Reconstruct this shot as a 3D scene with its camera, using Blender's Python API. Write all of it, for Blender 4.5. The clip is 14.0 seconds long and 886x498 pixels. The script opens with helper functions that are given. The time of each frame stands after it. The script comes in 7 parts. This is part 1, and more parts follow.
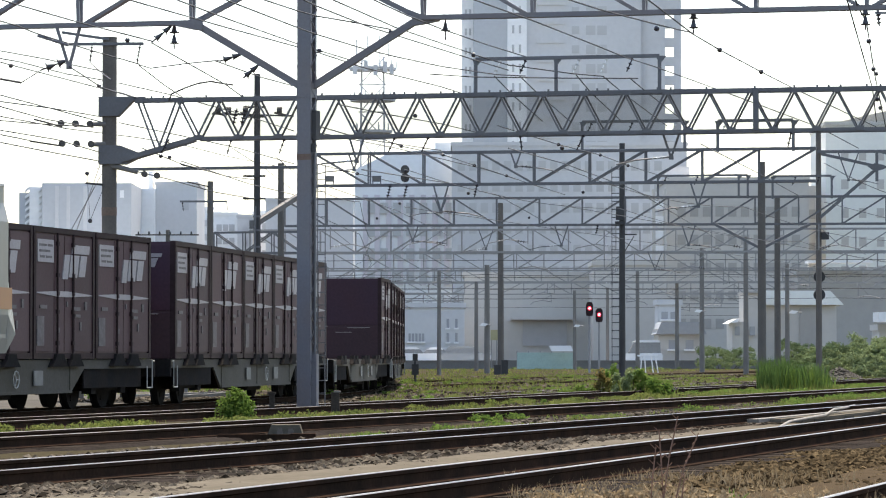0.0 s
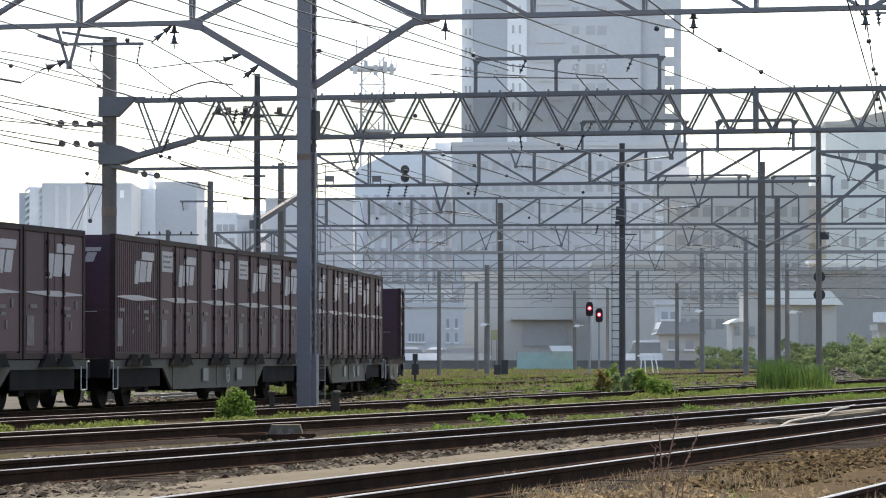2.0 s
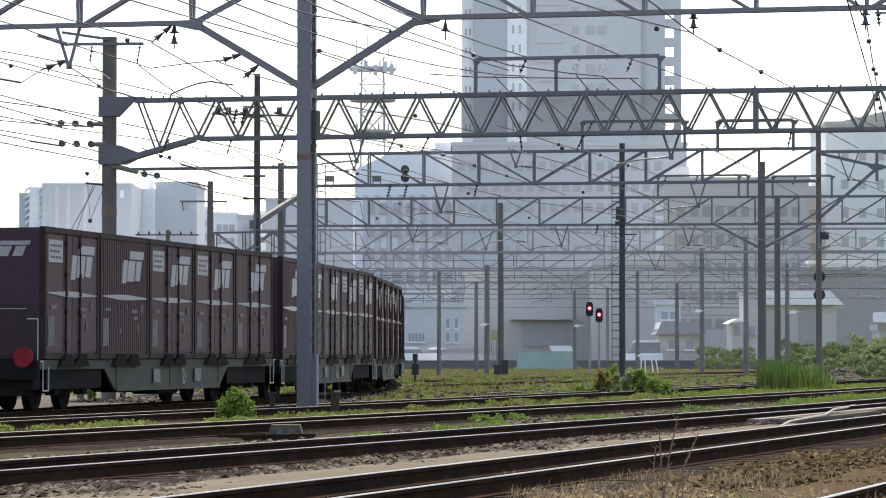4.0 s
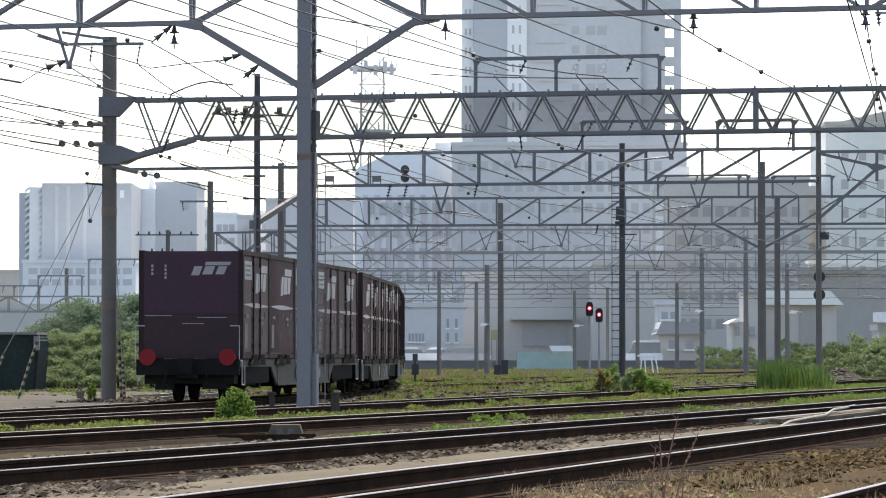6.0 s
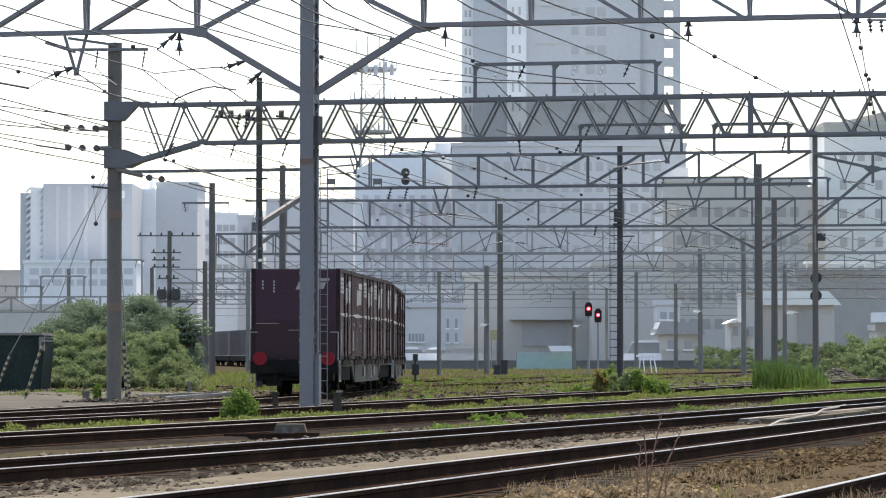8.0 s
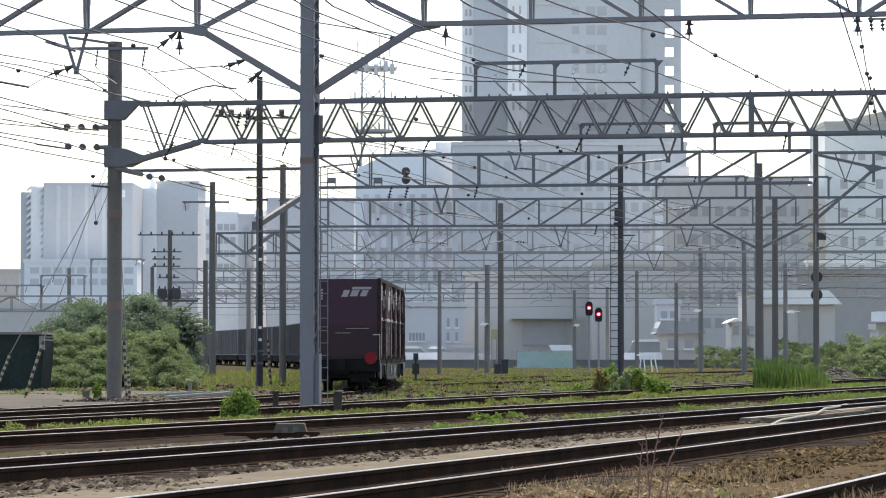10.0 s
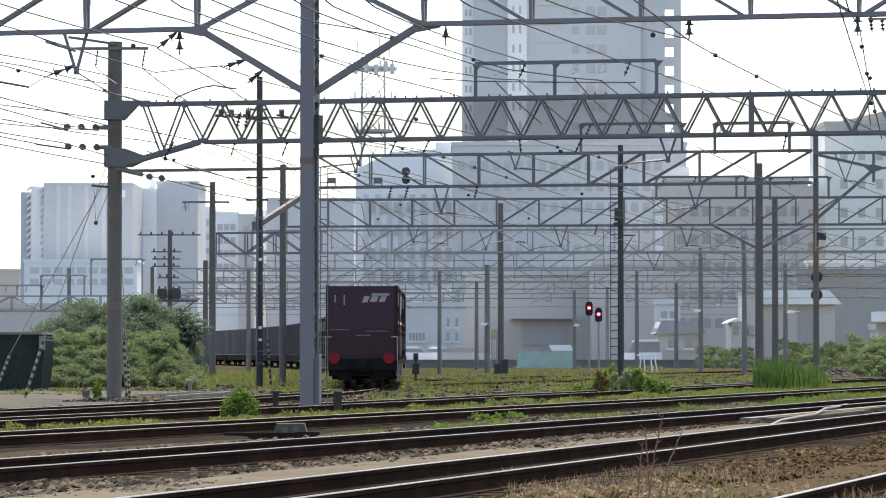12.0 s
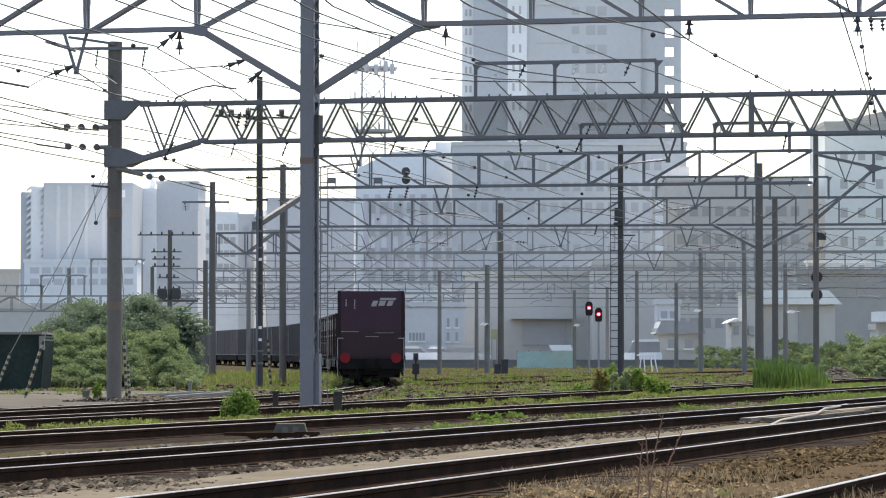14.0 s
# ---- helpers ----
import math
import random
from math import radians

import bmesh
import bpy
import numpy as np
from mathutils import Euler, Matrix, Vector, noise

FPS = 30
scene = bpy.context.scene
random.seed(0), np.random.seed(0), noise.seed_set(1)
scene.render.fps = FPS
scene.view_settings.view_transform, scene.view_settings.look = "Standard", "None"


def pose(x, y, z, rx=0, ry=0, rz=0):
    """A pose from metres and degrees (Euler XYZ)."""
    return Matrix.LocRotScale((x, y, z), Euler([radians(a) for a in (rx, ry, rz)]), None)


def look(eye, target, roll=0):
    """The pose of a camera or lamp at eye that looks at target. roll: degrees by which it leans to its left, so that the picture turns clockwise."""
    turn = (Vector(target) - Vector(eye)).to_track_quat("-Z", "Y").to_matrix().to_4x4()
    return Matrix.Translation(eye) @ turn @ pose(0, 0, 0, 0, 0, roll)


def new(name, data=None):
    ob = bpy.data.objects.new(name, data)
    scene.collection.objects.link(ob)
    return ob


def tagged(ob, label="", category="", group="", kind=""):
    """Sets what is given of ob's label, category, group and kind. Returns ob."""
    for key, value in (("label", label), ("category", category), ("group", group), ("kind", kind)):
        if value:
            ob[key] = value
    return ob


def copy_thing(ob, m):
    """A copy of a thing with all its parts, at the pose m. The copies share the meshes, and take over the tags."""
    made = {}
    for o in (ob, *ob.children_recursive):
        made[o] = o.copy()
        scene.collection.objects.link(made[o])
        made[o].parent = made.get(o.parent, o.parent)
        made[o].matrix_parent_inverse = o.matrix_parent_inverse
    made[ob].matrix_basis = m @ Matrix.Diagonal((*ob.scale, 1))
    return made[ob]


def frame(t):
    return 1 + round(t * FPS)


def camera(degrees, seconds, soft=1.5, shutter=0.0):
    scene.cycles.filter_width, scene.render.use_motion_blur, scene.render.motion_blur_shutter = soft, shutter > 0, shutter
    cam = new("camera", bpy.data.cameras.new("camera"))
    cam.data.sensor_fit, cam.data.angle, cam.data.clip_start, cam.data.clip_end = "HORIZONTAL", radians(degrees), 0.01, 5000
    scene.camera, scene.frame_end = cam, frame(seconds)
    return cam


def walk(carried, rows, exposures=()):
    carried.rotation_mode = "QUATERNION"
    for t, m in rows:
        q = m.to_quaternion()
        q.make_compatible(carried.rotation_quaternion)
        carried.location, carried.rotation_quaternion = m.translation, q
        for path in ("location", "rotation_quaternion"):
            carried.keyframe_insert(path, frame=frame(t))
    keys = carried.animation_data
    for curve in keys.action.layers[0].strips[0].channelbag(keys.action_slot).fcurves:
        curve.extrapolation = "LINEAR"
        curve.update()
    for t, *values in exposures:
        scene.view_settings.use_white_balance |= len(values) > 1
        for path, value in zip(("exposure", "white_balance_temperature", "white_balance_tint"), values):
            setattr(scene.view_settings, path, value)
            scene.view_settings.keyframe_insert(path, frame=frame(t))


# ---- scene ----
cam = camera(14.41, 14.0, soft=1.1)
EYE = 1.1


def aim(dolly, lift, tilt, turn):
    return pose(0, -dolly, EYE + lift, 90 + tilt, 0, turn)


walk(cam, [(0.0, aim(0, 0, 1.710, 0)), (7.0, aim(0, 0, 1.710, 0)), (7.5, aim(0, 0, 1.710, -0.013)),
           (8.0, aim(1.50, 0.024, 1.706, -0.001)), (8.6, aim(1.40, 0.024, 1.693, 0.007)), (14.0, aim(1.40, 0.024, 1.693, 0.007))],
     [(0.0, 1.39, 7150, 11), (14.0, 1.39, 7150, 11)])

# ---- daylight: hazy summer sun ahead of the viewer ----
SUN_EL, SUN_AZ = 64.0, 10.0          # degrees up, degrees to the right of straight ahead
world = bpy.data.worlds.new("sky")
scene.world = world
world.use_nodes = True
wt = world.node_tree
sky = wt.nodes.new("ShaderNodeTexSky")
sky.sky_type, sky.sun_disc = "NISHITA", False
sky.sun_elevation, sky.sun_rotation = radians(SUN_EL), radians(SUN_AZ)
sky.dust_density, sky.air_density, sky.ozone_density = 1.5, 1.0, 1.2
wt.nodes["Background"].inputs["Strength"].default_value = 0.15
wt.links.new(sky.outputs[0], wt.nodes["Background"].inputs["Color"])
sun = new("sun", bpy.data.lights.new("sun", "SUN"))
sun.data.energy, sun.data.angle, sun.data.color = 4.0, radians(2.5), (1.0, 0.93, 0.82)
se, sa = radians(SUN_EL), radians(SUN_AZ)
sun.matrix_world = look((0, 0, 0), (-math.sin(sa) * math.cos(se), -math.cos(sa) * math.cos(se), -math.sin(se)))
sun.location = (0, 0, 80)


# ---- materials ----
def mat(name, base, rough=0.7, metal=0.0, stain=0.25, scale=1.2, grain=14.0, grit=0.15, bump=0.15, tint=None, vary=0.0, spec=0.5, through_light=0.0):
    """A worn surface: large stains, fine grain and relief. tint: the colour of the stains."""
    m = bpy.data.materials.new(name)
    m.use_nodes = True
    t = m.node_tree
    N, L = t.nodes, t.links
    b = N["Principled BSDF"]
    b.inputs["Roughness"].default_value, b.inputs["Metallic"].default_value = rough, metal
    b.inputs["Specular IOR Level"].default_value = spec
    co = N.new("ShaderNodeTexCoord")
    big, fine = N.new("ShaderNodeTexNoise"), N.new("ShaderNodeTexNoise")
    big.inputs["Scale"].default_value, big.inputs["Detail"].default_value = scale, 6
    fine.inputs["Scale"].default_value, fine.inputs["Detail"].default_value = grain, 4
    for n in (big, fine):
        L.new(co.outputs["Object"], n.inputs["Vector"])
    ramp = N.new("ShaderNodeValToRGB")
    ramp.color_ramp.elements[0].position, ramp.color_ramp.elements[1].position = 0.35, 0.68
    tint = tint or tuple(c * 0.55 for c in base)
    ramp.color_ramp.elements[0].color = (*base, 1)
    ramp.color_ramp.elements[1].color = (*[b0 * (1 - stain) + t0 * stain for b0, t0 in zip(base, tint)], 1)
    L.new(big.outputs["Fac"], ramp.inputs["Fac"])
    hsv = N.new("ShaderNodeHueSaturation")
    mul = N.new("ShaderNodeMapRange")
    mul.inputs["To Min"].default_value, mul.inputs["To Max"].default_value = 1 - grit * 1.6, 1 + grit * 1.6
    L.new(fine.outputs["Fac"], mul.inputs["Value"])
    val = mul.outputs["Result"]
    if vary:
        info, m2, m3 = N.new("ShaderNodeObjectInfo"), N.new("ShaderNodeMapRange"), N.new("ShaderNodeMath")
        m2.inputs["To Min"].default_value, m2.inputs["To Max"].default_value = 1 - vary, 1 + vary
        m3.operation = "MULTIPLY"
        L.new(info.outputs["Random"], m2.inputs["Value"])
        L.new(m2.outputs["Result"], m3.inputs[0])
        L.new(val, m3.inputs[1])
        val = m3.outputs[0]
    L.new(val, hsv.inputs["Value"])
    L.new(ramp.outputs["Color"], hsv.inputs["Color"])
    L.new(hsv.outputs["Color"], b.inputs["Base Color"])
    if bump:
        bp = N.new("ShaderNodeBump")
        bp.inputs["Strength"].default_value, bp.inputs["Distance"].default_value = bump, 0.02
        L.new(fine.outputs["Fac"], bp.inputs["Height"])
        L.new(bp.outputs["Normal"], b.inputs["Normal"])
    if through_light:
        tr, mix = N.new("ShaderNodeBsdfTranslucent"), N.new("ShaderNodeMixShader")
        mix.inputs["Fac"].default_value = through_light
        L.new(hsv.outputs["Color"], tr.inputs["Color"])
        L.new(b.outputs["BSDF"], mix.inputs[1])
        L.new(tr.outputs["BSDF"], mix.inputs[2])
        L.new(mix.outputs["Shader"], N["Material Output"].inputs["Surface"])
    return m


def each_piece(m, low, high):
    """Pieces joined in one mesh differ in tone."""
    t = m.node_tree
    geo, mr, mul = t.nodes.new("ShaderNodeNewGeometry"), t.nodes.new("ShaderNodeMapRange"), t.nodes.new("ShaderNodeMath")
    mr.inputs["To Min"].default_value, mr.inputs["To Max"].default_value = low, high
    mul.operation = "MULTIPLY"
    t.links.new(geo.outputs["Random Per Island"], mr.inputs["Value"])
    hsv = next(n for n in t.nodes if n.type == "HUE_SAT")
    t.links.new(hsv.inputs["Value"].links[0].from_socket, mul.inputs[0])
    t.links.new(mr.outputs["Result"], mul.inputs[1])
    t.links.new(mul.outputs[0], hsv.inputs["Value"])
    return m


def leaf_mat(name, base, other, glow=0.45):
    """Foliage: clumps differ in hue leaf by leaf, light comes through."""
    m = mat(name, base, rough=0.9, spec=0.0, stain=0.6, scale=0.7, grain=6.0, grit=0.25, bump=0.0, tint=other, through_light=glow)
    t = m.node_tree
    geo, mr = t.nodes.new("ShaderNodeNewGeometry"), t.nodes.new("ShaderNodeMapRange")
    mr.inputs["To Min"].default_value, mr.inputs["To Max"].default_value = 0.82, 1.2
    t.links.new(geo.outputs["Random Per Island"], mr.inputs["Value"])
    hsv = next(n for n in t.nodes if n.type == "HUE_SAT")
    t.links.new(mr.outputs["Result"], hsv.inputs["Value"])
    return m


STEEL_BLUE = mat("painted_steel_bluegrey", (0.150, 0.150, 0.168), 0.5, 0.0, 0.35, 0.8, 20, 0.1, 0.1, (0.185, 0.131, 0.100))
STEEL_GREY = mat("weathered_galvanised_steel", (0.137, 0.136, 0.143), 0.55, 0.2, 0.4, 0.7, 16, 0.12, 0.1)
# Steel of the far beams: distance haze lightens the base colour itself.
STEEL_FAR = mat("haze_paled_steel", (0.27, 0.262, 0.255), 0.6, 0.0, 0.3, 0.4, 8, 0.1, 0.05)
CONCRETE = mat("pole_concrete", (0.122, 0.107, 0.092), 0.85, 0.0, 0.5, 1.4, 18, 0.15, 0.2, (0.085, 0.081, 0.072))
MAST = mat("old_mast_concrete", (0.132, 0.113, 0.097), 0.85, 0.0, 0.5, 1.4, 18, 0.15, 0.2, (0.077, 0.073, 0.065))
# Concrete of the far poles, lightened in its colour for haze.
CONCRETE_FAR = mat("haze_paled_concrete", (0.185, 0.172, 0.155), 0.85, 0.0, 0.4, 0.9, 12, 0.12, 0.1)
DARK_POLE = mat("creosoted_dark_pole", (0.045, 0.043, 0.043), 0.7, 0.0, 0.5, 1.5, 15, 0.2, 0.2)
PORCELAIN = mat("brown_porcelain", (0.039, 0.035, 0.039), 0.25, 0.0, 0.2, 3, 10, 0.1, 0.0)
WALL_SHEEN = mat("white_lamp_housing", (0.82, 0.82, 0.80), 0.3, 0.0, 0.1, 2, 6, 0.03, 0.0)
WHITE_INS = mat("white_porcelain", (0.75, 0.75, 0.74), 0.25, 0.0, 0.2, 3, 10, 0.05, 0.0)
WIRE = mat("wire_copper_oxide", (0.027, 0.028, 0.032), 0.7, 0.0, 0.2, 1, 5, 0.1, 0.0)
ORANGE = mat("faded_orange_band", (0.154, 0.096, 0.069), 0.7, 0.0, 0.6, 3, 20, 0.2, 0.0, (0.154, 0.115, 0.092))
RAIL_SIDE = mat("rusty_rail", (0.022, 0.015, 0.011), 0.85, 0.1, 0.5, 2, 20, 0.25, 0.2, (0.055, 0.030, 0.020), spec=0.0)
RAIL_DULL = mat("dull_rail_head", (0.150, 0.135, 0.115), 0.5, 0.8, 0.5, 1.2, 30, 0.15, 0.03, (0.060, 0.050, 0.040))
RAIL_TOP = mat("polished_rail_head", (0.190, 0.165, 0.135), 0.38, 1.0, 0.85, 0.18, 30, 0.15, 0.02, (0.050, 0.044, 0.038))
SLEEPER = mat("sleeper_concrete_stained", (0.039, 0.032, 0.028), 0.9, 0.0, 0.5, 2, 20, 0.2, 0.2, (0.023, 0.019, 0.015), vary=0.3, spec=0.0)
SOIL = mat("track_bed_soil", (0.043, 0.037, 0.025), 0.95, 0.0, 0.7, 0.35, 9, 0.35, 0.5, (0.037, 0.035, 0.023), spec=0.0)
BED = mat("oily_ballast_bed", (0.027, 0.023, 0.021), 0.95, 0.0, 0.5, 1.5, 16, 0.35, 0.6, (0.015, 0.014, 0.012), spec=0.0)
STONE = each_piece(mat("ballast_stone", (0.070, 0.061, 0.048), 0.9, 0.0, 0.6, 0.5, 12, 0.3, 0.2, (0.060, 0.050, 0.041), spec=0.0), 0.15, 1.95)
STONE_WARM = each_piece(mat("sunlit_brown_stone", (0.060, 0.044, 0.025), 0.9, 0.0, 0.7, 0.9, 12, 0.3, 0.2, (0.039, 0.029, 0.018), spec=0.0), 0.15, 1.95)
PALE_STONE = each_piece(mat("pale_dusty_rubble", (0.100, 0.094, 0.083), 0.9, 0.0, 0.6, 0.9, 12, 0.3, 0.2, spec=0.0), 0.5, 1.4)
DIRT = mat("trodden_brown_dirt", (0.055, 0.042, 0.028), 0.95, 0.0, 0.7, 2.0, 18, 0.3, 0.4, (0.038, 0.030, 0.022), spec=0.0)
PAVING = mat("cracked_concrete_path", (0.105, 0.094, 0.076), 0.9, 0.0, 0.5, 0.8, 14, 0.2, 0.2, spec=0.0)
BOX_RED = mat("container_maroon", (0.075, 0.040, 0.042), 0.65, 0.0, 0.45, 0.9, 14, 0.15, 0.06, (0.064, 0.042, 0.044), vary=0.18, spec=0.2)
# Ends are darker than the sides: their shade is put into the maroon.
BOX_END = mat("container_end_shaded_maroon", (0.046, 0.024, 0.038), 0.6, 0.0, 0.5, 0.8, 14, 0.15, 0.06, (0.055, 0.022, 0.028), vary=0.12, spec=0.2)
BOX_LOW = mat("container_lower_end_shaded_maroon", (0.044, 0.022, 0.026), 0.65, 0.0, 0.6, 1.1, 14, 0.18, 0.06, (0.034, 0.020, 0.023), vary=0.12, spec=0.2)
BOX_DARK = mat("container_frame_dark", (0.036, 0.023, 0.024), 0.6, 0.0, 0.4, 2, 14, 0.2, 0.05, spec=0.05)
# Far containers: maroon turned grey-mauve in the colour to stand for haze.
BOX_HAZED = mat("container_hazed_mauve", (0.210, 0.185, 0.180), 0.8, 0.0, 0.4, 0.9, 10, 0.15, 0.0, vary=0.2)
BOX_HAZED_RIB = mat("container_hazed_rib", (0.070, 0.062, 0.066), 0.8, 0.0, 0.4, 0.9, 10, 0.15, 0.0)
BOX_WHITE = mat("container_white_marking", (0.308, 0.285, 0.285), 0.6, 0.0, 0.5, 2.5, 25, 0.2, 0.0, (0.269, 0.231, 0.231))
BOX_LABEL = mat("container_worn_label", (0.120, 0.105, 0.105), 0.7, 0.0, 0.8, 5, 25, 0.25, 0.0, (0.07, 0.05, 0.05))
WAGON_GREY = mat("wagon_grey_green", (0.052, 0.048, 0.038), 0.7, 0.0, 0.6, 1.2, 14, 0.2, 0.1, (0.069, 0.065, 0.062), spec=0.15)
WAGON_BLACK = mat("wagon_underframe_black", (0.013, 0.013, 0.014), 0.85, 0.0, 0.5, 2, 14, 0.25, 0.1, (0.026, 0.020, 0.016), spec=0.03)
WAGON_LIGHT = mat("wagon_pale_rail", (0.347, 0.347, 0.331), 0.6, 0.0, 0.4, 4, 20, 0.15, 0.0)
WAGON_PLATE = mat("wagon_worn_plate", (0.154, 0.154, 0.146), 0.7, 0.0, 0.6, 5, 20, 0.2, 0.0)
TAIL_RED = mat("tail_disc_red", (0.220, 0.018, 0.024), 0.7, 0.0, 0.3, 3, 20, 0.1, 0.0, spec=0.1)
GRASS = leaf_mat("grass_blades", (0.125, 0.158, 0.042), (0.175, 0.178, 0.068))
WEED = leaf_mat("weed_leaves", (0.092, 0.155, 0.034), (0.135, 0.185, 0.050))
# Thicket and shrub leaves: paled and dulled in the colour for haze.
LEAF_DARK = leaf_mat("haze_dulled_tree_leaves", (0.145, 0.192, 0.128), (0.170, 0.215, 0.135), 0.25)
LEAF = leaf_mat("haze_paled_tree_leaves", (0.172, 0.222, 0.110), (0.200, 0.240, 0.118), 0.3)
REED = leaf_mat("reed_blades", (0.065, 0.115, 0.034), (0.095, 0.140, 0.045), 0.4)
DRY_LEAF = leaf_mat("browning_vine_leaves", (0.16, 0.13, 0.05), (0.10, 0.11, 0.04), 0.4)
DRY = leaf_mat("dry_grass", (0.260, 0.200, 0.125), (0.160, 0.122, 0.078), 0.3)
BARK = mat("bark", (0.062, 0.050, 0.039), 0.9, 0.0, 0.4, 3, 12, 0.3, 0.4)
# Walls and panes beyond the yard: haze is mixed into their pale colours.
WALL_PALE = mat("haze_pale_rendered_wall", (0.860, 0.860, 0.850), 0.85, 0.0, 0.25, 0.05, 1.5, 0.05, 0.0)
WALL_BLUE = mat("bluegrey_tiled_wall", (0.610, 0.612, 0.615), 0.85, 0.0, 0.25, 0.05, 1.5, 0.05, 0.0)
WALL_GREY = mat("grey_rendered_wall", (0.539, 0.513, 0.470), 0.85, 0.0, 0.25, 0.05, 1.5, 0.05, 0.0)
WALL_DARK = mat("dark_grey_cladding", (0.383, 0.365, 0.335), 0.8, 0.0, 0.3, 0.06, 1.5, 0.06, 0.0)
# Faint panes: window contrast lowered in the colour for haze.
PANE_FAINT = mat("haze_paled_window_glass", (0.500, 0.500, 0.500), 0.3, 0.0, 0.3, 0.3, 1, 0.05, 0.0)
WALL_MIST = mat("haze_tinted_tiled_wall", (0.510, 0.530, 0.550), 0.85, 0.0, 0.25, 0.05, 1.5, 0.05, 0.0)
# Window glass, lifted to a pale tone for haze.
GLASS = mat("haze_lifted_window_glass", (0.357, 0.365, 0.383), 0.15, 0.0, 0.3, 0.3, 1, 0.05, 0.0)
ROOF = mat("roof_sheet", (0.308, 0.316, 0.323), 0.5, 0.0, 0.3, 0.2, 3, 0.1, 0.0)


# ---- mesh tools ----
def box(bm, c, s, m=None):
    """A box of size s centred at c."""
    vs = [Vector((c[0] + s[0] * i / 2, c[1] + s[1] * j / 2, c[2] + s[2] * k / 2)) for i in (-1, 1) for j in (-1, 1) for k in (-1, 1)]
    vs = [bm.verts.new(m @ v if m else v) for v in vs]
    for f in ((0, 1, 3, 2), (4, 6, 7, 5), (0, 4, 5, 1), (2, 3, 7, 6), (0, 2, 6, 4), (1, 5, 7, 3)):
        bm.faces.new([vs[i] for i in f])
    return bm


def bar(bm, p, q, w, h=None, up=(0, 0, 1)):
    """A rectangular bar from p to q."""
    p, q = Vector(p), Vector(q)
    d = (q - p).normalized()
    side = d.cross(Vector(up))
    if side.length < 1e-4:
        side = d.cross(Vector((0, 1, 0)))
    side.normalize()
    top = side.cross(d)
    a, b = side * (w / 2), top * ((h or w) / 2)
    vs = [bm.verts.new(e + i * a + j * b) for e in (p, q) for i, j in ((-1, -1), (1, -1), (1, 1), (-1, 1))]
    for f in ((3, 2, 1, 0), (4, 5, 6, 7), (0, 1, 5, 4), (1, 2, 6, 5), (2, 3, 7, 6), (3, 0, 4, 7)):
        bm.faces.new([vs[i] for i in f])
    return bm


def rod(bm, p, q, r, r2=None, n=8, cap=True):
    """A round, tapering rod from p to q."""
    p, q = Vector(p), Vector(q)
    d = (q - p).normalized()
    s = d.orthogonal().normalized()
    u = d.cross(s)
    r2 = r if r2 is None else r2
    rings = [[bm.verts.new(e + rr * (math.cos(2 * math.pi * i / n) * s + math.sin(2 * math.pi * i / n) * u)) for i in range(n)] for e, rr in ((p, r), (q, r2))]
    for i in range(n):
        f = bm.faces.new((rings[0][i], rings[0][(i + 1) % n], rings[1][(i + 1) % n], rings[1][i]))
        f.smooth = n > 6
    if cap:
        for f in (bm.faces.new(rings[0][::-1]), bm.faces.new(rings[1])):
            for e in f.edges:
                e.smooth = False
    return bm


def tube(bm, line, r, n=5):
    """One unbroken round wire through the points."""
    rings = []
    for i, p in enumerate(line):
        d = (line[min(i + 1, len(line) - 1)] - line[max(i - 1, 0)]).normalized()
        a = d.cross(Vector((0, 0, 1)))
        a = a.normalized() if a.length > 1e-4 else Vector((1, 0, 0))
        b = a.cross(d)
        rings.append([bm.verts.new(p + r * (math.cos(6.2832 * k / n) * a + math.sin(6.2832 * k / n) * b)) for k in range(n)])
    for a, b in zip(rings, rings[1:]):
        for k in range(n):
            bm.faces.new((a[k], a[(k + 1) % n], b[(k + 1) % n], b[k]))
    bm.faces.new(rings[0])
    bm.faces.new(rings[-1][::-1])


def prism(bm, outline, y0, y1, m=None):
    """An outline in x and z, drawn out from y0 to y1."""
    a = [bm.verts.new((m or Matrix()) @ Vector((x, y0, z))) for x, z in outline]
    b = [bm.verts.new((m or Matrix()) @ Vector((x, y1, z))) for x, z in outline]
    n = len(outline)
    bm.faces.new(a)
    bm.faces.new(b[::-1])
    for i in range(n):
        bm.faces.new((a[(i + 1) % n], a[i], b[i], b[(i + 1) % n]))
    return bm


def mesh_of(name, bm, material):
    bmesh.ops.recalc_face_normals(bm, faces=bm.faces)
    me = bpy.data.meshes.new(name)
    bm.to_mesh(me)
    bm.free()
    me.materials.append(material)
    return me


def part(name, bm, material, parent=None, label="", m=None):
    ob = new(name, mesh_of(name, bm, material))
    if parent:
        ob.parent = parent
    if m:
        ob.matrix_basis = m
    if label:
        ob["label"] = label
    return ob


def again(name, me, parent, m):
    """One more part on the same mesh."""
    ob = new(name, me)
    ob.parent = parent
    ob.matrix_basis = m
    return ob


def thing(name, label, category, group="", kind="", m=None):
    ob = new(name)
    if m:
        ob.matrix_basis = m
    return tagged(ob, label, category, group, kind)


def B():
    return bmesh.new()


def soup(name, verts, faces, material):
    me = bpy.data.meshes.new(name)
    me.from_pydata(verts, [], faces)
    me.materials.append(material)
    return me


# ---- plan: the near tracks run 15.5 degrees to the right of straight ahead ----
HEAD = radians(15.5)
ALONG = Vector((math.sin(HEAD), math.cos(HEAD), 0))
ACROSS = Vector((math.cos(HEAD), -math.sin(HEAD), 0))
NEAR_TRACKS = (-3.25, -7.38, -10.3, -15.2, -22.45)       # offsets along ACROSS
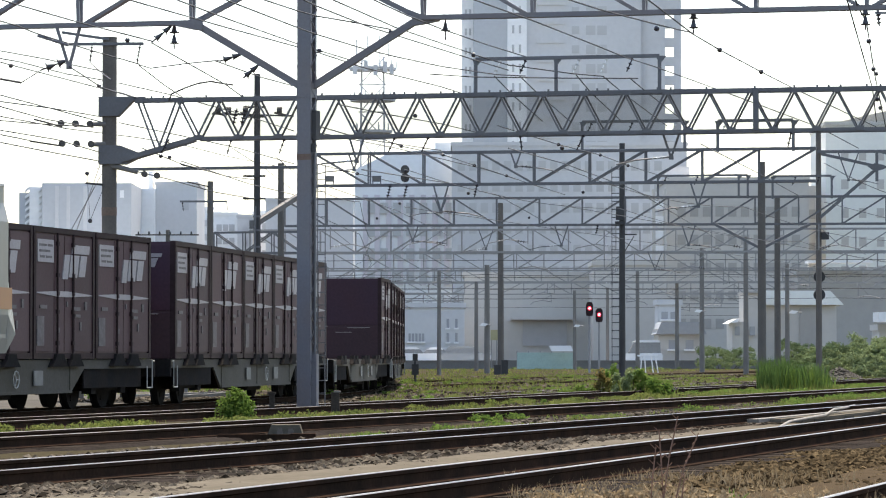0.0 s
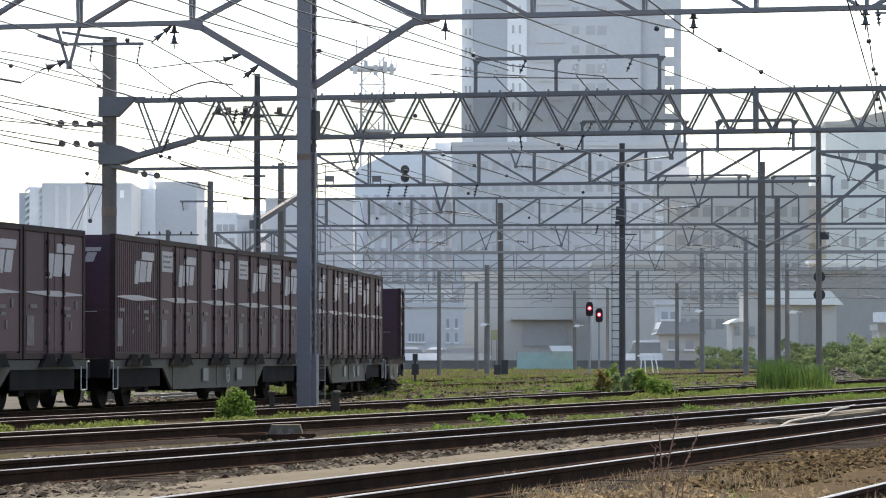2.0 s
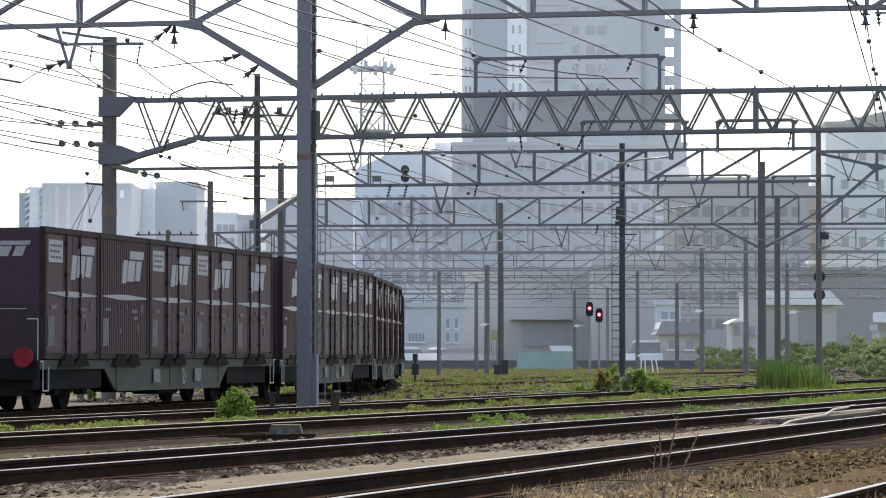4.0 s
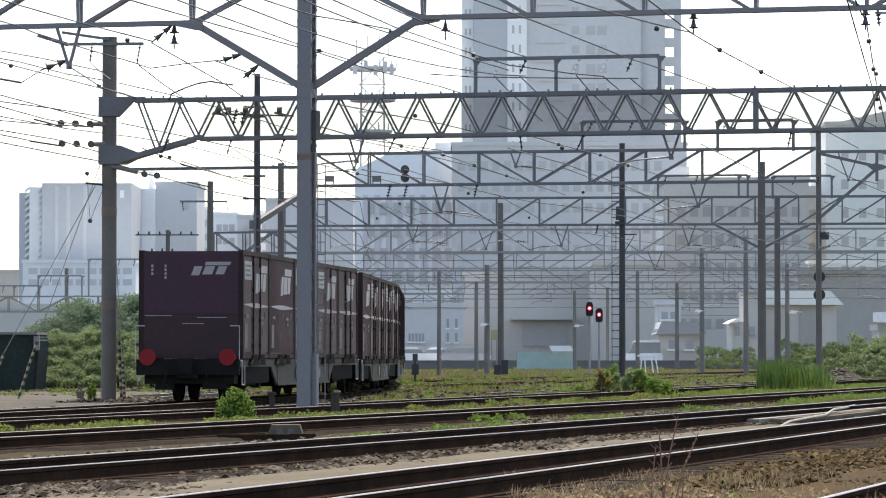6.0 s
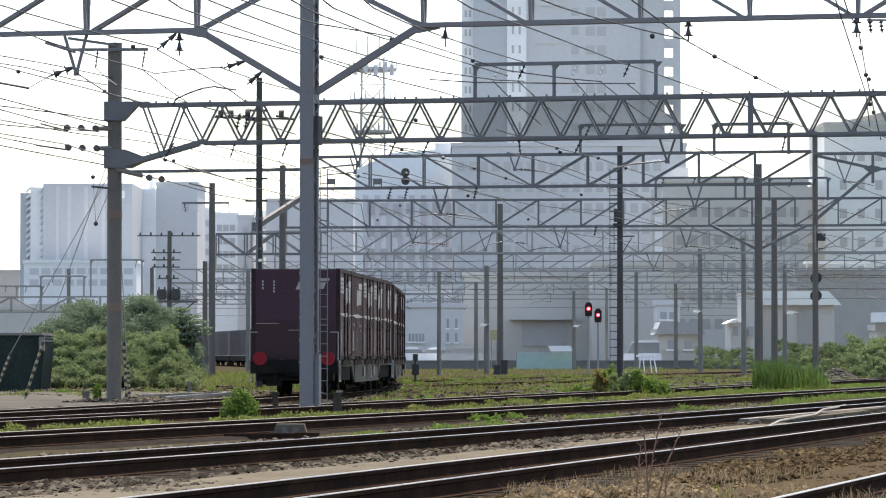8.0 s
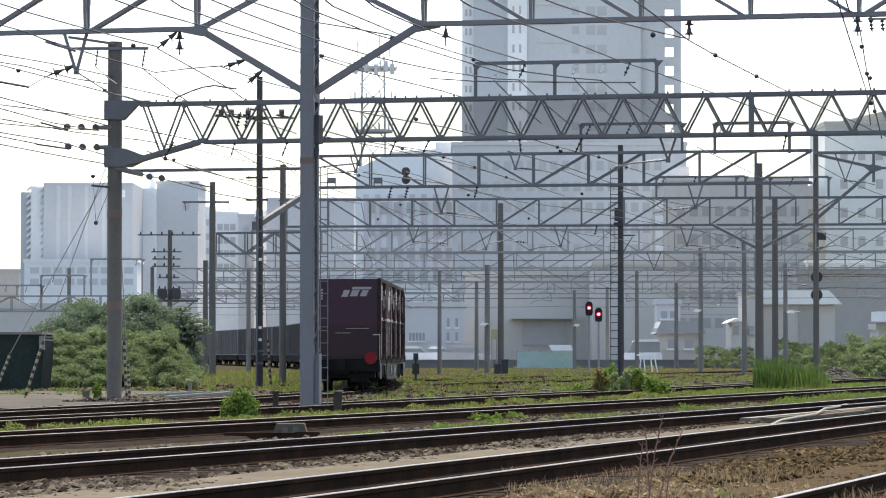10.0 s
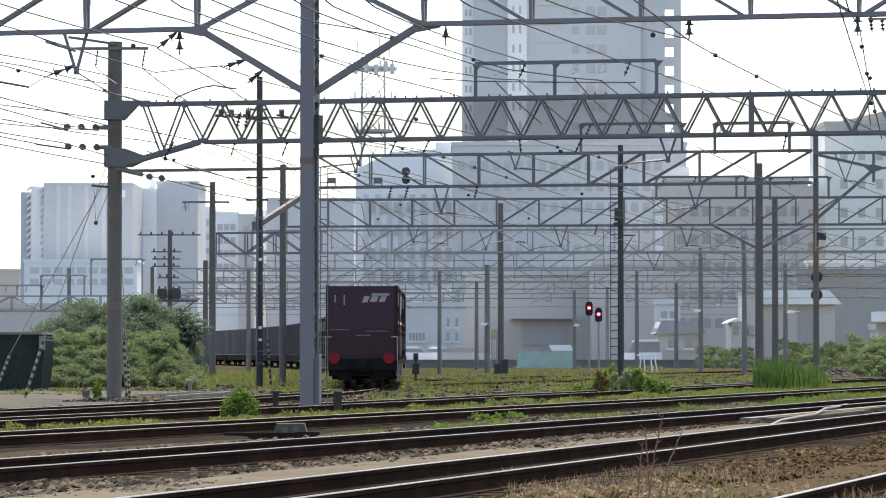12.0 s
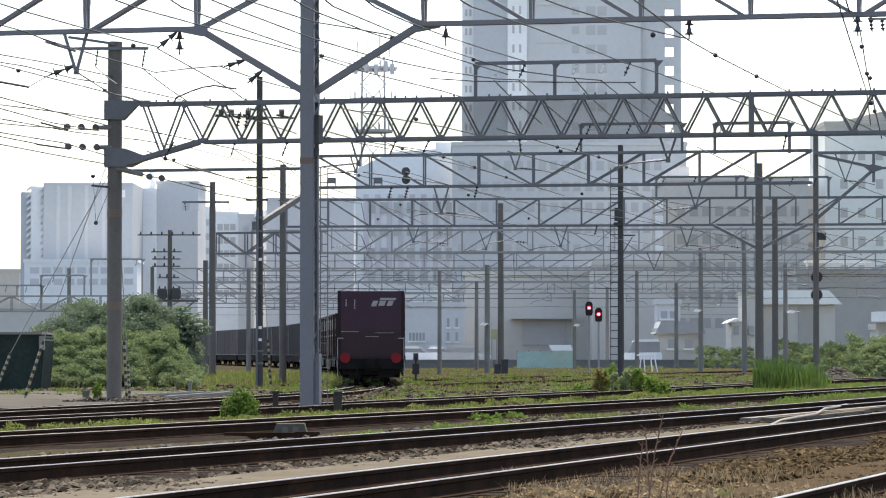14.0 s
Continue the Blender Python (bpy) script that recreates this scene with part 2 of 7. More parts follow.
BEND = {-10.3: (-1.3, 26.0, 75.0), -15.2: (-2.2, 30.0, 105.0)}   # offset at the near end, where the bend begins and ends


def rail_height(u):
    return float(np.interp(u, (-24, -19, -14.7, -10.8, -7.3, -3), (0.0, 0.05, 0.10, 0.16, 0.16, 0.14)))


def ground_height(x, y):
    u = x * ACROSS.x + y * ACROSS.y
    n = noise.noise(Vector((x * 0.3, y * 0.3, 0))) * 0.05 + noise.noise(Vector((x * 1.7, y * 1.7, 3))) * 0.02
    return rail_height(u) - 0.175 + n * min(1.0, max(0.0, (250 - y) / 150))


# centre line of the curved freight line: distance ahead, offset
LINE_Y = np.array([10.0, 30, 45, 60, 67, 75, 80, 84.5, 91, 100, 112, 122, 130, 145, 170, 200, 250, 290, 340, 388, 450, 520])
LINE_X = np.array([-22.2, -17.0, -13.39, -10.18, -8.56, -6.81, -5.96, -5.35, -4.49, -3.57, -2.93, -2.71, -2.67, -2.85, -3.6, -4.9, -8.2, -11.9, -18.5, -26.5, -39, -56])
fine_y = np.arange(10, 520, 0.5)
fine_x = np.interp(fine_y, LINE_Y, LINE_X)
for _ in range(60):
    fine_x[1:-1] = 0.25 * fine_x[:-2] + 0.5 * fine_x[1:-1] + 0.25 * fine_x[2:]
fine_s = np.concatenate(([0], np.cumsum(np.hypot(np.diff(fine_x), np.diff(fine_y)))))


def line_z(y):
    """The freight line falls a little as it leaves."""
    return float(np.interp(y, (84, 92, 100, 118, 128), (0.0, -0.012, -0.036, -0.085, -0.10)))


def on_line(s):
    """The place on the freight line at arc length s."""
    return Vector((float(np.interp(s, fine_s, fine_x)), float(np.interp(s, fine_s, fine_y)), line_z(float(np.interp(s, fine_s, fine_y)))))


def line_s(y):
    return float(np.interp(y, fine_y, fine_s))


# ---- ground ----
def build_ground():
    xs = np.concatenate((-np.geomspace(3000, 40, 14), np.linspace(-36, 36, 110), np.geomspace(40, 3000, 14)))
    ys = np.concatenate((np.linspace(-300, 12, 8), np.linspace(15, 150, 170), np.geomspace(153, 4000, 30)))
    verts = [(x, y, ground_height(x, y)) for y in ys for x in xs]
    w = len(xs)
    faces = [(j * w + i, j * w + i + 1, (j + 1) * w + i + 1, (j + 1) * w + i) for j in range(len(ys) - 1) for i in range(w - 1)]
    ob = new("ground", soup("ground", verts, faces, SOIL))
    tagged(ob, "brown stony railway yard ground with weeds", "ground", kind="structure")
    for p in ob.data.polygons:
        p.use_smooth = True


build_ground()

RAIL_PROFILE = ((-0.06, -0.15), (0.06, -0.15), (0.06, -0.135), (0.012, -0.115), (0.012, -0.045), (0.033, -0.035), (0.033, -0.006), (-0.033, -0.006), (-0.033, -0.035), (-0.012, -0.045), (-0.012, -0.115), (-0.06, -0.135))


def sweep(bm, pts, profile):
    rings = []
    for i, p in enumerate(pts):
        d = (pts[min(i + 1, len(pts) - 1)] - pts[max(i - 1, 0)]).normalized()
        side = Vector((d.y, -d.x, 0)).normalized()
        rings.append([bm.verts.new(p + side * a + Vector((0, 0, b))) for a, b in profile])
    n = len(profile)
    for a, b in zip(rings, rings[1:]):
        for i in range(n):
            bm.faces.new((a[i], a[(i + 1) % n], b[(i + 1) % n], b[i]))
    bm.faces.new(rings[0])
    bm.faces.new(rings[-1][::-1])


def railway(pts, label, head):
    """Two rails and sleepers along a centre line."""
    track = thing("railway_track", label, "railway track", "railway tracks", "structure")
    for off in (-0.566, 0.566):
        line = []
        for i, p in enumerate(pts):
            d = (pts[min(i + 1, len(pts) - 1)] - pts[max(i - 1, 0)]).normalized()
            line.append(p + Vector((d.y, -d.x, 0)) * off)
        bm = B()
        sweep(bm, line, RAIL_PROFILE)
        rail = part("rail", bm, RAIL_SIDE, track)
        bm = B()
        sweep(bm, line, ((-0.024, -0.0055), (0.024, -0.0055), (0.016, 0.0), (-0.016, 0.0)))
        part("running_surface", bm, head, rail, "worn steel running surface")
    bm = B()
    sweep(bm, pts, ((-1.4, -0.30), (1.4, -0.30), (1.15, -0.15), (-1.15, -0.15)))
    part("track_bed", bm, BED, track, "dark oily ballast bed")
    return track


def sleepers(track, pts, step=0.62, length=2.0):
    bm = B()
    box(bm, (0, 0, -0.2), (length, 0.22, 0.11))
    me = mesh_of("sleeper", bm, SLEEPER)
    acc, n = 0.0, 0
    for p, q in zip(pts, pts[1:]):
        d = q - p
        while acc < d.length:
            ang = math.atan2(-d.x, d.y)
            pl = p + d.normalized() * acc
            again("sleeper", me, track, Matrix.Translation(pl) @ Matrix.Rotation(ang, 4, "Z"))
            acc += step
        acc -= d.length


def drift(u, a):
    """The sideways offset of a track that bends in from the left."""
    if u not in BEND:
        return 0.0
    off, a0, a1 = BEND[u]
    f = min(1.0, max(-0.3, (a1 - a) / (a1 - a0)))
    return off * f * abs(f) ** 0.6


for u in NEAR_TRACKS:
    z = rail_height(u)
    y_from = 14
    pts = [ACROSS * (u + drift(u, a)) + ALONG * a + Vector((0, 0, z)) for a in np.arange(y_from, 300, 4)]
    tr = railway(pts, "straight railway track with polished rails on stained ballast" if u > -12 else "railway track with dull worn rails on stained ballast", RAIL_TOP if u > -12 else RAIL_DULL)
    sleepers(tr, [p for p in pts if p.y < 110])
pts = [ACROSS * (-26.9) + ALONG * a + Vector((0, 0, -0.1)) for a in np.arange(104, 300, 8)]
railway(pts, "rusty siding track in grass", RAIL_DULL)
for u, a0 in ((-36.0, 122), (-43.0, 150)):
    railway([ACROSS * u + ALONG * a + Vector((0, 0, -0.1)) for a in np.arange(a0, 300, 8)], "rusty disused siding track in grass", RAIL_SIDE)
freight_pts = [on_line(s) for s in np.arange(5, line_s(440), 3.0)]
tr = railway(freight_pts, "curved freight track with worn rails", RAIL_DULL)
sleepers(tr, [p for p in freight_pts if 45 < p.y < 170])

# ---- freight train ----
WAGON = 19.85
CONT_L, CONT_W, CONT_H, DECK = 3.60, 2.45, 2.5, 1.0
PITCH = 3.69


def slab(bm, x0, x1, z0, z1, y0, y1):
    box(bm, ((x0 + x1) / 2, (y0 + y1) / 2, (z0 + z1) / 2), (abs(x1 - x0), abs(y1 - y0), abs(z1 - z0)))


def container(kind, panel=True, dy=0.0, ends=True):
    """A 12-foot container; its length along y, its base at z = 0. kind 0: doors with bars, 1: ribbed side. panel: with a data panel; dy: shift of the marks."""
    ob = thing("freight_container", "maroon steel freight container with white markings on a wagon", "freight container", "containers of the freight train")
    hw, hl = CONT_W / 2, CONT_L / 2
    bm = B()
    slab(bm, -hw + 0.05, hw - 0.05, 0.06, CONT_H - 0.04, -hl + 0.04, hl - 0.04)
    part("body", bm, BOX_RED, ob)
    for sx in (-1, 1):                                     # corner posts and rails of the frame
        for sy in (-1, 1):
            bm = B()
            slab(bm, sx * hw, sx * (hw - 0.12), 0, CONT_H, sy * hl, sy * (hl - 0.12))
            part("corner_post", bm, BOX_DARK, ob)
        for z in (0.06, CONT_H - 0.05):
            bm = B()
            slab(bm, sx * (hw - 0.005), sx * (hw - 0.1), z - 0.06, z + 0.05, -hl + 0.1, hl - 0.1)
            part("side_rail", bm, BOX_DARK, ob)
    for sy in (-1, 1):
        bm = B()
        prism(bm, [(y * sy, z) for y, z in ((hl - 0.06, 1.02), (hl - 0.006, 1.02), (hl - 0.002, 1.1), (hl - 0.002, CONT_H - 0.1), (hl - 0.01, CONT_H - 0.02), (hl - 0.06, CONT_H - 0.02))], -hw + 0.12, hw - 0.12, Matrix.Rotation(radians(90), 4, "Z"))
        part("end_panel", bm, BOX_END, ob, "maroon end panel, darkened as the shaded end")
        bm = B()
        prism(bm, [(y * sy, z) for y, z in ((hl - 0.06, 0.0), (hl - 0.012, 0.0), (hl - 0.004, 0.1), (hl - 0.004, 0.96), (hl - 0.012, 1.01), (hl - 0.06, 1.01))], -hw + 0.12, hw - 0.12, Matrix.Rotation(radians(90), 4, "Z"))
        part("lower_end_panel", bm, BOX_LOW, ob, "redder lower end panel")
        for xa, xb, z in ((-1.08, -0.45, 0.985), (0.15, 0.85, 0.94), (-0.2, 0.3, 0.80)):
            bm = B()
            slab(bm, xa * -sy, xb * -sy, z, z + 0.014, sy * (hl + 0.006), sy * (hl - 0.02))
            part("end_ledge", bm, BOX_WHITE, ob, "thin pale ledge")
    for sx in (-1, 1):
        if kind == 0:
            for k, (a, b) in enumerate(((-1.70, -0.62), (-0.58, -0.02), (0.02, 0.58), (0.62, 1.70))):
                bm = B()
                slab(bm, sx * (hw - 0.02), sx * (hw - 0.06), 0.14, CONT_H - 0.14, a, b)
                door = part("side_door", bm, BOX_RED, ob)
                if k in (1, 2):
                    bm = B()
                    yb = a + 0.12 if k == 1 else b - 0.12
                    rod(bm, (sx * (hw + 0.005), yb, 0.1), (sx * (hw + 0.005), yb, CONT_H - 0.1), 0.022, n=6)
                    for z in (0.3, 0.9, 1.25, 1.6, 2.2):
                        slab(bm, sx * (hw + 0.03), sx * (hw - 0.03), z - 0.04, z + 0.04, yb - 0.05, yb + 0.05)
                    part("locking_bar", bm, BOX_DARK, door)
        else:
            bm = B()
            fold = [(hw - 0.08, -1.72)]
            for i in range(22):
                y0 = -1.70 + 3.40 * i / 22
                fold += [(hw - 0.055, y0), (hw - 0.01, y0 + 0.02), (hw - 0.01, y0 + 0.085), (hw - 0.055, y0 + 0.105)]
            fold += [(hw - 0.08, 1.72)]
            lo = [bm.verts.new((sx * x, y, 0.14)) for x, y in fold]
            hi = [bm.verts.new((sx * x, y, CONT_H - 0.14)) for x, y in fold]
            for i in range(len(fold)):
                j = (i + 1) % len(fold)
                bm.faces.new((lo[i], lo[j], hi[j], hi[i]))
            bm.faces.new(lo)
            bm.faces.new(hi[::-1])
            part("ribbed_panel", bm, BOX_RED, ob, "ribbed maroon side panel")
        s = sx
        x0, x1 = s * (hw + 0.002), s * (hw - 0.03)
        if kind == 1:
            x0 = s * (hw + 0.004)

        def mark(name, outline, label, paint=BOX_WHITE):
            bm = B()
            pts = [(y * s, z) for y, z in outline]          # reads left to right from outside
            prism(bm, pts, -x0, -x1, Matrix.Rotation(radians(90), 4, "Z"))
            part(name, bm, paint, ob, label)
        mark("white_stripe", [(-1.62, 1.24), (-0.35, 1.185), (0.2, 1.185), (1.62, 1.225), (1.62, 1.245), (0.2, 1.295), (-0.35, 1.295), (-1.62, 1.26)], "long tapered white stripe")
        if panel:
            mark("data_panel", [(-1.6, 1.83), (-0.68, 1.83), (-0.68, 2.26), (-1.6, 2.26)], "white data panel")
            x0, x1 = s * (hw + 0.007), s * hw
            for a, b, z in ((-1.52, -1.1, 2.13), (-1.04, -0.76, 2.13), (-1.52, -0.9, 2.02), (-1.48, -1.2, 1.91), (-1.14, -0.8, 1.91)):
                mark("text_bar", [(a, z), (b, z), (b, z + 0.045), (a, z + 0.045)], "line of small grey writing", BOX_LABEL)
            x0, x1 = s * (hw + 0.002), s * (hw - 0.03)
        # slanted company mark as plain solid blocks under a cap bar
        for a, b, lo in ((-0.16, 0.20, 1.53), (0.21, 0.77, 1.57), (0.80, 1.24, 1.59)):
            mark("white_mark", [(a + dy, lo), (b - 0.06 + dy, lo), (b + 0.08 + dy, 2.0), (a + 0.14 + dy, 2.0)], "slanted white company mark")
        mark("white_mark", [(0.42 + dy, 2.03), (1.44 + dy, 2.03), (1.48 + dy, 2.2), (0.46 + dy, 2.2)], "slanted white company mark")
        for y0, z0, w, h in ((-1.62, 0.25, 0.40, 0.56), (-1.45, 0.95, 0.4, 0.07), (0.5, 0.93, 0.42, 0.07), (0.62, 0.80, 0.3, 0.06), (1.2, 0.95, 0.12, 0.16), (0.9, 0.55, 0.09, 0.16), (-0.4, 0.5, 0.09, 0.1), (0.1, 1.0, 0.07, 0.1)):
            mark("small_label", [(y0, z0), (y0 + w, z0), (y0 + w, z0 + h), (y0, z0 + h)], "worn pale label", BOX_LABEL)
    for sy in (-1, 1) if ends else ():                      # marks of the ends
        y0, y1 = sy * (hl + 0.012), sy * (hl - 0.02)

        def emark(outline, name="white_mark", label="slanted white company mark"):
            bm = B()
            prism(bm, [(-x * sy, z) for x, z in outline], y0, y1)
            part(name, bm, BOX_WHITE, ob, label)
        for a, b, lo in ((0.0, 0.22, 1.92), (0.26, 0.52, 1.94), (0.57, 0.80, 1.94)):
            emark([(a, lo), (b - 0.03, lo), (b + 0.05, 2.13), (a + 0.08, 2.13)])
        emark([(0.32, 2.15), (0.91, 2.15), (0.94, 2.23), (0.35, 2.23)])
        for k in range(3):
            emark([(-0.93, 1.93 + 0.09 * k), (-0.885, 1.93 + 0.09 * k), (-0.885, 1.99 + 0.09 * k), (-0.93, 1.99 + 0.09 * k)], "small_label", "small white digits as bars")
        for k in range(4):
            emark([(-0.62, 1.84 + 0.09 * k), (-0.575, 1.84 + 0.09 * k), (-0.575, 1.90 + 0.09 * k), (-0.62, 1.90 + 0.09 * k)], "small_label", "small white digits as bars")
    return ob


def bogie_parts(wagon, y):
    bm = B()
    for sx in (-1, 1):
        prism(bm, [(-1.25, 0.52), (-0.95, 0.36), (0.95, 0.36), (1.25, 0.52), (1.2, 0.62), (0.4, 0.5), (0.3, 0.72), (-0.3, 0.72), (-0.4, 0.5), (-1.2, 0.62)], sx * 0.86, sx * 0.98, Matrix.Translation((0, y, 0)) @ Matrix.Rotation(radians(90), 4, "Z"))
    box(bm, (0, y, 0.55), (1.9, 0.45, 0.3))
    for sy in (-0.95, 0.95):
        for sx in (-0.95, 0.95):
            box(bm, (sx, y + sy, 0.45), (0.2, 0.3, 0.3))
    bogie = part("bogie", bm, WAGON_BLACK, wagon, "black cast bogie frame")
    wheels = []
    for sy in (-0.95, 0.95):
        bm = B()
        for sx in (-1, 1):
            rod(bm, (sx * 0.50, 0, 0), (sx * 0.62, 0, 0), 0.43, n=20)
            rod(bm, (sx * 0.47, 0, 0), (sx * 0.50, 0, 0), 0.455, n=20)
            for k in range(3):
                a = 2 * math.pi * k / 3
                rod(bm, (sx * 0.6, 0.25 * math.cos(a), 0.25 * math.sin(a)), (sx * 0.635, 0.25 * math.cos(a), 0.25 * math.sin(a)), 0.06, n=8)
        rod(bm, (-0.95, 0, 0), (0.95, 0, 0), 0.075, n=10)
        w = part("wheelset", bm, WAGON_BLACK, bogie, "dark steel wheelset", pose(0, y + sy, 0.43))
        wheels.append(w)
    return wheels


def wagon(last):
    """A container flat wagon, its middle at the origin and its length along y."""
    ob = thing("flat_wagon", "grey-green container flat wagon with black bogies", "railway wagon", "wagons of the freight train")
    bm = B()
    for sx in (-1, 1):
        prism(bm, [(-9.42, 0.98), (-9.42, 0.80), (-5.0, 0.80), (-4.2, 0.34), (4.2, 0.34), (5.0, 0.80), (9.42, 0.80), (9.42, 0.98)], sx * 1.12, sx * 1.17, Matrix.Rotation(radians(90), 4, "Z"))
        for y in (-4.15, 0.0, 4.15):
            slab(bm, sx * 1.17, sx * 1.185, 0.36, 0.95, y - 0.03, y + 0.03)
        slab(bm, sx * 1.17, sx * 1.2, 0.34, 0.39, -4.2, 4.2)
    part("side_sill", bm, WAGON_GREY, ob)
    bm = B()
    slab(bm, -1.12, 1.12, 0.9, 0.985, -9.52, 9.52)
    for y in np.arange(-8.9, 9.0, 1.11):
        slab(bm, -1.14, 1.14, 0.8, 0.92, y - 0.06, y + 0.06)
    slab(bm, -0.25, 0.25, 0.55, 0.95, -9.6, 9.6)
    part("deck", bm, WAGON_BLACK, ob, "dark open deck frame")
    for y in [k * PITCH + d for k in (-2, -1, 0, 1, 2) for d in (-0.40, 0.58)]:
        for sx in (-1, 1):
            bm = B()
            prism(bm, [(-0.45, 0.85), (0.45, 0.85), (0.28, 0.98), (0.22, 1.09), (-0.22, 1.09), (-0.28, 0.98)], sx * 1.16, sx * 1.275, Matrix.Translation((0, y, 0)) @ Matrix.Rotation(radians(90), 4, "Z"))
            part("container_clamp", bm, WAGON_BLACK, ob)
    for sy in (-1, 1):
        bm = B()
        rod(bm, (0, sy * 9.52, 0.83), (0, sy * 9.88, 0.83), 0.11, n=8)
        box(bm, (0, sy * 9.84, 0.83), (0.3, 0.2, 0.34))
        part("coupler", bm, WAGON_BLACK, ob)
        bm = B()
        slab(bm, -1.2, 1.2, 0.62, 0.98, sy * 9.44, sy * 9.57)
        part("end_beam", bm, WAGON_BLACK, ob)
        for sx in (-1, 1):
            bm = B()
            for a, b in (((1.22, 8.95, 0.85), (1.22, 8.95, 0.4)), ((1.22, 8.95, 0.4), (1.22, 9.3, 0.4)), ((1.22, 9.3, 0.4), (1.22, 9.3, 0.95)), ((1.22, 9.3, 0.95), (1.22, 9.45, 0.95))):
                rod(bm, (sx * a[0], sy * a[1], a[2]), (sx * b[0], sy * b[1], b[2]), 0.014, n=6)
            part("step_rail", bm, WAGON_LIGHT, ob, "pale handrail and step")
    # boxes added to close the light gap under the deck
    for y, ln, sx, lo in ((-2.6, 1.5, -0.7, 0.28), (-0.4, 1.1, -0.75, 0.34), (2.3, 1.8, -0.7, 0.26), (-2.2, 1.2, 0.7, 0.3), (0.3, 1.7, 0.75, 0.24), (2.9, 0.9, 0.7, 0.34)):
        bm = B()
        slab(bm, sx - 0.3, sx + 0.3, lo, 0.8, y - ln / 2, y + ln / 2)
        bmesh.ops.bevel(bm, geom=bm.edges[:], offset=0.05, segments=1, affect="EDGES")
        part("brake_equipment", bm, WAGON_BLACK, ob, "black brake equipment box")
    for sx in (-1, 1):
        # black plates added to keep the space round the bogies dark
        bm = B()
        slab(bm, sx * 1.10, sx * 1.13, 0.42, 0.82, -8.8, -5.1)
        part("bogie_skirt", bm, WAGON_BLACK, ob)
        bm = B()
        slab(bm, sx * 1.10, sx * 1.13, 0.42, 0.82, 5.1, 8.8)
        part("bogie_skirt", bm, WAGON_BLACK, ob)
        bm = B()
        rim = [Vector((sx * 1.23, 0.9 + 0.16 * math.cos(0.5236 * k), 0.62 + 0.16 * math.sin(0.5236 * k))) for k in range(13)]
        tube(bm, rim, 0.012)
        for k in (0, 4, 8):
            rod(bm, (sx * 1.23, 0.9, 0.62), rim[k], 0.01, n=5)
        part("brake_wheel", bm, WAGON_LIGHT, ob, "pale brake hand wheel")
        for y in (-1.2, 2.2):
            bm = B()
            slab(bm, sx * 1.19, sx * 1.215, 0.5, 0.78, y - 0.25, y + 0.25)
            part("data_plate", bm, WAGON_PLATE, ob, "worn pale data plate")
    wheels = bogie_parts(ob, -6.9) + bogie_parts(ob, 6.9)
    if last:
        # black slabs added to stand for the wagon's shadow under its rear
        for x0, x1, z0, z1 in ((-1.05, 1.05, 0.42, 0.62), (-0.8, -0.35, 0.28, 0.45), (0.3, 0.85, 0.30, 0.45)):
            bm = B()
            slab(bm, x0, x1, z0, z1, -9.35, -8.9)
            part("end_equipment", bm, WAGON_BLACK, ob, "black brake-gear slab filling the dark under the rear end")
        for sx, z0 in ((-0.45, 0.32), (0.42, 0.3)):
            bm = B()
            tube(bm, [Vector((sx, -9.55, 0.74)), Vector((sx * 1.1, -9.68, 0.6)), Vector((sx * 1.15, -9.72, z0 + 0.1)), Vector((sx * 0.9, -9.66, z0))], 0.025, 6)
            part("brake_hose", bm, WAGON_BLACK, ob, "hanging black brake hose")
        for sx in (-1, 1):
            bm = B()
            rod(bm, (sx * 1.21, -9.6, 0.98), (sx * 1.21, -9.6, 1.75), 0.012, n=6)
            rod(bm, (sx * 1.21, -9.6, 1.75), (sx * 1.0, -9.6, 1.75), 0.012, n=6)
            part("hand_rail", bm, WAGON_LIGHT, ob, "slim pale hand rail")
        for sx in (-0.93, 0.93):
            bm = B()
            rod(bm, (sx, -9.58, 1.03), (sx, -9.64, 1.03), 0.19, n=20)
            part("tail_disc", bm, TAIL_RED, ob, "round red tail marker disc")
    return ob, wheels


def far_container():
    """The same container for the head of the train, with fewer parts and haze-paled colours."""
    ob = thing("freight_container", "steel freight container far ahead on the train, greyed for haze", "freight container", "containers of the freight train")
    hw, hl = CONT_W / 2, CONT_L / 2
    bm = B()
    slab(bm, -hw + 0.05, hw - 0.05, 0.02, CONT_H, -hl, hl)
    part("body", bm, BOX_HAZED, ob)
    for sx in (-1, 1):
        for y in (-1.7, -0.85, 0.0, 0.85, 1.7):
            bm = B()
            slab(bm, sx * hw, sx * (hw - 0.06), 0.04, CONT_H - 0.05, y - 0.06, y + 0.06)
            part("rib", bm, BOX_HAZED_RIB, ob)
    return ob


def far_wagon():
    """A wagon of the head of the train, with fewer parts."""
    ob = thing("flat_wagon", "dark container flat wagon far ahead on the train", "railway wagon", "wagons of the freight train")
    bm = B()
    slab(bm, -1.17, 1.17, 0.5, 0.99, -9.5, 9.5)
    part("deck", bm, WAGON_BLACK, ob)
    for y in (-6.9, 6.9):
        bm = B()
        slab(bm, -0.98, 0.98, 0.3, 0.7, y - 1.3, y + 1.3)
        bogie = part("bogie", bm, WAGON_BLACK, ob)
        for sy in (-0.95, 0.95):
            bm = B()
            for sx in (-1, 1):
                rod(bm, (sx * 0.50, y + sy, 0.43), (sx * 0.62, y + sy, 0.43), 0.43, n=14)
            part("axle", bm, WAGON_BLACK, bogie)
    return ob


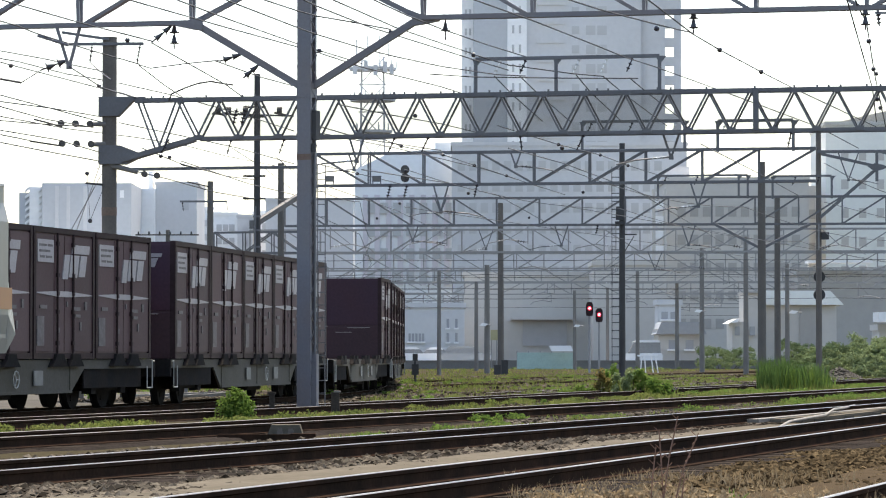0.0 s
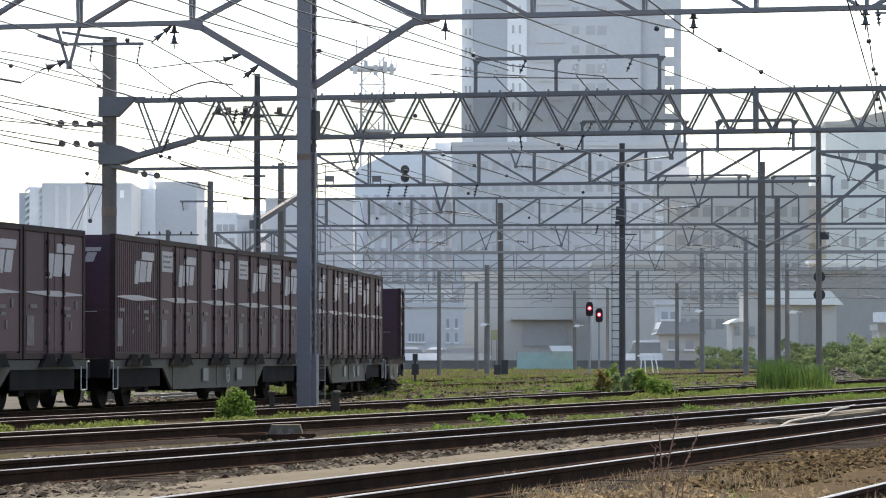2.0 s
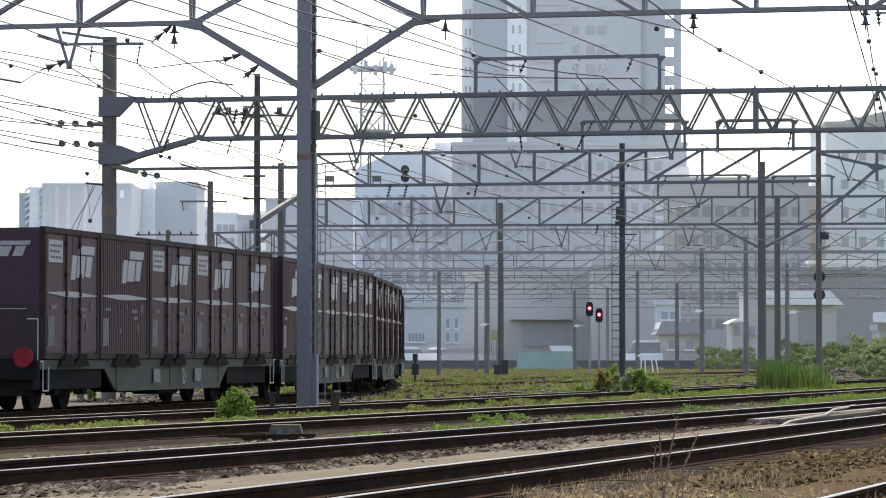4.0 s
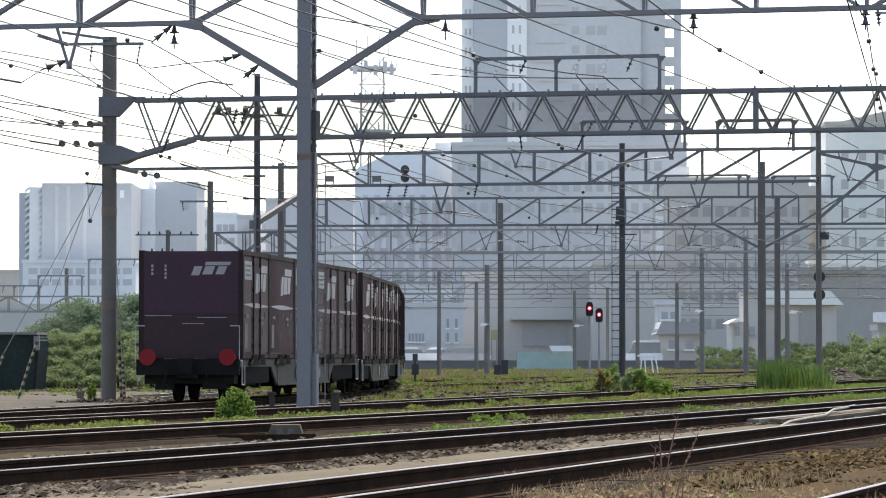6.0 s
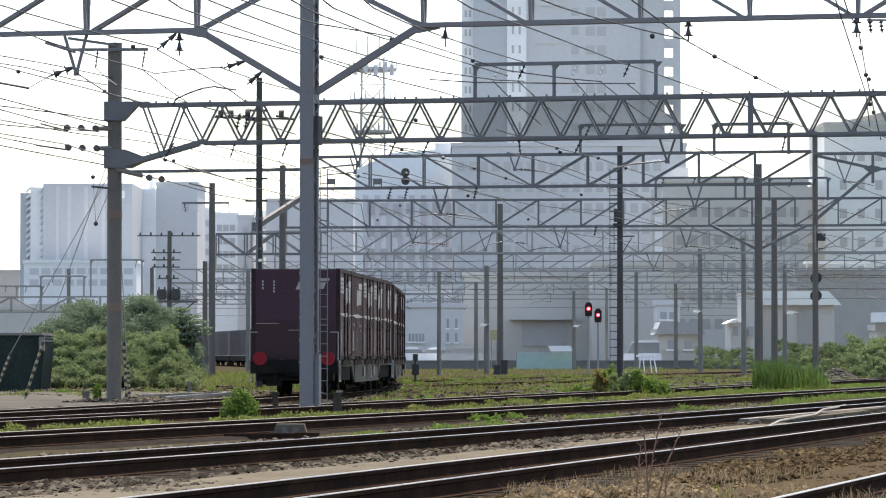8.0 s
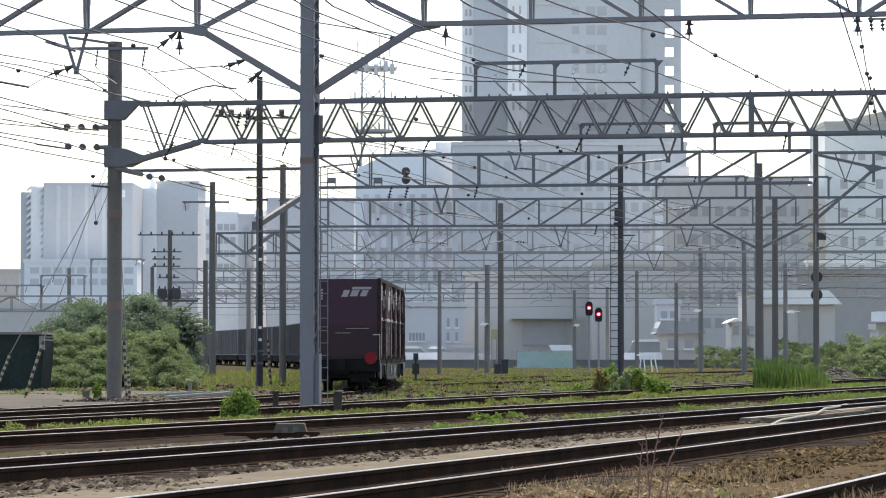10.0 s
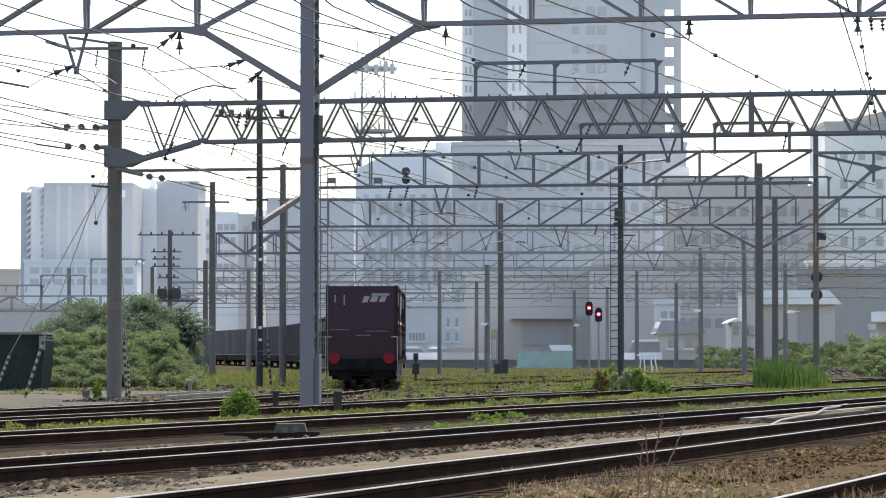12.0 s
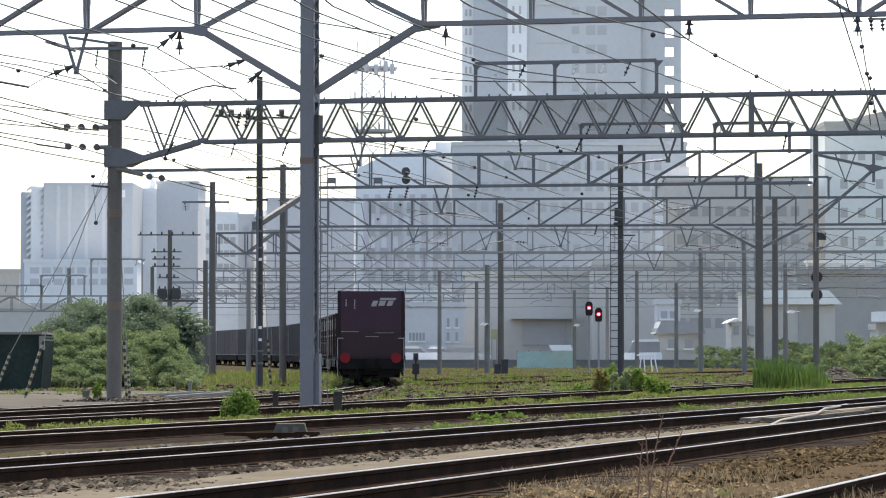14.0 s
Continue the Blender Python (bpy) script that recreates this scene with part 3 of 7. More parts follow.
PROTO = [container(0), container(1, False, -0.1), far_container(), container(0, False, -0.35), container(0, ends=False)]
WHEEL_R = 0.43
TRAIN = []                                       # (thing, arc position behind the train's rear = 0, offset on its wagon, wheels)
LOADS = ["01003", "10300", "03003", "....4", "00300", "43000"] + ["22222"] * 12
rng = random.Random(4)
used = [False] * 5
for k, load in enumerate(LOADS):
    if k in (0, 1):
        w, wheels = wagon(k == 0)
        plain = w
    elif k == 6:
        w = distant = far_wagon()
        wheels = []
    else:
        w = copy_thing(plain if k < 6 else distant, Matrix())
        wheels = [o for o in w.children_recursive if o.name.startswith("wheelset")]
    TRAIN.append((w, k * WAGON + WAGON / 2, 0.0, wheels if k < 3 else []))
    for i, ch in enumerate(load):
        if ch == ".":
            continue
        kd = int(ch)
        if used[kd]:
            c = copy_thing(PROTO[kd], Matrix())
        else:
            c, used[kd] = PROTO[kd], True
        TRAIN.append((c, k * WAGON + WAGON / 2, (i - 2) * PITCH, None))


def rear_at(t):
    """The arc length of the train's rear: it slows gently."""
    late = np.interp(t, (0, 0.5, 1, 1.5, 2, 2.5, 3, 4.2, 5.5, 6, 6.5, 7, 7.5, 8, 9.2, 10.5, 12, 14), (-0.22, -0.56, -0.85, -1.02, -1.08, -1.06, -0.98, -0.62, -0.16, 0.08, 0.34, 0.57, 0.73, 0.84, 0.97, 1.05, 0.9, 0.7))
    return line_s(83.4) + 6.70 * (t - 6.5) - 0.137 * (t - 6.5) ** 2 + float(late)


def wagon_pose(t, back):
    s = rear_at(t) + back
    a, b = on_line(s - 6.9), on_line(s + 6.9)
    d = b - a
    return Matrix.Translation((a + b) / 2) @ Matrix.Rotation(math.atan2(-d.x, d.y), 4, "Z")


# ---- poles and gantries ----
def lattice_beam(label, xl, yl, xr, yr, z, depth, step, steel, wide=0.45, chord=0.09, web=0.05, style="warren", flip=0, fine=True, haunch=None, slopes=""):
    """A lattice beam of two planes between two points, its lower chord at height z. style: warren (zigzag) or panel (uprights and slopes).
    slopes: a letter a panel, f for falling to the right and r for rising."""
    g = thing("gantry_beam", label, "gantry beam", "overhead line gantries")
    a, b = Vector((xl, yl, 0)), Vector((xr, yr, 0))
    d = b - a
    panels = len(slopes) or max(2, round(d.length / step))
    n = Vector((-d.y, d.x, 0)).normalized() * (wide / 2)
    hi = Vector((0, 0, z + depth))

    def low(p):
        if haunch and p.x < haunch[0]:
            return Vector((0, 0, z - haunch[1] * (haunch[0] - p.x) / (haunch[0] - xl)))
        return Vector((0, 0, z))
    for s in (-1, 1):
        first = a.lerp(b, (haunch[0] - xl) / (xr - xl)) if haunch else a
        for p0, h, nm in ((first, low(first), "bottom_chord"), (a, hi, "top_chord")):
            bm = B()
            bar(bm, p0 + n * s + h, b + n * s + h, chord, chord)
            part(nm, bm, steel, g)
        far = B()
        for i in range(panels):
            p, q = a + d * (i / panels) + n * s, a + d * ((i + 1) / panels) + n * s
            bm = B() if fine else far
            up = slopes[i] == "r" if slopes else (i + flip) % 2
            bar(bm, p + (low(p) if up else hi), q + (hi if up else low(q)), web)
            if fine:
                part("diagonal", bm, steel, g)
            if style == "panel":
                bm = B() if fine else far
                bar(bm, p + low(p), p + hi, web)
                if fine:
                    part("upright", bm, steel, g)
        if fine:
            far.free()
        else:
            part("lattice", far, steel, g)
    return g


def insulator(parent, p, q, discs=4, r=0.075, white=False, core=0.018, bell=False):
    """A string of porcelain sheds along a rod from p to q."""
    bm = B()
    p, q = Vector(p), Vector(q)
    rod(bm, p, q, core, n=6)
    for i in range(discs):
        c = p.lerp(q, (i + 0.7) / (discs + 0.4))
        d = (q - p).normalized()
        if bell:
            rod(bm, c - d * 0.15, c + d * 0.02, 0.022, r * 0.62, 10)
            rod(bm, c + d * 0.02, c + d * 0.04, r, r * 0.95, 12)
        else:
            rod(bm, c - d * 0.012, c + d * 0.018, r * 0.9, r * 0.4, 10)
    return part("insulator", bm, WHITE_INS if white else PORCELAIN, parent)


def wire(pts, r=0.011, sag=0.0, label="thin dark overhead wire strung across the yard"):
    """A wire through the points, hanging a little between them."""
    bm = B()
    line = []
    for p, q in zip(pts, pts[1:]):
        p, q = Vector(p), Vector(q)
        k = 8 if sag else 1
        for i in range(k):
            f = i / k
            v = p.lerp(q, f)
            v.z -= sag * 4 * f * (1 - f)
            line.append(v)
    line.append(Vector(pts[-1]))
    tube(bm, line, r)
    ob = new("overhead_wire", mesh_of("overhead_wire", bm, WIRE))
    return tagged(ob, label, "wire", "overhead wires")


def pole(name, label, x, y, top, r, material, r2=None, sides=16):
    p = thing(name, label, "pole", "yard poles")
    bm = B()
    rod(bm, (x, y, ground_height(x, y) - 0.15), (x, y, top), r, r2 or r * 0.82, sides)
    part("shaft", bm, material, p)
    bm = B()
    rod(bm, (x, y, top), (x, y, top + 0.03), (r2 or r * 0.82) * 1.04, n=sides)
    part("cap", bm, material, p)
    return p


def band(p, x, y, z, r, h, material, name="band", label=""):
    bm = B()
    rod(bm, (x, y, z), (x, y, z + h), r, n=16)
    part(name, bm, material, p, label)


def near_gantry():
    x, y = -2.88, 74.0
    post = thing("gantry_post", "blue-grey laced steel gantry post with raking struts", "gantry post", "overhead line gantries")
    turn = Matrix.Translation((x, y, 0)) @ Matrix.Rotation(radians(-22), 4, "Z")
    top, foot = 9.4, ground_height(x, y) - 0.1
    for yy in (-0.15, 0.15):
        bm = B()
        box(bm, (0, yy, (top + foot) / 2), (0.31, 0.02, top - foot), turn)
        for xx in (-0.15, 0.15):
            box(bm, (xx, yy - 0.03 * (1 if yy > 0 else -1), (top + foot) / 2), (0.014, 0.07, top - foot), turn)
        part("channel", bm, STEEL_BLUE, post)
    n = int((top - foot) / 0.24)
    for xx in (-0.155, 0.155):
        for i in range(n):
            z0 = foot + 0.24 * i
            bm = B()
            s = 1 if i % 2 else -1
            bar(bm, turn @ Vector((xx, -0.15 * s, z0)), turn @ Vector((xx, 0.15 * s, z0 + 0.24)), 0.012, 0.035, up=(0.9, -0.4, 0))
            part("lacing_bar", bm, STEEL_BLUE, post)
    # raking struts up to the beam, with gusset plates
    for tx, ty, tz, sx in ((-5.16, 74.56, 8.06, -1), (-0.62, 73.40, 8.05, 1)):
        bm = B()
        bar(bm, (x + sx * 0.15, y, 6.76), (tx, ty, tz), 0.12, 0.145)
        part("raking_strut", bm, STEEL_BLUE, post)
        bm = B()
        bar(bm, (x + sx * 0.12, y, 9.32), (tx + sx * 0.05, ty, tz + 0.14), 0.09, 0.11)
        part("raking_strut", bm, STEEL_BLUE, post)
        bm = B()
        prism(bm, [(tx - sx * 0.04, tz + 0.24), (tx - sx * 0.04, tz - 0.08), (tx + sx * 0.16, tz - 0.05), (tx + sx * 0.56, tz + 0.03), (tx + sx * 0.56, tz + 0.11), (tx + sx * 0.2, tz + 0.15)], ty - 0.1, ty + 0.1)
        part("gusset_plate", bm, STEEL_BLUE, post)
    bm = B()
    box(bm, (0, 0, 6.66), (0.325, 0.345, 0.3), turn)
    part("splice_plate", bm, STEEL_BLUE, post)
    bm = B()
    box(bm, (0, -0.155, 5.25), (0.32, 0.02, 0.13), turn)
    part("marking_band", bm, ORANGE, post, "faded orange band")
    # switch box on the post and the ladder rungs behind it
    bm = B()
    box(bm, (0.19, 0.0, 5.92), (0.14, 0.22, 0.62), turn)
    rod(bm, turn @ Vector((0.2, -0.1, 5.53)), turn @ Vector((0.2, -0.1, 5.35)), 0.05)
    part("switch_box", bm, DARK_POLE, post, "dark switch box")
    bm = B()
    box(bm, (0.21, -0.02, 0.55), (0.11, 0.12, 1.1), turn)
    part("cable_duct", bm, STEEL_BLUE, post, "grey cable duct at the foot")
    bm = B()
    rod(bm, turn @ Vector((0.22, -0.05, 1.1)), turn @ Vector((0.2, -0.05, 5.4)), 0.025, n=8)
    part("cable", bm, STEEL_GREY, post, "cable running up the post")
    for xx in (-2.69, -2.53):
        bm = B()
        bar(bm, (xx, 75.2, foot), (xx, 75.2, 5.16), 0.022)
        part("ladder_rail", bm, STEEL_GREY, post)
    for k in range(19):
        bm = B()
        z0 = foot + 0.25 + k * 0.27
        bar(bm, (-2.70, 75.2, z0), (-2.52, 75.2, z0), 0.02)
        part("ladder_rung", bm, STEEL_GREY, post)
    # high beam: lower chord, uprights and slopes
    beam = thing("gantry_beam", "high blue-grey lattice beam over the tracks", "gantry beam", "overhead line gantries")
    a, b = Vector((-12.0, 76.3, 0)), Vector((12.4, 70.1, 0))
    a.z, b.z = 8.17, 8.12
    d = (b - a).normalized()

    def chord(px, h=0.0):
        return a.lerp(b, (px - a.x) / (b.x - a.x)) + Vector((0, 0, h))
    for s in (-1, 1):
        n = Vector((-d.y, d.x, 0)) * 0.07 * s
        for p, q, nm in ((a, chord(-5.2), "bottom_chord"), (chord(-0.6), b, "bottom_chord"), (chord(a.x, 1.35), chord(b.x, 1.35), "top_chord")):
            bm = B()
            bar(bm, p + n, q + n, 0.08, 0.10)
            part(nm, bm, STEEL_BLUE, beam)
        ups = (-10.24, -7.82, -5.35, -0.41, 1.88, 4.17, 6.42, 8.62, 10.9)
        for px in ups:
            bm = B()
            bar(bm, chord(px) + n, chord(px + 0.04 * s, 1.35) + n, 0.07)
            part("upright", bm, STEEL_BLUE, beam)
        for p, q in ((-12.0, -10.24), (-10.24, -7.82), (-7.82, -5.35), (1.88, -0.41), (4.17, 1.88), (6.42, 4.17), (8.62, 6.42), (8.62, 10.9)):
            bm = B()
            f = 0.1 if q > p else -0.1
            bar(bm, chord(p + f) + n, chord(q, 1.35) + n, 0.075)
            part("diagonal", bm, STEEL_BLUE, beam)
    # V hanger and insulators below the high beam
    hang = thing("wire_hanger", "blue-grey V-shaped steel hanger under the high beam", "wire hanger", "wire hangers")
    yy = 75.3
    for px in (-8.33, -7.81):
        bm = B()
        bar(bm, (px, yy, 8.17), (-8.05, yy, 7.25), 0.07)
        part("leg", bm, STEEL_BLUE, hang)
    bm = B()
    box(bm, (-8.05, yy, 7.28), (0.12, 0.1, 0.12))
    part("foot_plate", bm, STEEL_BLUE, hang)
    bm = B()
    rod(bm, (-8.73, yy - 0.05, 7.94), (-8.06, yy - 0.05, 7.73), 0.03)
    part("steady_arm", bm, STEEL_BLUE, hang)
    insulator(hang, (-8.08, yy, 7.42), (-8.66, yy, 7.20), 2, 0.12, bell=True)
    for px, z0, z1, y1 in ((-5.75, 8.15, 7.61, 74.8), (5.16, 8.17, 7.70, 72.0), (8.58, 8.15, 7.67, 71.0), (0.05, 8.13, 7.68, 73.4)):
        h = thing("insulator_string", "dark porcelain insulator string hanging from the high beam", "insulator", "insulators")
        insulator(h, (px, y1, z0), (px, y1, z1), 2 if px != 0.05 else 1, 0.105, bell=True)
    for p, q in (((-4.30, 74.3, 7.45), (-4.75, 74.3, 7.31)), ((-3.94, 74.2, 7.20), (-4.24, 74.2, 6.94)), ((-5.80, 74.7, 8.10), (-6.23, 74.7, 7.74))):
        h = thing("insulator_string", "dark porcelain insulator string on the raking strut", "insulator", "insulators")
        insulator(h, p, q, 2, 0.095, bell=True)


near_gantry()


def concrete_mast():
    """The concrete mast that carries the long grey truss."""
    x, y, r = -8.77, 92.0, 0.2
    p = pole("concrete_mast", "weathered round concrete mast with steel collars and faded bands", x, y, 9.39, r, MAST, 0.19)
    for z0, z1 in ((7.33, 7.84), (6.07, 6.56)):
        bm = B()
        prism(bm, [(x - 0.27, z0), (x + 0.25, z0), (x + 0.62, z1 - 0.12 if z0 > 6.9 else z0 + 0.2), (x + 0.95, z1 - 0.02), (x + 0.95, z1), (x - 0.27, z1)] if z0 > 6.9 else
              [(x - 0.27, z0), (x + 0.45, z0), (x + 0.85, z0 + 0.2), (x + 0.85, z0 + 0.28), (x + 0.3, z1), (x - 0.27, z1)], y - 0.24, y + 0.24)
        part("collar", bm, STEEL_GREY, p, "grey steel collar plate")
    for pz in (4.72, 2.26):
        band(p, x, y, pz, r * 1.0 + 0.004, 0.22, ORANGE, "marking_band", "faded orange band")
    bm = B()
    bar(bm, (-9.88, y - 0.2, 9.22), (-7.86, y - 0.2, 9.23), 0.08)
    part("cross_arm", bm, STEEL_GREY, p)
    bm = B()
    bar(bm, (-10.00, y - 0.2, 9.53), (x, y - 0.2, 9.35), 0.07)
    part("cross_arm", bm, STEEL_GREY, p)
    for px, tilt in ((-9.21, 0.06), (-7.95, 0.08)):
        insulator(p, (px, y - 0.2, 9.20), (px - tilt, y - 0.2, 8.73), 4, 0.06)
    # dead-end strings towards the left and brackets under the truss
    for px, pz in ((-9.11, 7.12), (-9.08, 6.59)):
        bm = B()
        rod(bm, (x, y - 0.1, pz), (px - 0.2, y - 0.2, pz), 0.07, 0.06, 10)
        part("bracket", bm, CONCRETE_FAR, p, "pale porcelain dead-end bracket")
        for k in range(3):
            bm = B()
            rod(bm, (px - 0.15 - 0.38 * k, y - 0.27, pz + 0.01 * k), (px - 0.15 - 0.38 * k, y - 0.13, pz + 0.01 * k), 0.09, 0.09, 14)
            part("insulator", bm, PORCELAIN, p)
    bm = B()
    rod(bm, (x, y - 0.1, 6.06), (-8.00, y - 0.3, 5.85), 0.08, 0.06, 10)
    part("bracket", bm, CONCRETE_FAR, p, "pale porcelain bracket arm")
    for px, pz in ((-7.82, 5.80), (-7.49, 5.76)):
        bm = B()
        rod(bm, (px, y - 0.37, pz), (px, y - 0.23, pz), 0.085, 0.085, 14)
        part("insulator", bm, PORCELAIN, p)
    return p


concrete_mast()
TRUSS_L, TRUSS_R = Vector((-7.95, 91.76, 0)), Vector((13.02, 87.0, 0))
TZ = 6.70
main_truss = lattice_beam("grey lattice truss spanning the whole yard", TRUSS_L.x, TRUSS_L.y, TRUSS_R.x, TRUSS_R.y, TZ, 1.03, 0.541, STEEL_GREY, 0.46, 0.095, 0.046, haunch=(-6.4, 0.52))
bm = B()
for s in (-0.22, 0.22):
    bar(bm, (-6.47, 91.4 + s, TZ), (-8.44, 92 + s, 6.17), 0.1, 0.13)
part("haunch", bm, STEEL_GREY, main_truss, "sloping steel haunch")
bm = B()
for i in range(70):
    f = i / 69 + 0.002 * math.sin(i * 7)
    if noise.noise(Vector((i * 0.37, 0, 0))) > 0.0:
        p = TRUSS_L.lerp(TRUSS_R, f)
        box(bm, (p.x, p.y - 0.25, TZ + 1.1), (0.05, 0.05, 0.06))
part("bolt_row", bm, STEEL_GREY, main_truss)


bm = B()
box(bm, (0, 0, 0), (0.22, 0.02, 0.12))
plate = mesh_of("gusset_plate", bm, STEEL_GREY)
for i in range(41):
    p = TRUSS_L.lerp(TRUSS_R, i / 40)
    low_z = TZ if p.x > -6.4 else TZ - 0.52 * (-6.4 - p.x) / 1.73
    again("gusset_plate", plate, main_truss, pose(p.x, p.y - 0.3, TZ + 1.0 if i % 2 == 0 else low_z + 0.03, 0, 0, -12.8))


def on_truss(x):
    f = (x - TRUSS_L.x) / (TRUSS_R.x - TRUSS_L.x)
    return TRUSS_L.y + f * (TRUSS_R.y - TRUSS_L.y)


def insulator_portal(x0, x1, y0, y1, z0, z1, posts, drops, steel, size=0.09, lean=-0.18, drop=0.4, up=True):
    """A light steel frame above a beam, with insulators hanging from its top bar."""
    f = thing("insulator_portal", "grey steel frame with hanging insulators on a beam", "steel frame", "insulator frames")
    bm = B()
    bar(bm, (x0, y0, z1), (x1, y1, z1), size)
    part("top_bar", bm, steel, f)
    for k in posts:
        x, y = x0 + (x1 - x0) * k, y0 + (y1 - y0) * k
        bm = B()
        bar(bm, (x, y, z0), (x, y, z1), size)
        part("post", bm, steel, f)
        bm = B()
        prism(bm, [(x - size, z1), (x + size * 2.0, z1), (x, z1 - size * 2.5)], y - 0.02, y + 0.02)
        part("gusset_plate", bm, steel, f)
    for k in drops:
        x, y = x0 + (x1 - x0) * k, y0 + (y1 - y0) * k
        insulator(f, (x, y, z1), (x + lean, y - 0.1, z1 - drop), 3, 0.06, k * 10 % 2 > 1)
    return f


insulator_portal(0.84, 5.49, on_truss(0.9), on_truss(5.6), TZ + 1.03, 8.65, (0, 0.44, 1), (0.14, 0.28, 0.57, 0.72, 0.86), STEEL_GREY)
insulator_portal(4.56, 7.87, 114.7, 114.0, 7.71, 8.69, (0, 1), (0.1, 0.5, 0.93), STEEL_GREY, 0.09)
insulator_portal(8.92, 11.32, 113.6, 113.1, 7.64, 8.65, (0, 1), (0.12, 0.8), STEEL_GREY, 0.1)
insulator_portal(9.28, 13.09, 151.2, 150.4, 7.77, 8.77, (0, 0.9, 1), (0.1, 0.45), STEEL_GREY, 0.09)
insulator_portal(14.13, 16.61, 150.1, 149.6, 7.73, 8.70, (0, 1), (0.4, 0.8), STEEL_GREY, 0.09)
# see-through sheet added between the truss chords to dim the view behind
DIM_SHEET = mat("thin_dimming_sheet", (0.150, 0.140, 0.115), 0.9, 0.0, 0.6, 0.5, 6, 0.2, 0.0, (0.100, 0.095, 0.080), spec=0.0)
nt = DIM_SHEET.node_tree
sheet_clear, sheet_mix, sheet_patch, sheet_cover = nt.nodes.new("ShaderNodeBsdfTransparent"), nt.nodes.new("ShaderNodeMixShader"), nt.nodes.new("ShaderNodeTexNoise"), nt.nodes.new("ShaderNodeMapRange")
sheet_patch.inputs["Scale"].default_value = 0.9
sheet_cover.inputs["To Min"].default_value, sheet_cover.inputs["To Max"].default_value = 0.34, 0.62
nt.links.new(sheet_patch.outputs["Fac"], sheet_cover.inputs["Value"])
nt.links.new(sheet_cover.outputs["Result"], sheet_mix.inputs["Fac"])
nt.links.new(sheet_clear.outputs[0], sheet_mix.inputs[1])
nt.links.new(nt.nodes["Principled BSDF"].outputs[0], sheet_mix.inputs[2])
nt.links.new(sheet_mix.outputs[0], nt.nodes["Material Output"].inputs["Surface"])
bm = B()
sheet_from = TRUSS_L.lerp(TRUSS_R, 0.075)
for i in range(37):
    p, q = sheet_from.lerp(TRUSS_R, i / 37), sheet_from.lerp(TRUSS_R, (i + 1) / 37)
    bm.faces.new([bm.verts.new((v.x, v.y + 0.02 * math.sin(v.x * 5 + h), TZ + h)) for v, h in ((p, 0.05), (q, 0.05), (q, 0.98), (p, 0.98))])
part("netting", bm, DIM_SHEET, main_truss, "thin see-through sheet added to dim the view behind")
# deep upright on the truss
bm = B()
bar(bm, (7.86, 87.9, TZ), (7.86, 87.9, TZ + 1.05), 0.13, 0.2)
part("upright", bm, STEEL_GREY, main_truss)

# beams further off, each about 40 m behind the last
BEAMS = ((115, -4.26, 12.07, 6.68, 1.06, "ffffrrrrr"), (152, -6.95, 22.77, 6.69, 1.18, "fffffrrrrrrrrrrr"),
         (195, -10.83, 28.77, 6.76, 1.25, "fffrrrrffffrrrrrrrrr"), (243, -15.96, 36.23, 6.86, 1.2, "fffffffffrrrrrffffrrrrrrr"),
         (290, -22.79, 43.48, 6.95, 1.2, "fffffrrrrr" * 3), (340, -26.78, 47.07, 6.86, 1.2, "ffffrrrr" * 4),
         (395, -29.14, 51.59, 6.71, 1.2, "fffffrrrrrrr" * 3), (450, -24.35, 51.74, 6.69, 1.2, "ffffffrrrr" * 3))
# from the third beam on, the paler steel colour stands for haze
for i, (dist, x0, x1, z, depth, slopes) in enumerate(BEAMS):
    lattice_beam("steel lattice beam over the far tracks, paled for haze" if i > 1 else "grey steel lattice beam over the middle tracks", x0, dist + 1.6, x1, dist - 1.8, z, depth, 2, STEEL_GREY if i < 2 else STEEL_FAR,
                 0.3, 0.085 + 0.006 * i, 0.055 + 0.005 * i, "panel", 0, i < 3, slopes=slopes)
edge = thing("gantry_beam", "grey steel portal beam with knee struts over the edge of the yard", "gantry beam", "overhead line gantries")
for p, q, w, nm in (((17.62, 164.8, 10.6), (26, 164.2, 10.62), 0.14, "top_chord"), ((20.5, 164.6, 9.87), (26, 164.2, 9.88), 0.12, "bottom_chord"), ((20.4, 164.6, 9.2), (20.4, 164.6, 10.6), 0.13, "upright"),
                    ((17.8, 164.8, 10.5), (20.4, 164.6, 9.9), 0.13, "raking_strut"), ((17.75, 164.8, 7.5), (20.4, 164.6, 9.8), 0.15, "raking_strut"), ((23.2, 164.4, 9.87), (20.5, 164.6, 10.6), 0.1, "diagonal"), ((23.2, 164.4, 9.87), (23.2, 164.4, 10.6), 0.1, "upright")):
    bm = B()
    bar(bm, p, q, w)
    part(nm, bm, STEEL_GREY, edge)
bm = B()
prism(bm, [(19.95, 9.9), (20.3, 10.05), (20.75, 9.95), (20.75, 9.78), (20.3, 9.65)], 164.45, 164.55)
part("gusset_plate", bm, STEEL_GREY, edge)
knee = thing("raking_struts", "pair of grey raking struts from a pole up to its beam", "brace", "braces")
for p in ((11.65, 150.9, 6.71), (15.8, 150.5, 6.68)):
    bm = B()
    bar(bm, (13.65, 150.2, 5.6), p, 0.12)
    part("strut", bm, STEEL_GREY, knee)
lattice_beam("grey steel lattice beam beside the mast", -10.43, 160.5, -6.43, 159.5, 5.69, 0.95, 1.6, STEEL_GREY, 0.4, 0.08, 0.06, "panel", 0)
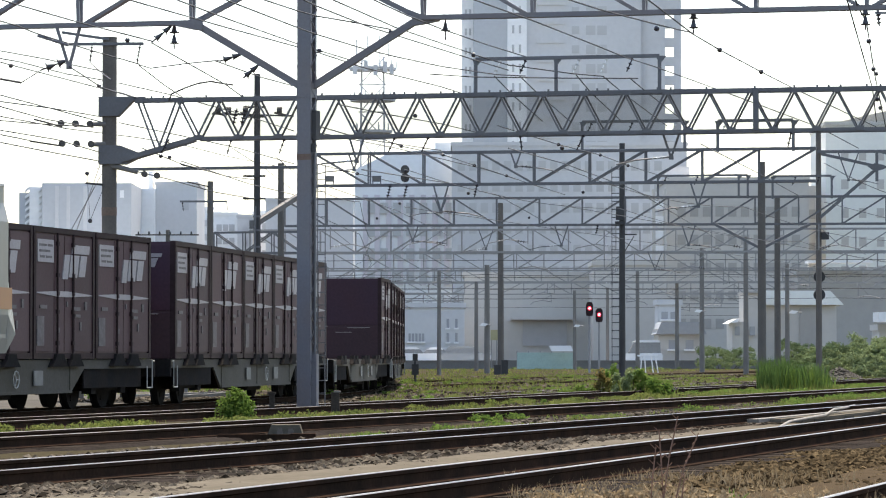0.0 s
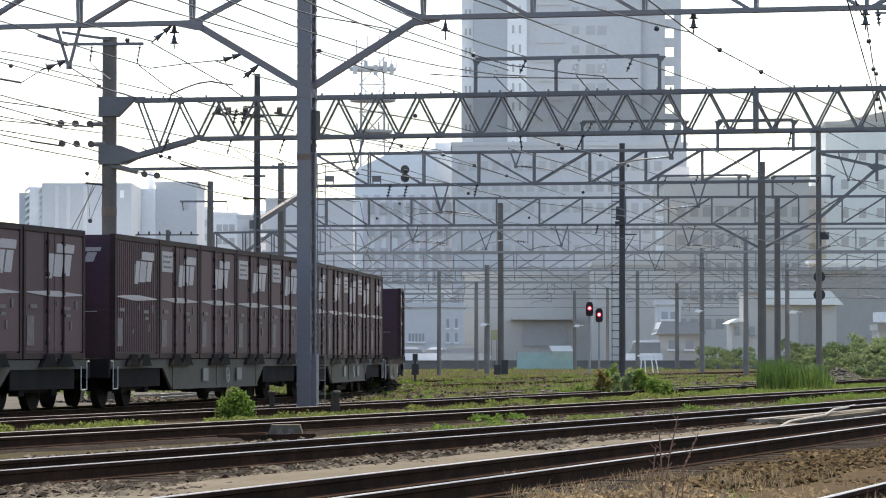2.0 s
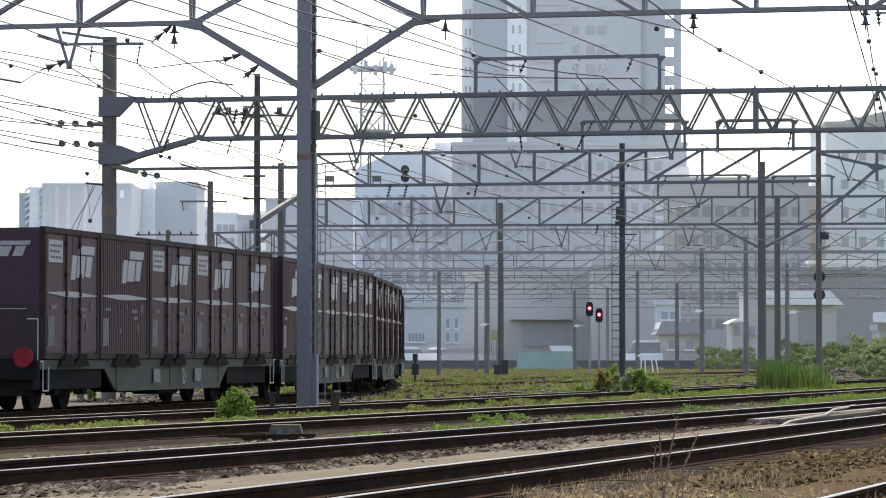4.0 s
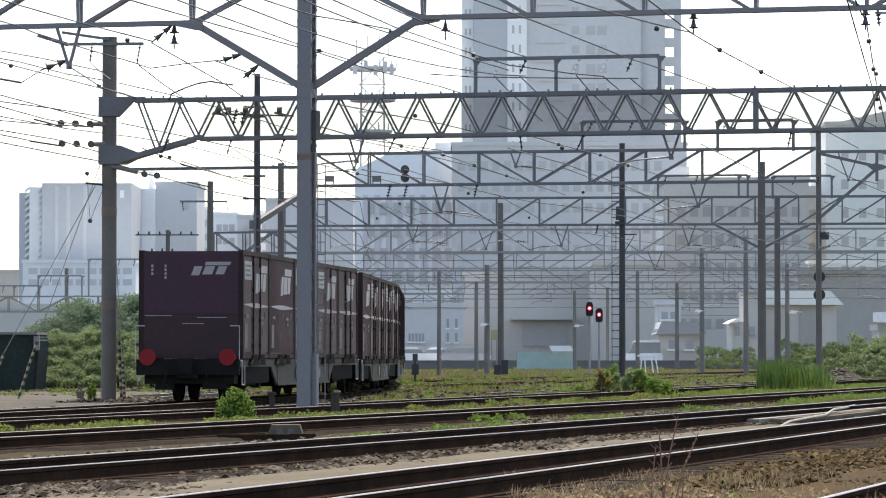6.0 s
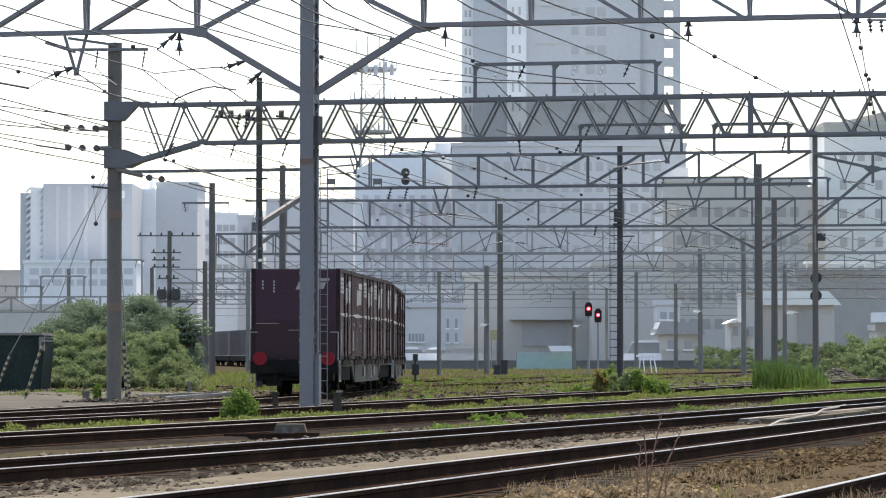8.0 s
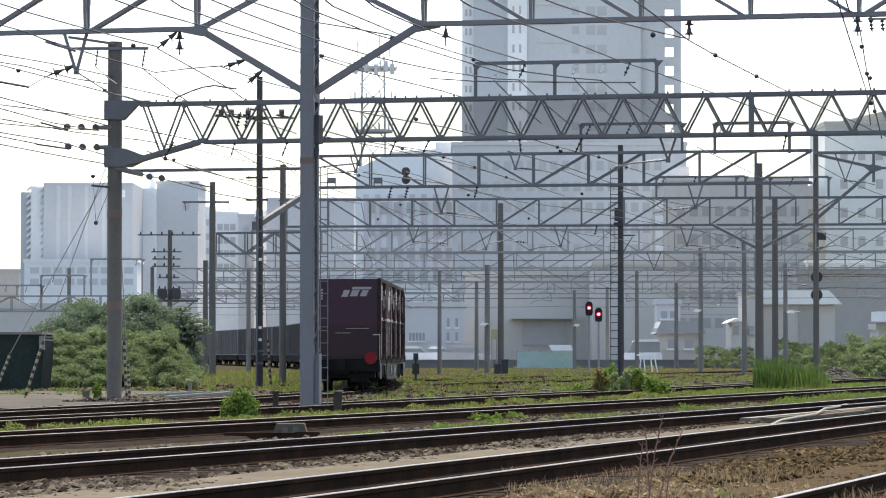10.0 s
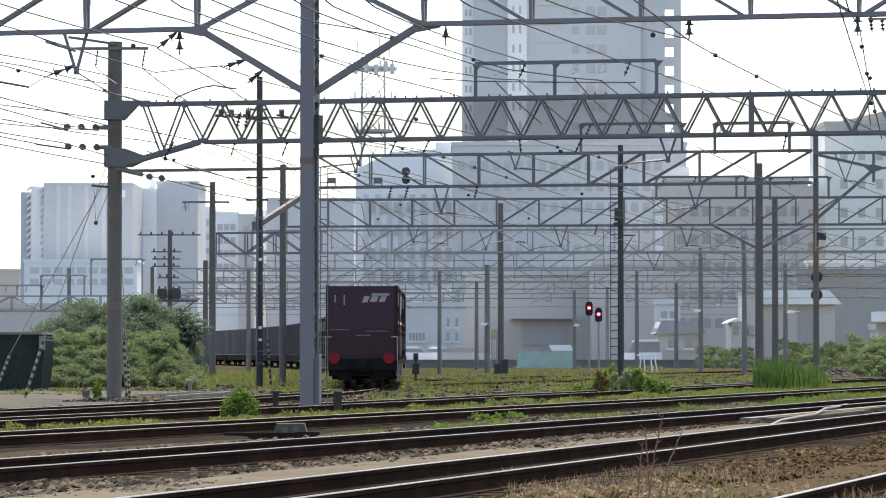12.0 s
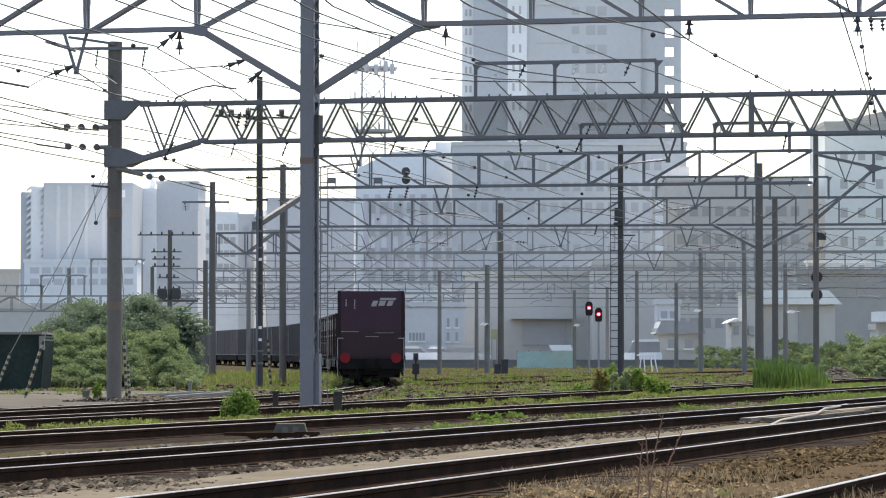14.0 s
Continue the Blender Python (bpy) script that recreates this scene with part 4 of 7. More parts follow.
lattice_beam("steel lattice beam over the far tracks, paled for haze", -33.23, 251, -18.10, 249, 4.08, 1.1, 2.2, STEEL_FAR, 0.4, 0.1, 0.08, "panel", 1, False)
lattice_beam("grey steel lattice beam across the yard", -12.24, 135.6, -5.53, 134, 8.26 - 0.05, 0.05, 4, STEEL_GREY, 0.1, 0.07, 0.03)

# V hangers with insulators under the beams
for dist, x, z, h, w, flip in ((89, 5.80, TZ, 0.62, 0.42, 1), (90, -2.22, TZ, 0.66, 0.4, 1), (114, 2.39, 6.68 + 1.0, 0.5, 0.35, -1), (115, -2.95, 6.68 + 1.0, 0.55, 0.36, 1),
                               (151, -0.10, 7.82, 0.62, 0.5, 1), (151, -1.32, 6.69, 0.7, 0.5, -1), (151, 5.14, 6.69, 0.9, 0.6, 1), (151, 10.62, 6.69, 0.9, 0.6, -1), (114, 8.29, 6.68, 0.8, 0.5, 1),
                               (114, -0.07, 6.68, 0.9, 0.5, -1), (195, 2.39, 6.67 + 1.2, 1.1, 0.8, 1), (195, 11.77, 6.67, 1.0, 0.8, -1), (164.5, 19.05, 10.6, 1.35, 1.0, -1)):
    for bd, bx0, bx1, bz, bdepth, bstep in BEAMS:
        if abs(bd - dist) < 3:
            dist = bd + 1.4 - 3.4 * (x - bx0) / (bx1 - bx0)
            z = bz if abs(z - bz) < 0.6 else bz + bdepth
    hg = thing("wire_hanger", "grey V-shaped steel hanger under a yard beam", "wire hanger", "wire hangers")
    for sx in (-1, 1):
        bm = B()
        bar(bm, (x + sx * w / 2, dist, z), (x, dist, z - h), 0.055)
        part("leg", bm, STEEL_GREY, hg)
    bm = B()
    box(bm, (x, dist, z - h), (0.12, 0.08, 0.1))
    part("foot_plate", bm, STEEL_GREY, hg)
    bm = B()
    q = Vector((x - flip * 0.9, dist, z - h - 0.06))
    rod(bm, (x, dist, z - h + 0.02), q, 0.022, n=6)
    rod(bm, q, q + Vector((-flip * 0.5, 0, -0.12)), 0.018, n=6)
    part("steady_arm", bm, STEEL_GREY, hg)
    insulator(hg, (x - flip * 0.15, dist, z - h + 0.02), (x - flip * 0.55, dist, z - h - 0.02), 3, 0.06, flip > 0)
# head-span wires under the far beams
for bd, bx0, bx1, bz, bdepth, bstep in BEAMS[2:7]:
    for dz, sg in ((0.45, 0.1), (1.25, 0.25)):
        wire([(bx0 + (bx1 - bx0) * k / 6, bd + 1.4 - 3.4 * k / 6, bz - dz) for k in range(7)], 0.018, sg * 0.3, "thin head-span wire under a far beam")
# registration arms under the far beams
crng = random.Random(11)
for bi, (bd, bx0, bx1, bz, bdepth, bstep) in enumerate(BEAMS[1:7]):
    count = 7 if bi < 3 else 9
    for k in range(count):
        x = bx0 + (bx1 - bx0) * (k + crng.uniform(0.25, 0.75)) / count
        y = bd + 1.4 - 3.4 * (x - bx0) / (bx1 - bx0)
        sgn = crng.choice((-1, 1))
        ar = thing("registration_arm", "slim steel registration arm hanging under a far beam", "wire support", "wire supports")
        t2 = 0.045 + 0.012 * bi
        drop = crng.uniform(0.8, 1.3)
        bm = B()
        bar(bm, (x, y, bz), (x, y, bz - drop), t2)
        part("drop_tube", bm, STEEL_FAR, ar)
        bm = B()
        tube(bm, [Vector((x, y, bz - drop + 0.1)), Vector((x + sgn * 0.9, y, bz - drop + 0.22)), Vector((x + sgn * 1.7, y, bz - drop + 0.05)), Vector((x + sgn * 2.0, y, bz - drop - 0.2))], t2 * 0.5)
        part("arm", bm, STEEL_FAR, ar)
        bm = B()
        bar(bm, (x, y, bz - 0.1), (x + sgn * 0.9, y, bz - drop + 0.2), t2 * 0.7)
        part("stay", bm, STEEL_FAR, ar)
        insulator(ar, (x + sgn * 0.1, y, bz - drop + 0.1), (x + sgn * 0.5, y, bz - drop + 0.16), 3, 0.09, k % 3 == 0)
# slanted strings under the truss
for x, dx in ((-5.49, -0.12), (-4.09, -0.15), (-7.14, -0.25), (-1.22, -0.18), (-0.35, -0.2), (1.96, 0.05), (3.60, -0.2), (8.74, -0.1)):
    y = on_truss(x)
    h = thing("insulator_string", "dark porcelain insulator string hanging under the grey truss", "insulator", "insulators")
    insulator(h, (x, y - 0.25, TZ), (x + dx, y - 0.3, TZ - 0.42), 3, 0.055)
for x, dist, z in ((-5.34, 91, TZ + 0.75), (-5.12, 91, TZ + 0.75), (-1.74, 115, 6.68), (-1.19, 114.5, 7.11), (1.13, 114.5, 6.68), (-4.21, 114, 6.17), (6.72, 151, 6.65)):
    for bd, bx0, bx1, bz, bdepth, bstep in BEAMS:
        if abs(bd - dist) < 3:
            dist = bd + 1.7 - 3.4 * (x - bx0) / (bx1 - bx0)
            z = bz
    h = thing("insulator_string", "dark porcelain insulator string on a yard beam", "insulator", "insulators")
    insulator(h, (x, dist - 0.3, z), (x - 0.1, dist - 0.35, z - 0.42), 4, 0.075)

# poles: place, distance, top, radius
LADDER = pole("ladder_pole", "slender black pole with a narrow climbing ladder", 6.65, 130, 8.88, 0.125, DARK_POLE, 0.1)
for k in range(31):
    z0 = 0.15 + 0.3 * k
    if z0 < 7.94:
        bm = B()
        bar(bm, (6.25, 130, z0 + 0.3), (6.65, 130, z0 + 0.3), 0.03)
        part("ladder_rung", bm, DARK_POLE, LADDER)
bm = B()
bar(bm, (6.27, 130, 0.0), (6.27, 130, 8.04), 0.025)
part("ladder_rail", bm, DARK_POLE, LADDER)
bm = B()
box(bm, (6.56, 129.85, 6.30), (0.3, 0.2, 0.5))
box(bm, (6.56, 129.85, 5.94), (0.36, 0.25, 0.12))
part("cable_box", bm, DARK_POLE, LADDER, "black cable box")
bm = B()
bar(bm, (6.63, 130, 5.52), (7.19, 130, 5.52), 0.05)
bar(bm, (6.75, 130, 4.90), (7.09, 130, 5.46), 0.035)
part("side_arm", bm, DARK_POLE, LADDER)

WOOD = pole("transformer_pole", "dark pole with a transformer and cross-arms", -6.69, 126, 11.14, 0.135, DARK_POLE, 0.11)
for z0 in (9.96, 9.62, 7.48, 6.67):
    bm = B()
    bar(bm, (-7.19, 125.85, z0), (-6.38, 125.85, z0), 0.07)
    part("cross_arm", bm, DARK_POLE, WOOD)
    insulator(WOOD, (-6.95, 125.8, z0), (-7.15, 125.8, z0 + 0.02), 2, 0.1)
bm = B()
rod(bm, (-6.78, 125.84, -0.2), (-6.74, 125.84, 6.4), 0.035, n=8)
part("conduit", bm, STEEL_GREY, WOOD, "grey cable conduit")
for z0 in (0.7, 1.15, 2.5, 3.1, 3.6, 4.1, 4.9, 5.5, 6.0):
    band(WOOD, -6.69, 126, z0, 0.15, 0.07, BARK if z0 in (2.5, 3.1, 4.1) else STEEL_GREY, "clamp")
for px in (-8.17, -7.80, -7.19, -5.97):
    bm = B()
    rod(bm, (px, 125.8, 9.84), (px + 0.18, 125.8, 9.84), 0.13, n=12)
    rod(bm, (px - 0.1, 125.8, 9.76), (px + 0.4, 125.8, 9.66), 0.04, n=8)
    part("switch_gear", bm, DARK_POLE, WOOD, "dark switch gear")
bm = B()
bar(bm, (-8.31, 125.8, 9.72), (-5.37, 125.8, 9.64), 0.06)
part("cross_arm", bm, DARK_POLE, WOOD)
for z0, col in ((2.03, WHITE_INS), (1.59, WHITE_INS), (4.51, WHITE_INS)):
    bm = B()
    box(bm, (-6.65, 125.83, z0), (0.12, 0.05, 0.1))
    part("number_plate", bm, col, WOOD, "small white plate")

# the distant poles take the concrete lightened for haze
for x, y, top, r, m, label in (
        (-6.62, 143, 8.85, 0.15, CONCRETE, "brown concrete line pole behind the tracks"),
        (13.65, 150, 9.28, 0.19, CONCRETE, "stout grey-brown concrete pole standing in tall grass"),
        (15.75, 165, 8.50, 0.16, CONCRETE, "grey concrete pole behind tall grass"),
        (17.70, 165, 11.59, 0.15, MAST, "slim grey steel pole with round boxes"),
        (20.63, 210, 6.45, 0.15, CONCRETE_FAR, "distant pole among the tracks, paled for haze"),
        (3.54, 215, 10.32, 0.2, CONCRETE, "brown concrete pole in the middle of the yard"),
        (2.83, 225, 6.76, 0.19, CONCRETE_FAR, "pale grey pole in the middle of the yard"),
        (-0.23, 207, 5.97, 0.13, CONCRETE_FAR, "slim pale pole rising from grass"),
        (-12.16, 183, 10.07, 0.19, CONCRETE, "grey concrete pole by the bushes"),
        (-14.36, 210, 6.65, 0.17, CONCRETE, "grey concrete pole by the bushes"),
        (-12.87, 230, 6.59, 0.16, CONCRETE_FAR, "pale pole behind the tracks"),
        (2.47, 260, 6.38, 0.16, CONCRETE_FAR, "distant pole among the tracks, paled for haze"),
        (17.73, 240, 8.30, 0.18, CONCRETE_FAR, "distant pole among the tracks, paled for haze"),
        (17.72, 205, 7.91, 0.16, CONCRETE_FAR, "distant pole among the tracks, paled for haze"),
        (14.43, 260, 7.22, 0.16, CONCRETE_FAR, "distant pole among the tracks, paled for haze"),
        (10.52, 280, 6.11, 0.15, CONCRETE_FAR, "distant pole among the tracks, paled for haze"),
        (19.36, 290, 6.99, 0.18, CONCRETE_FAR, "distant pole among the tracks, paled for haze"),
        (14.08, 300, 6.71, 0.16, CONCRETE_FAR, "distant pole among the tracks, paled for haze"),
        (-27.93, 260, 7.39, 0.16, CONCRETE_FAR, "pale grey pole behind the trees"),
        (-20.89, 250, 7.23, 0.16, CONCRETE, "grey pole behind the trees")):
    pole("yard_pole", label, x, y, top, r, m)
for z0 in (4.72, 3.87):
    bm = B()
    rod(bm, (17.75, 165.13, z0), (17.75, 165.4, z0), 0.27, n=18)
    ob = part("equipment_box", bm, DARK_POLE)
    tagged(ob, "round dark equipment box on a slim pole", "equipment box", "equipment boxes")

bm = B()
box(bm, (17.98, 164.9, 6.64), (0.36, 0.3, 0.34))
rod(bm, (17.70, 165.0, 6.64), (17.99, 164.9, 6.64), 0.04, n=6)
tagged(part("equipment_box", bm, DARK_POLE), "square dark equipment box on a slim pole", "equipment box", "equipment boxes")

UTIL = pole("utility_pole", "grey utility pole with several cross-arms", -18.46, 235, 9.36, 0.19, CONCRETE, 0.14)
for z0, a, b in ((9.06, -20.62, -16.37), (7.92, -19.71, -17.66), (7.43, -19.63, -17.74), (6.94, -19.63, -17.74), (6.18, -19.25, -17.81)):
    bm = B()
    bar(bm, (a, 234.8, z0), (b, 234.8, z0), 0.09)
    part("cross_arm", bm, CONCRETE, UTIL)
    for k in range(6 if b - a > 3 else 3):
        bm = B()
        px = a + (b - a) * (k + 0.3) / (6 if b - a > 3 else 3)
        rod(bm, (px, 234.7, z0), (px, 234.7, z0 + 0.22), 0.07, 0.05, 8)
        part("pin_insulator", bm, PORCELAIN, UTIL)
bm = B()
bar(bm, (-19.63, 234.75, 4.62), (-16.53, 234.75, 4.62), 0.14, 0.16)
bar(bm, (-16.72, 234.75, 4.62), (-18.19, 234.8, 3.37), 0.09)
part("platform", bm, CONCRETE, UTIL, "dark transformer platform")
for px in (-18.95, -18.00):
    bm = B()
    box(bm, (px, 234.7, 5.08), (0.62, 0.6, 0.72))
    bmesh.ops.bevel(bm, geom=bm.edges[:], offset=0.06, segments=2, affect="EDGES")
    part("transformer", bm, DARK_POLE, UTIL, "dark grey transformer")
for px in (-19.14, -18.76, -18.19, -17.81):
    bm = B()
    rod(bm, (px, 234.7, 5.42), (px, 234.7, 5.61), 0.06, 0.04, 8)
    part("bushing", bm, PORCELAIN, UTIL)

# signals showing red
SIGNAL = mat("signal_red_lens", (0.6, 0.03, 0.05), 0.3)
SIGNAL.node_tree.nodes["Principled BSDF"].inputs["Emission Color"].default_value = (1.0, 0.05, 0.10, 1)
SIGNAL.node_tree.nodes["Principled BSDF"].inputs["Emission Strength"].default_value = 1.0
CORE = mat("signal_lamp_core", (0.9, 0.6, 0.7), 0.3)
CORE.node_tree.nodes["Principled BSDF"].inputs["Emission Color"].default_value = (1.0, 0.75, 0.85, 1)
CORE.node_tree.nodes["Principled BSDF"].inputs["Emission Strength"].default_value = 2.5
for x, y, z in ((9.61, 230, 4.07), (10.33, 232, 3.68)):
    sg = thing("signal_mast", "slim signal mast with a dark head showing red", "railway signal", "signals")
    bm = B()
    rod(bm, (x, y, -0.3), (x, y, z + 0.4), 0.07, n=8)
    part("mast", bm, STEEL_FAR, sg)
    bm = B()
    prism(bm, [(x - 0.2, z - 0.5), (x + 0.2, z - 0.5), (x + 0.24, z - 0.3), (x + 0.24, z + 0.25), (x + 0.12, z + 0.42), (x - 0.12, z + 0.42), (x - 0.24, z + 0.25), (x - 0.24, z - 0.3)], y - 0.14, y - 0.08)
    part("backboard", bm, BOX_DARK, sg, "dark signal backboard")
    bm = B()
    rod(bm, (x, y - 0.145, z), (x, y - 0.2, z), 0.13, n=16)
    lens = part("lens", bm, SIGNAL, sg, "glowing red lens")
    bm = B()
    rod(bm, (x, y - 0.2, z), (x, y - 0.22, z), 0.06, n=12)
    part("lamp", bm, CORE, lens)

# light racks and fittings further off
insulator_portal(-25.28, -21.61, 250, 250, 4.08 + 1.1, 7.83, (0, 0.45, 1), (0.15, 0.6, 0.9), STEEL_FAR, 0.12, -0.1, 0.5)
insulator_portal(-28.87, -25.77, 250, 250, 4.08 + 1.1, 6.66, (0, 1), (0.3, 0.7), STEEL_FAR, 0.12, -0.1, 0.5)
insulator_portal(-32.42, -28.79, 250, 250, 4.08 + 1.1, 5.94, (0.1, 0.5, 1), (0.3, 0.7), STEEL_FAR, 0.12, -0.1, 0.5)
insulator_portal(-13.74, -11.26, 182.8, 182.8, 8.95, 9.04, (0.65,), (0.05, 0.33, 0.98), STEEL_GREY, 0.1, 0.08, 0.5)
insulator_portal(9.64, 10.27, 78, 78, 8.80, 8.70, (0.1,), (0.1, 0.5), STEEL_BLUE, 0.05, 0.02, 0.3)
br = thing("brace_beam", "slanted grey steel brace between two poles", "brace", "braces")
bm = B()
bar(bm, (-6.86, 127, 5.77), (-5.53, 135, 7.20), 0.16, 0.2)
part("brace", bm, DARK_POLE, br)
bm = B()
box(bm, (-6.86, 126.9, 5.77), (0.3, 0.3, 0.3))
part("foot_plate", bm, STEEL_GREY, br)
for px in (-3.73, -2.18):
    sf = thing("sign_holder", "small empty steel sign holder on a beam", "sign holder", "sign holders")
    bm = B()
    for a, b in (((-0.13, 0), (-0.13, 0.28)), ((0.13, 0), (0.13, 0.28)), ((-0.15, 0.28), (0.15, 0.28)), ((-0.15, 0.12), (0.15, 0.12))):
        bar(bm, (px + a[0], 115.2, 6.65 + a[1]), (px + b[0], 115.2, 6.65 + b[1]), 0.035)
    part("holder", bm, STEEL_GREY, sf)
    bm = B()
    slab(bm, px - 0.13, px + 0.13, 6.65 + 0.13, 6.65 + 0.27, 115.19, 115.21)
    part("plate", bm, CONCRETE_FAR, sf)
for pz in (7.06, 6.79):
    dd = thing("feeder_disc", "large dark round disc insulator on a feeder", "insulator", "insulators")
    bm = B()
    rod(bm, (-1.23, 113.3, pz), (-1.23, 113.5, pz), 0.14, n=18)
    part("disc", bm, PORCELAIN, dd)
    bm = B()
    rod(bm, (-1.23, 113.5, pz), (-1.23, 114.4, pz), 0.04, n=8)
    part("stem", bm, STEEL_GREY, dd)
for x, y, z in ((2.61, 224.7, 2.95), (10.69, 279.7, 3.31), (17.47, 239.7, 4.00), (20.97, 209.7, 3.57)):
    lp = thing("yard_lamp", "small white lamp on a far pole", "lamp", "yard lamps")
    bm = B()
    prism(bm, [(x - 0.28, z - 0.05), (x + 0.1, z - 0.1), (x + 0.28, z + 0.06), (x - 0.1, z + 0.12)], y - 0.12, y + 0.12)
    part("head", bm, WALL_SHEEN, lp)
    bm = B()
    rod(bm, (x + 0.2, y, z), (x + 0.5, y + 0.25, z), 0.035, n=6)
    part("arm", bm, STEEL_FAR, lp)

# ---- wires: contact, messenger and feeder wires over each track ----
def along(u, a, z):
    p = ACROSS * u + ALONG * a
    return (p.x, p.y, z)


for u in (-10.3, -15.2, -22.45, -26.9):
    spans = (93, 120, 158, 200, 250, 300, 350)
    wire([along(u, a, 5.15) for a in spans], 0.010)
    wire([along(u, a, 6.2) for a in spans], 0.011, 0.3)
for zz in (5.2, 6.3):
    wire([on_line(s) + Vector((0, 0, zz)) for s in (84, 110, 148, 190, 240, 290, 340)], 0.011, 0.3 if zz > 6 else 0.0)
# feeders and cross wires that slant over the near tracks
wire(((-10.43, 56.00, 7.85), (-8.56, 66.00, 7.85), (-8.30, 67.39, 7.85), (-7.43, 71.56, 7.87), (-6.33, 76.00, 7.89)), 0.0158)
wire(((-6.33, 76.00, 7.85), (-5.95, 83.02, 7.93), (-5.50, 88.88, 7.92), (-5.22, 92.00, 7.81)), 0.0158)
wire(((-7.41, 54.00, 7.53), (-5.77, 64.00, 7.58), (-4.46, 71.97, 7.81), (-3.24, 77.66, 7.91), (-2.81, 79.48, 7.93), (-1.93, 82.89, 7.89), (-0.06, 89.27, 7.91), (0.83, 92.00, 7.84)), 0.0158)
wire(((-5.58, 54.00, 7.53), (-4.89, 64.00, 7.58), (-4.40, 71.09, 7.91), (-3.38, 80.94, 8.27), (-2.09, 90.00, 8.56)), 0.0158)
wire(((-5.73, 54.00, 7.54), (-4.02, 64.00, 7.59), (-2.94, 70.32, 7.66), (-2.60, 72.02, 7.67), (-1.71, 76.15, 7.73), (-1.07, 78.82, 7.79), (-0.05, 82.71, 7.89), (1.36, 87.57, 8.08), (2.12, 90.00, 8.24)), 0.0158)
wire(((-6.15, 56.00, 7.85), (-3.45, 66.00, 7.80), (-2.85, 68.22, 7.79), (-2.51, 69.42, 7.80), (-1.89, 71.47, 7.88), (-1.07, 74.00, 7.95)), 0.0158)
wire(((-3.88, 56.00, 7.71), (-2.60, 66.00, 7.76), (-2.43, 67.33, 7.79), (-1.58, 73.33, 7.96), (-0.05, 82.00, 8.23), (0.81, 86.13, 8.32), (1.68, 90.00, 8.39)), 0.0158)
wire(((-2.94, 54.00, 7.54), (-2.05, 64.00, 7.59), (-1.02, 75.63, 8.15), (-0.05, 83.73, 8.53), (0.84, 90.00, 8.79)), 0.0158)
wire(((-2.25, 54.00, 7.53), (-1.28, 64.00, 7.58), (-0.72, 69.78, 7.85), (-0.05, 75.56, 8.12), (1.02, 83.26, 8.46), (2.12, 90.00, 8.74)), 0.0158)
wire(((-1.14, 54.00, 7.54), (0.53, 64.00, 7.59), (1.87, 72.03, 7.95), (3.58, 80.42, 8.16), (4.33, 83.71, 8.20), (5.32, 87.72, 8.29), (7.93, 97.21, 8.33), (11.70, 108.89, 8.14), (13.53, 114.00, 7.79)), 0.0158)
wire(((-0.58, 54.00, 7.55), (2.23, 64.00, 7.60), (2.97, 66.63, 7.66), (4.31, 71.02, 7.79), (5.30, 74.00, 7.88)), 0.0158)
wire(((3.39, 63.00, 7.71), (5.23, 73.00, 7.76), (6.19, 78.21, 7.89), (7.85, 86.30, 8.05), (9.28, 92.61, 8.12), (11.33, 100.92, 8.18), (14.38, 112.00, 8.11)), 0.0158)
wire(((-0.34, 88.00, 8.13), (0.80, 88.43, 8.09), (3.11, 89.30, 8.13), (5.02, 90.00, 8.18)), 0.0158)
wire(((0.83, 89.00, 8.69), (1.67, 89.25, 8.46), (3.34, 89.76, 8.28), (4.15, 90.00, 8.23)), 0.0158)
wire(((4.08, 89.00, 8.15), (5.02, 96.93, 8.29), (7.22, 113.00, 8.46)), 0.0158)
wire(((1.31, 89.00, 8.16), (1.90, 97.12, 8.31), (3.18, 112.00, 8.54)), 0.0158)
wire(((1.95, 89.00, 8.16), (2.63, 97.18, 8.33), (4.08, 112.00, 8.52)), 0.0158)
wire(((3.39, 89.00, 8.19), (4.10, 96.76, 8.31), (5.71, 112.00, 8.54)), 0.0158)
wire(((4.75, 89.00, 8.11), (5.61, 96.26, 8.29), (7.70, 112.00, 8.54)), 0.0158)
wire(((-12.19, 62.00, 8.21), (-9.45, 72.00, 8.04), (-8.97, 73.75, 8.01), (-8.70, 74.68, 7.94), (-7.75, 77.67, 7.81), (-6.95, 80.00, 7.72)), 0.0158)
wire(((-10.50, 80.00, 8.09), (-9.80, 85.73, 8.33), (-8.81, 92.00, 8.49)), 0.0158)
wire(((-10.50, 80.00, 7.91), (-10.08, 82.86, 8.02), (-9.38, 86.90, 8.05), (-8.77, 90.00, 8.14)), 0.0158)
wire(((-10.50, 80.00, 7.86), (-9.96, 83.00, 7.87), (-8.72, 88.79, 7.84), (-8.31, 90.50, 7.84), (-7.92, 92.00, 7.78)), 0.0158)
wire(((-10.50, 80.00, 7.11), (-9.72, 86.86, 7.18), (-8.96, 92.00, 7.18)), 0.0158)
wire(((-10.50, 80.00, 6.91), (-9.72, 86.86, 7.19), (-8.96, 92.00, 7.32)), 0.0158)
wire(((-10.50, 80.00, 6.85), (-9.85, 86.77, 6.91), (-9.19, 92.00, 7.04)), 0.0158)
wire(((-10.77, 82.00, 6.73), (-9.94, 92.83, 7.06), (-8.91, 101.50, 7.37), (-7.91, 108.00, 7.51)), 0.0158)
wire(((-10.77, 82.00, 6.60), (-10.19, 86.10, 6.77), (-9.19, 92.00, 7.05)), 0.0158)
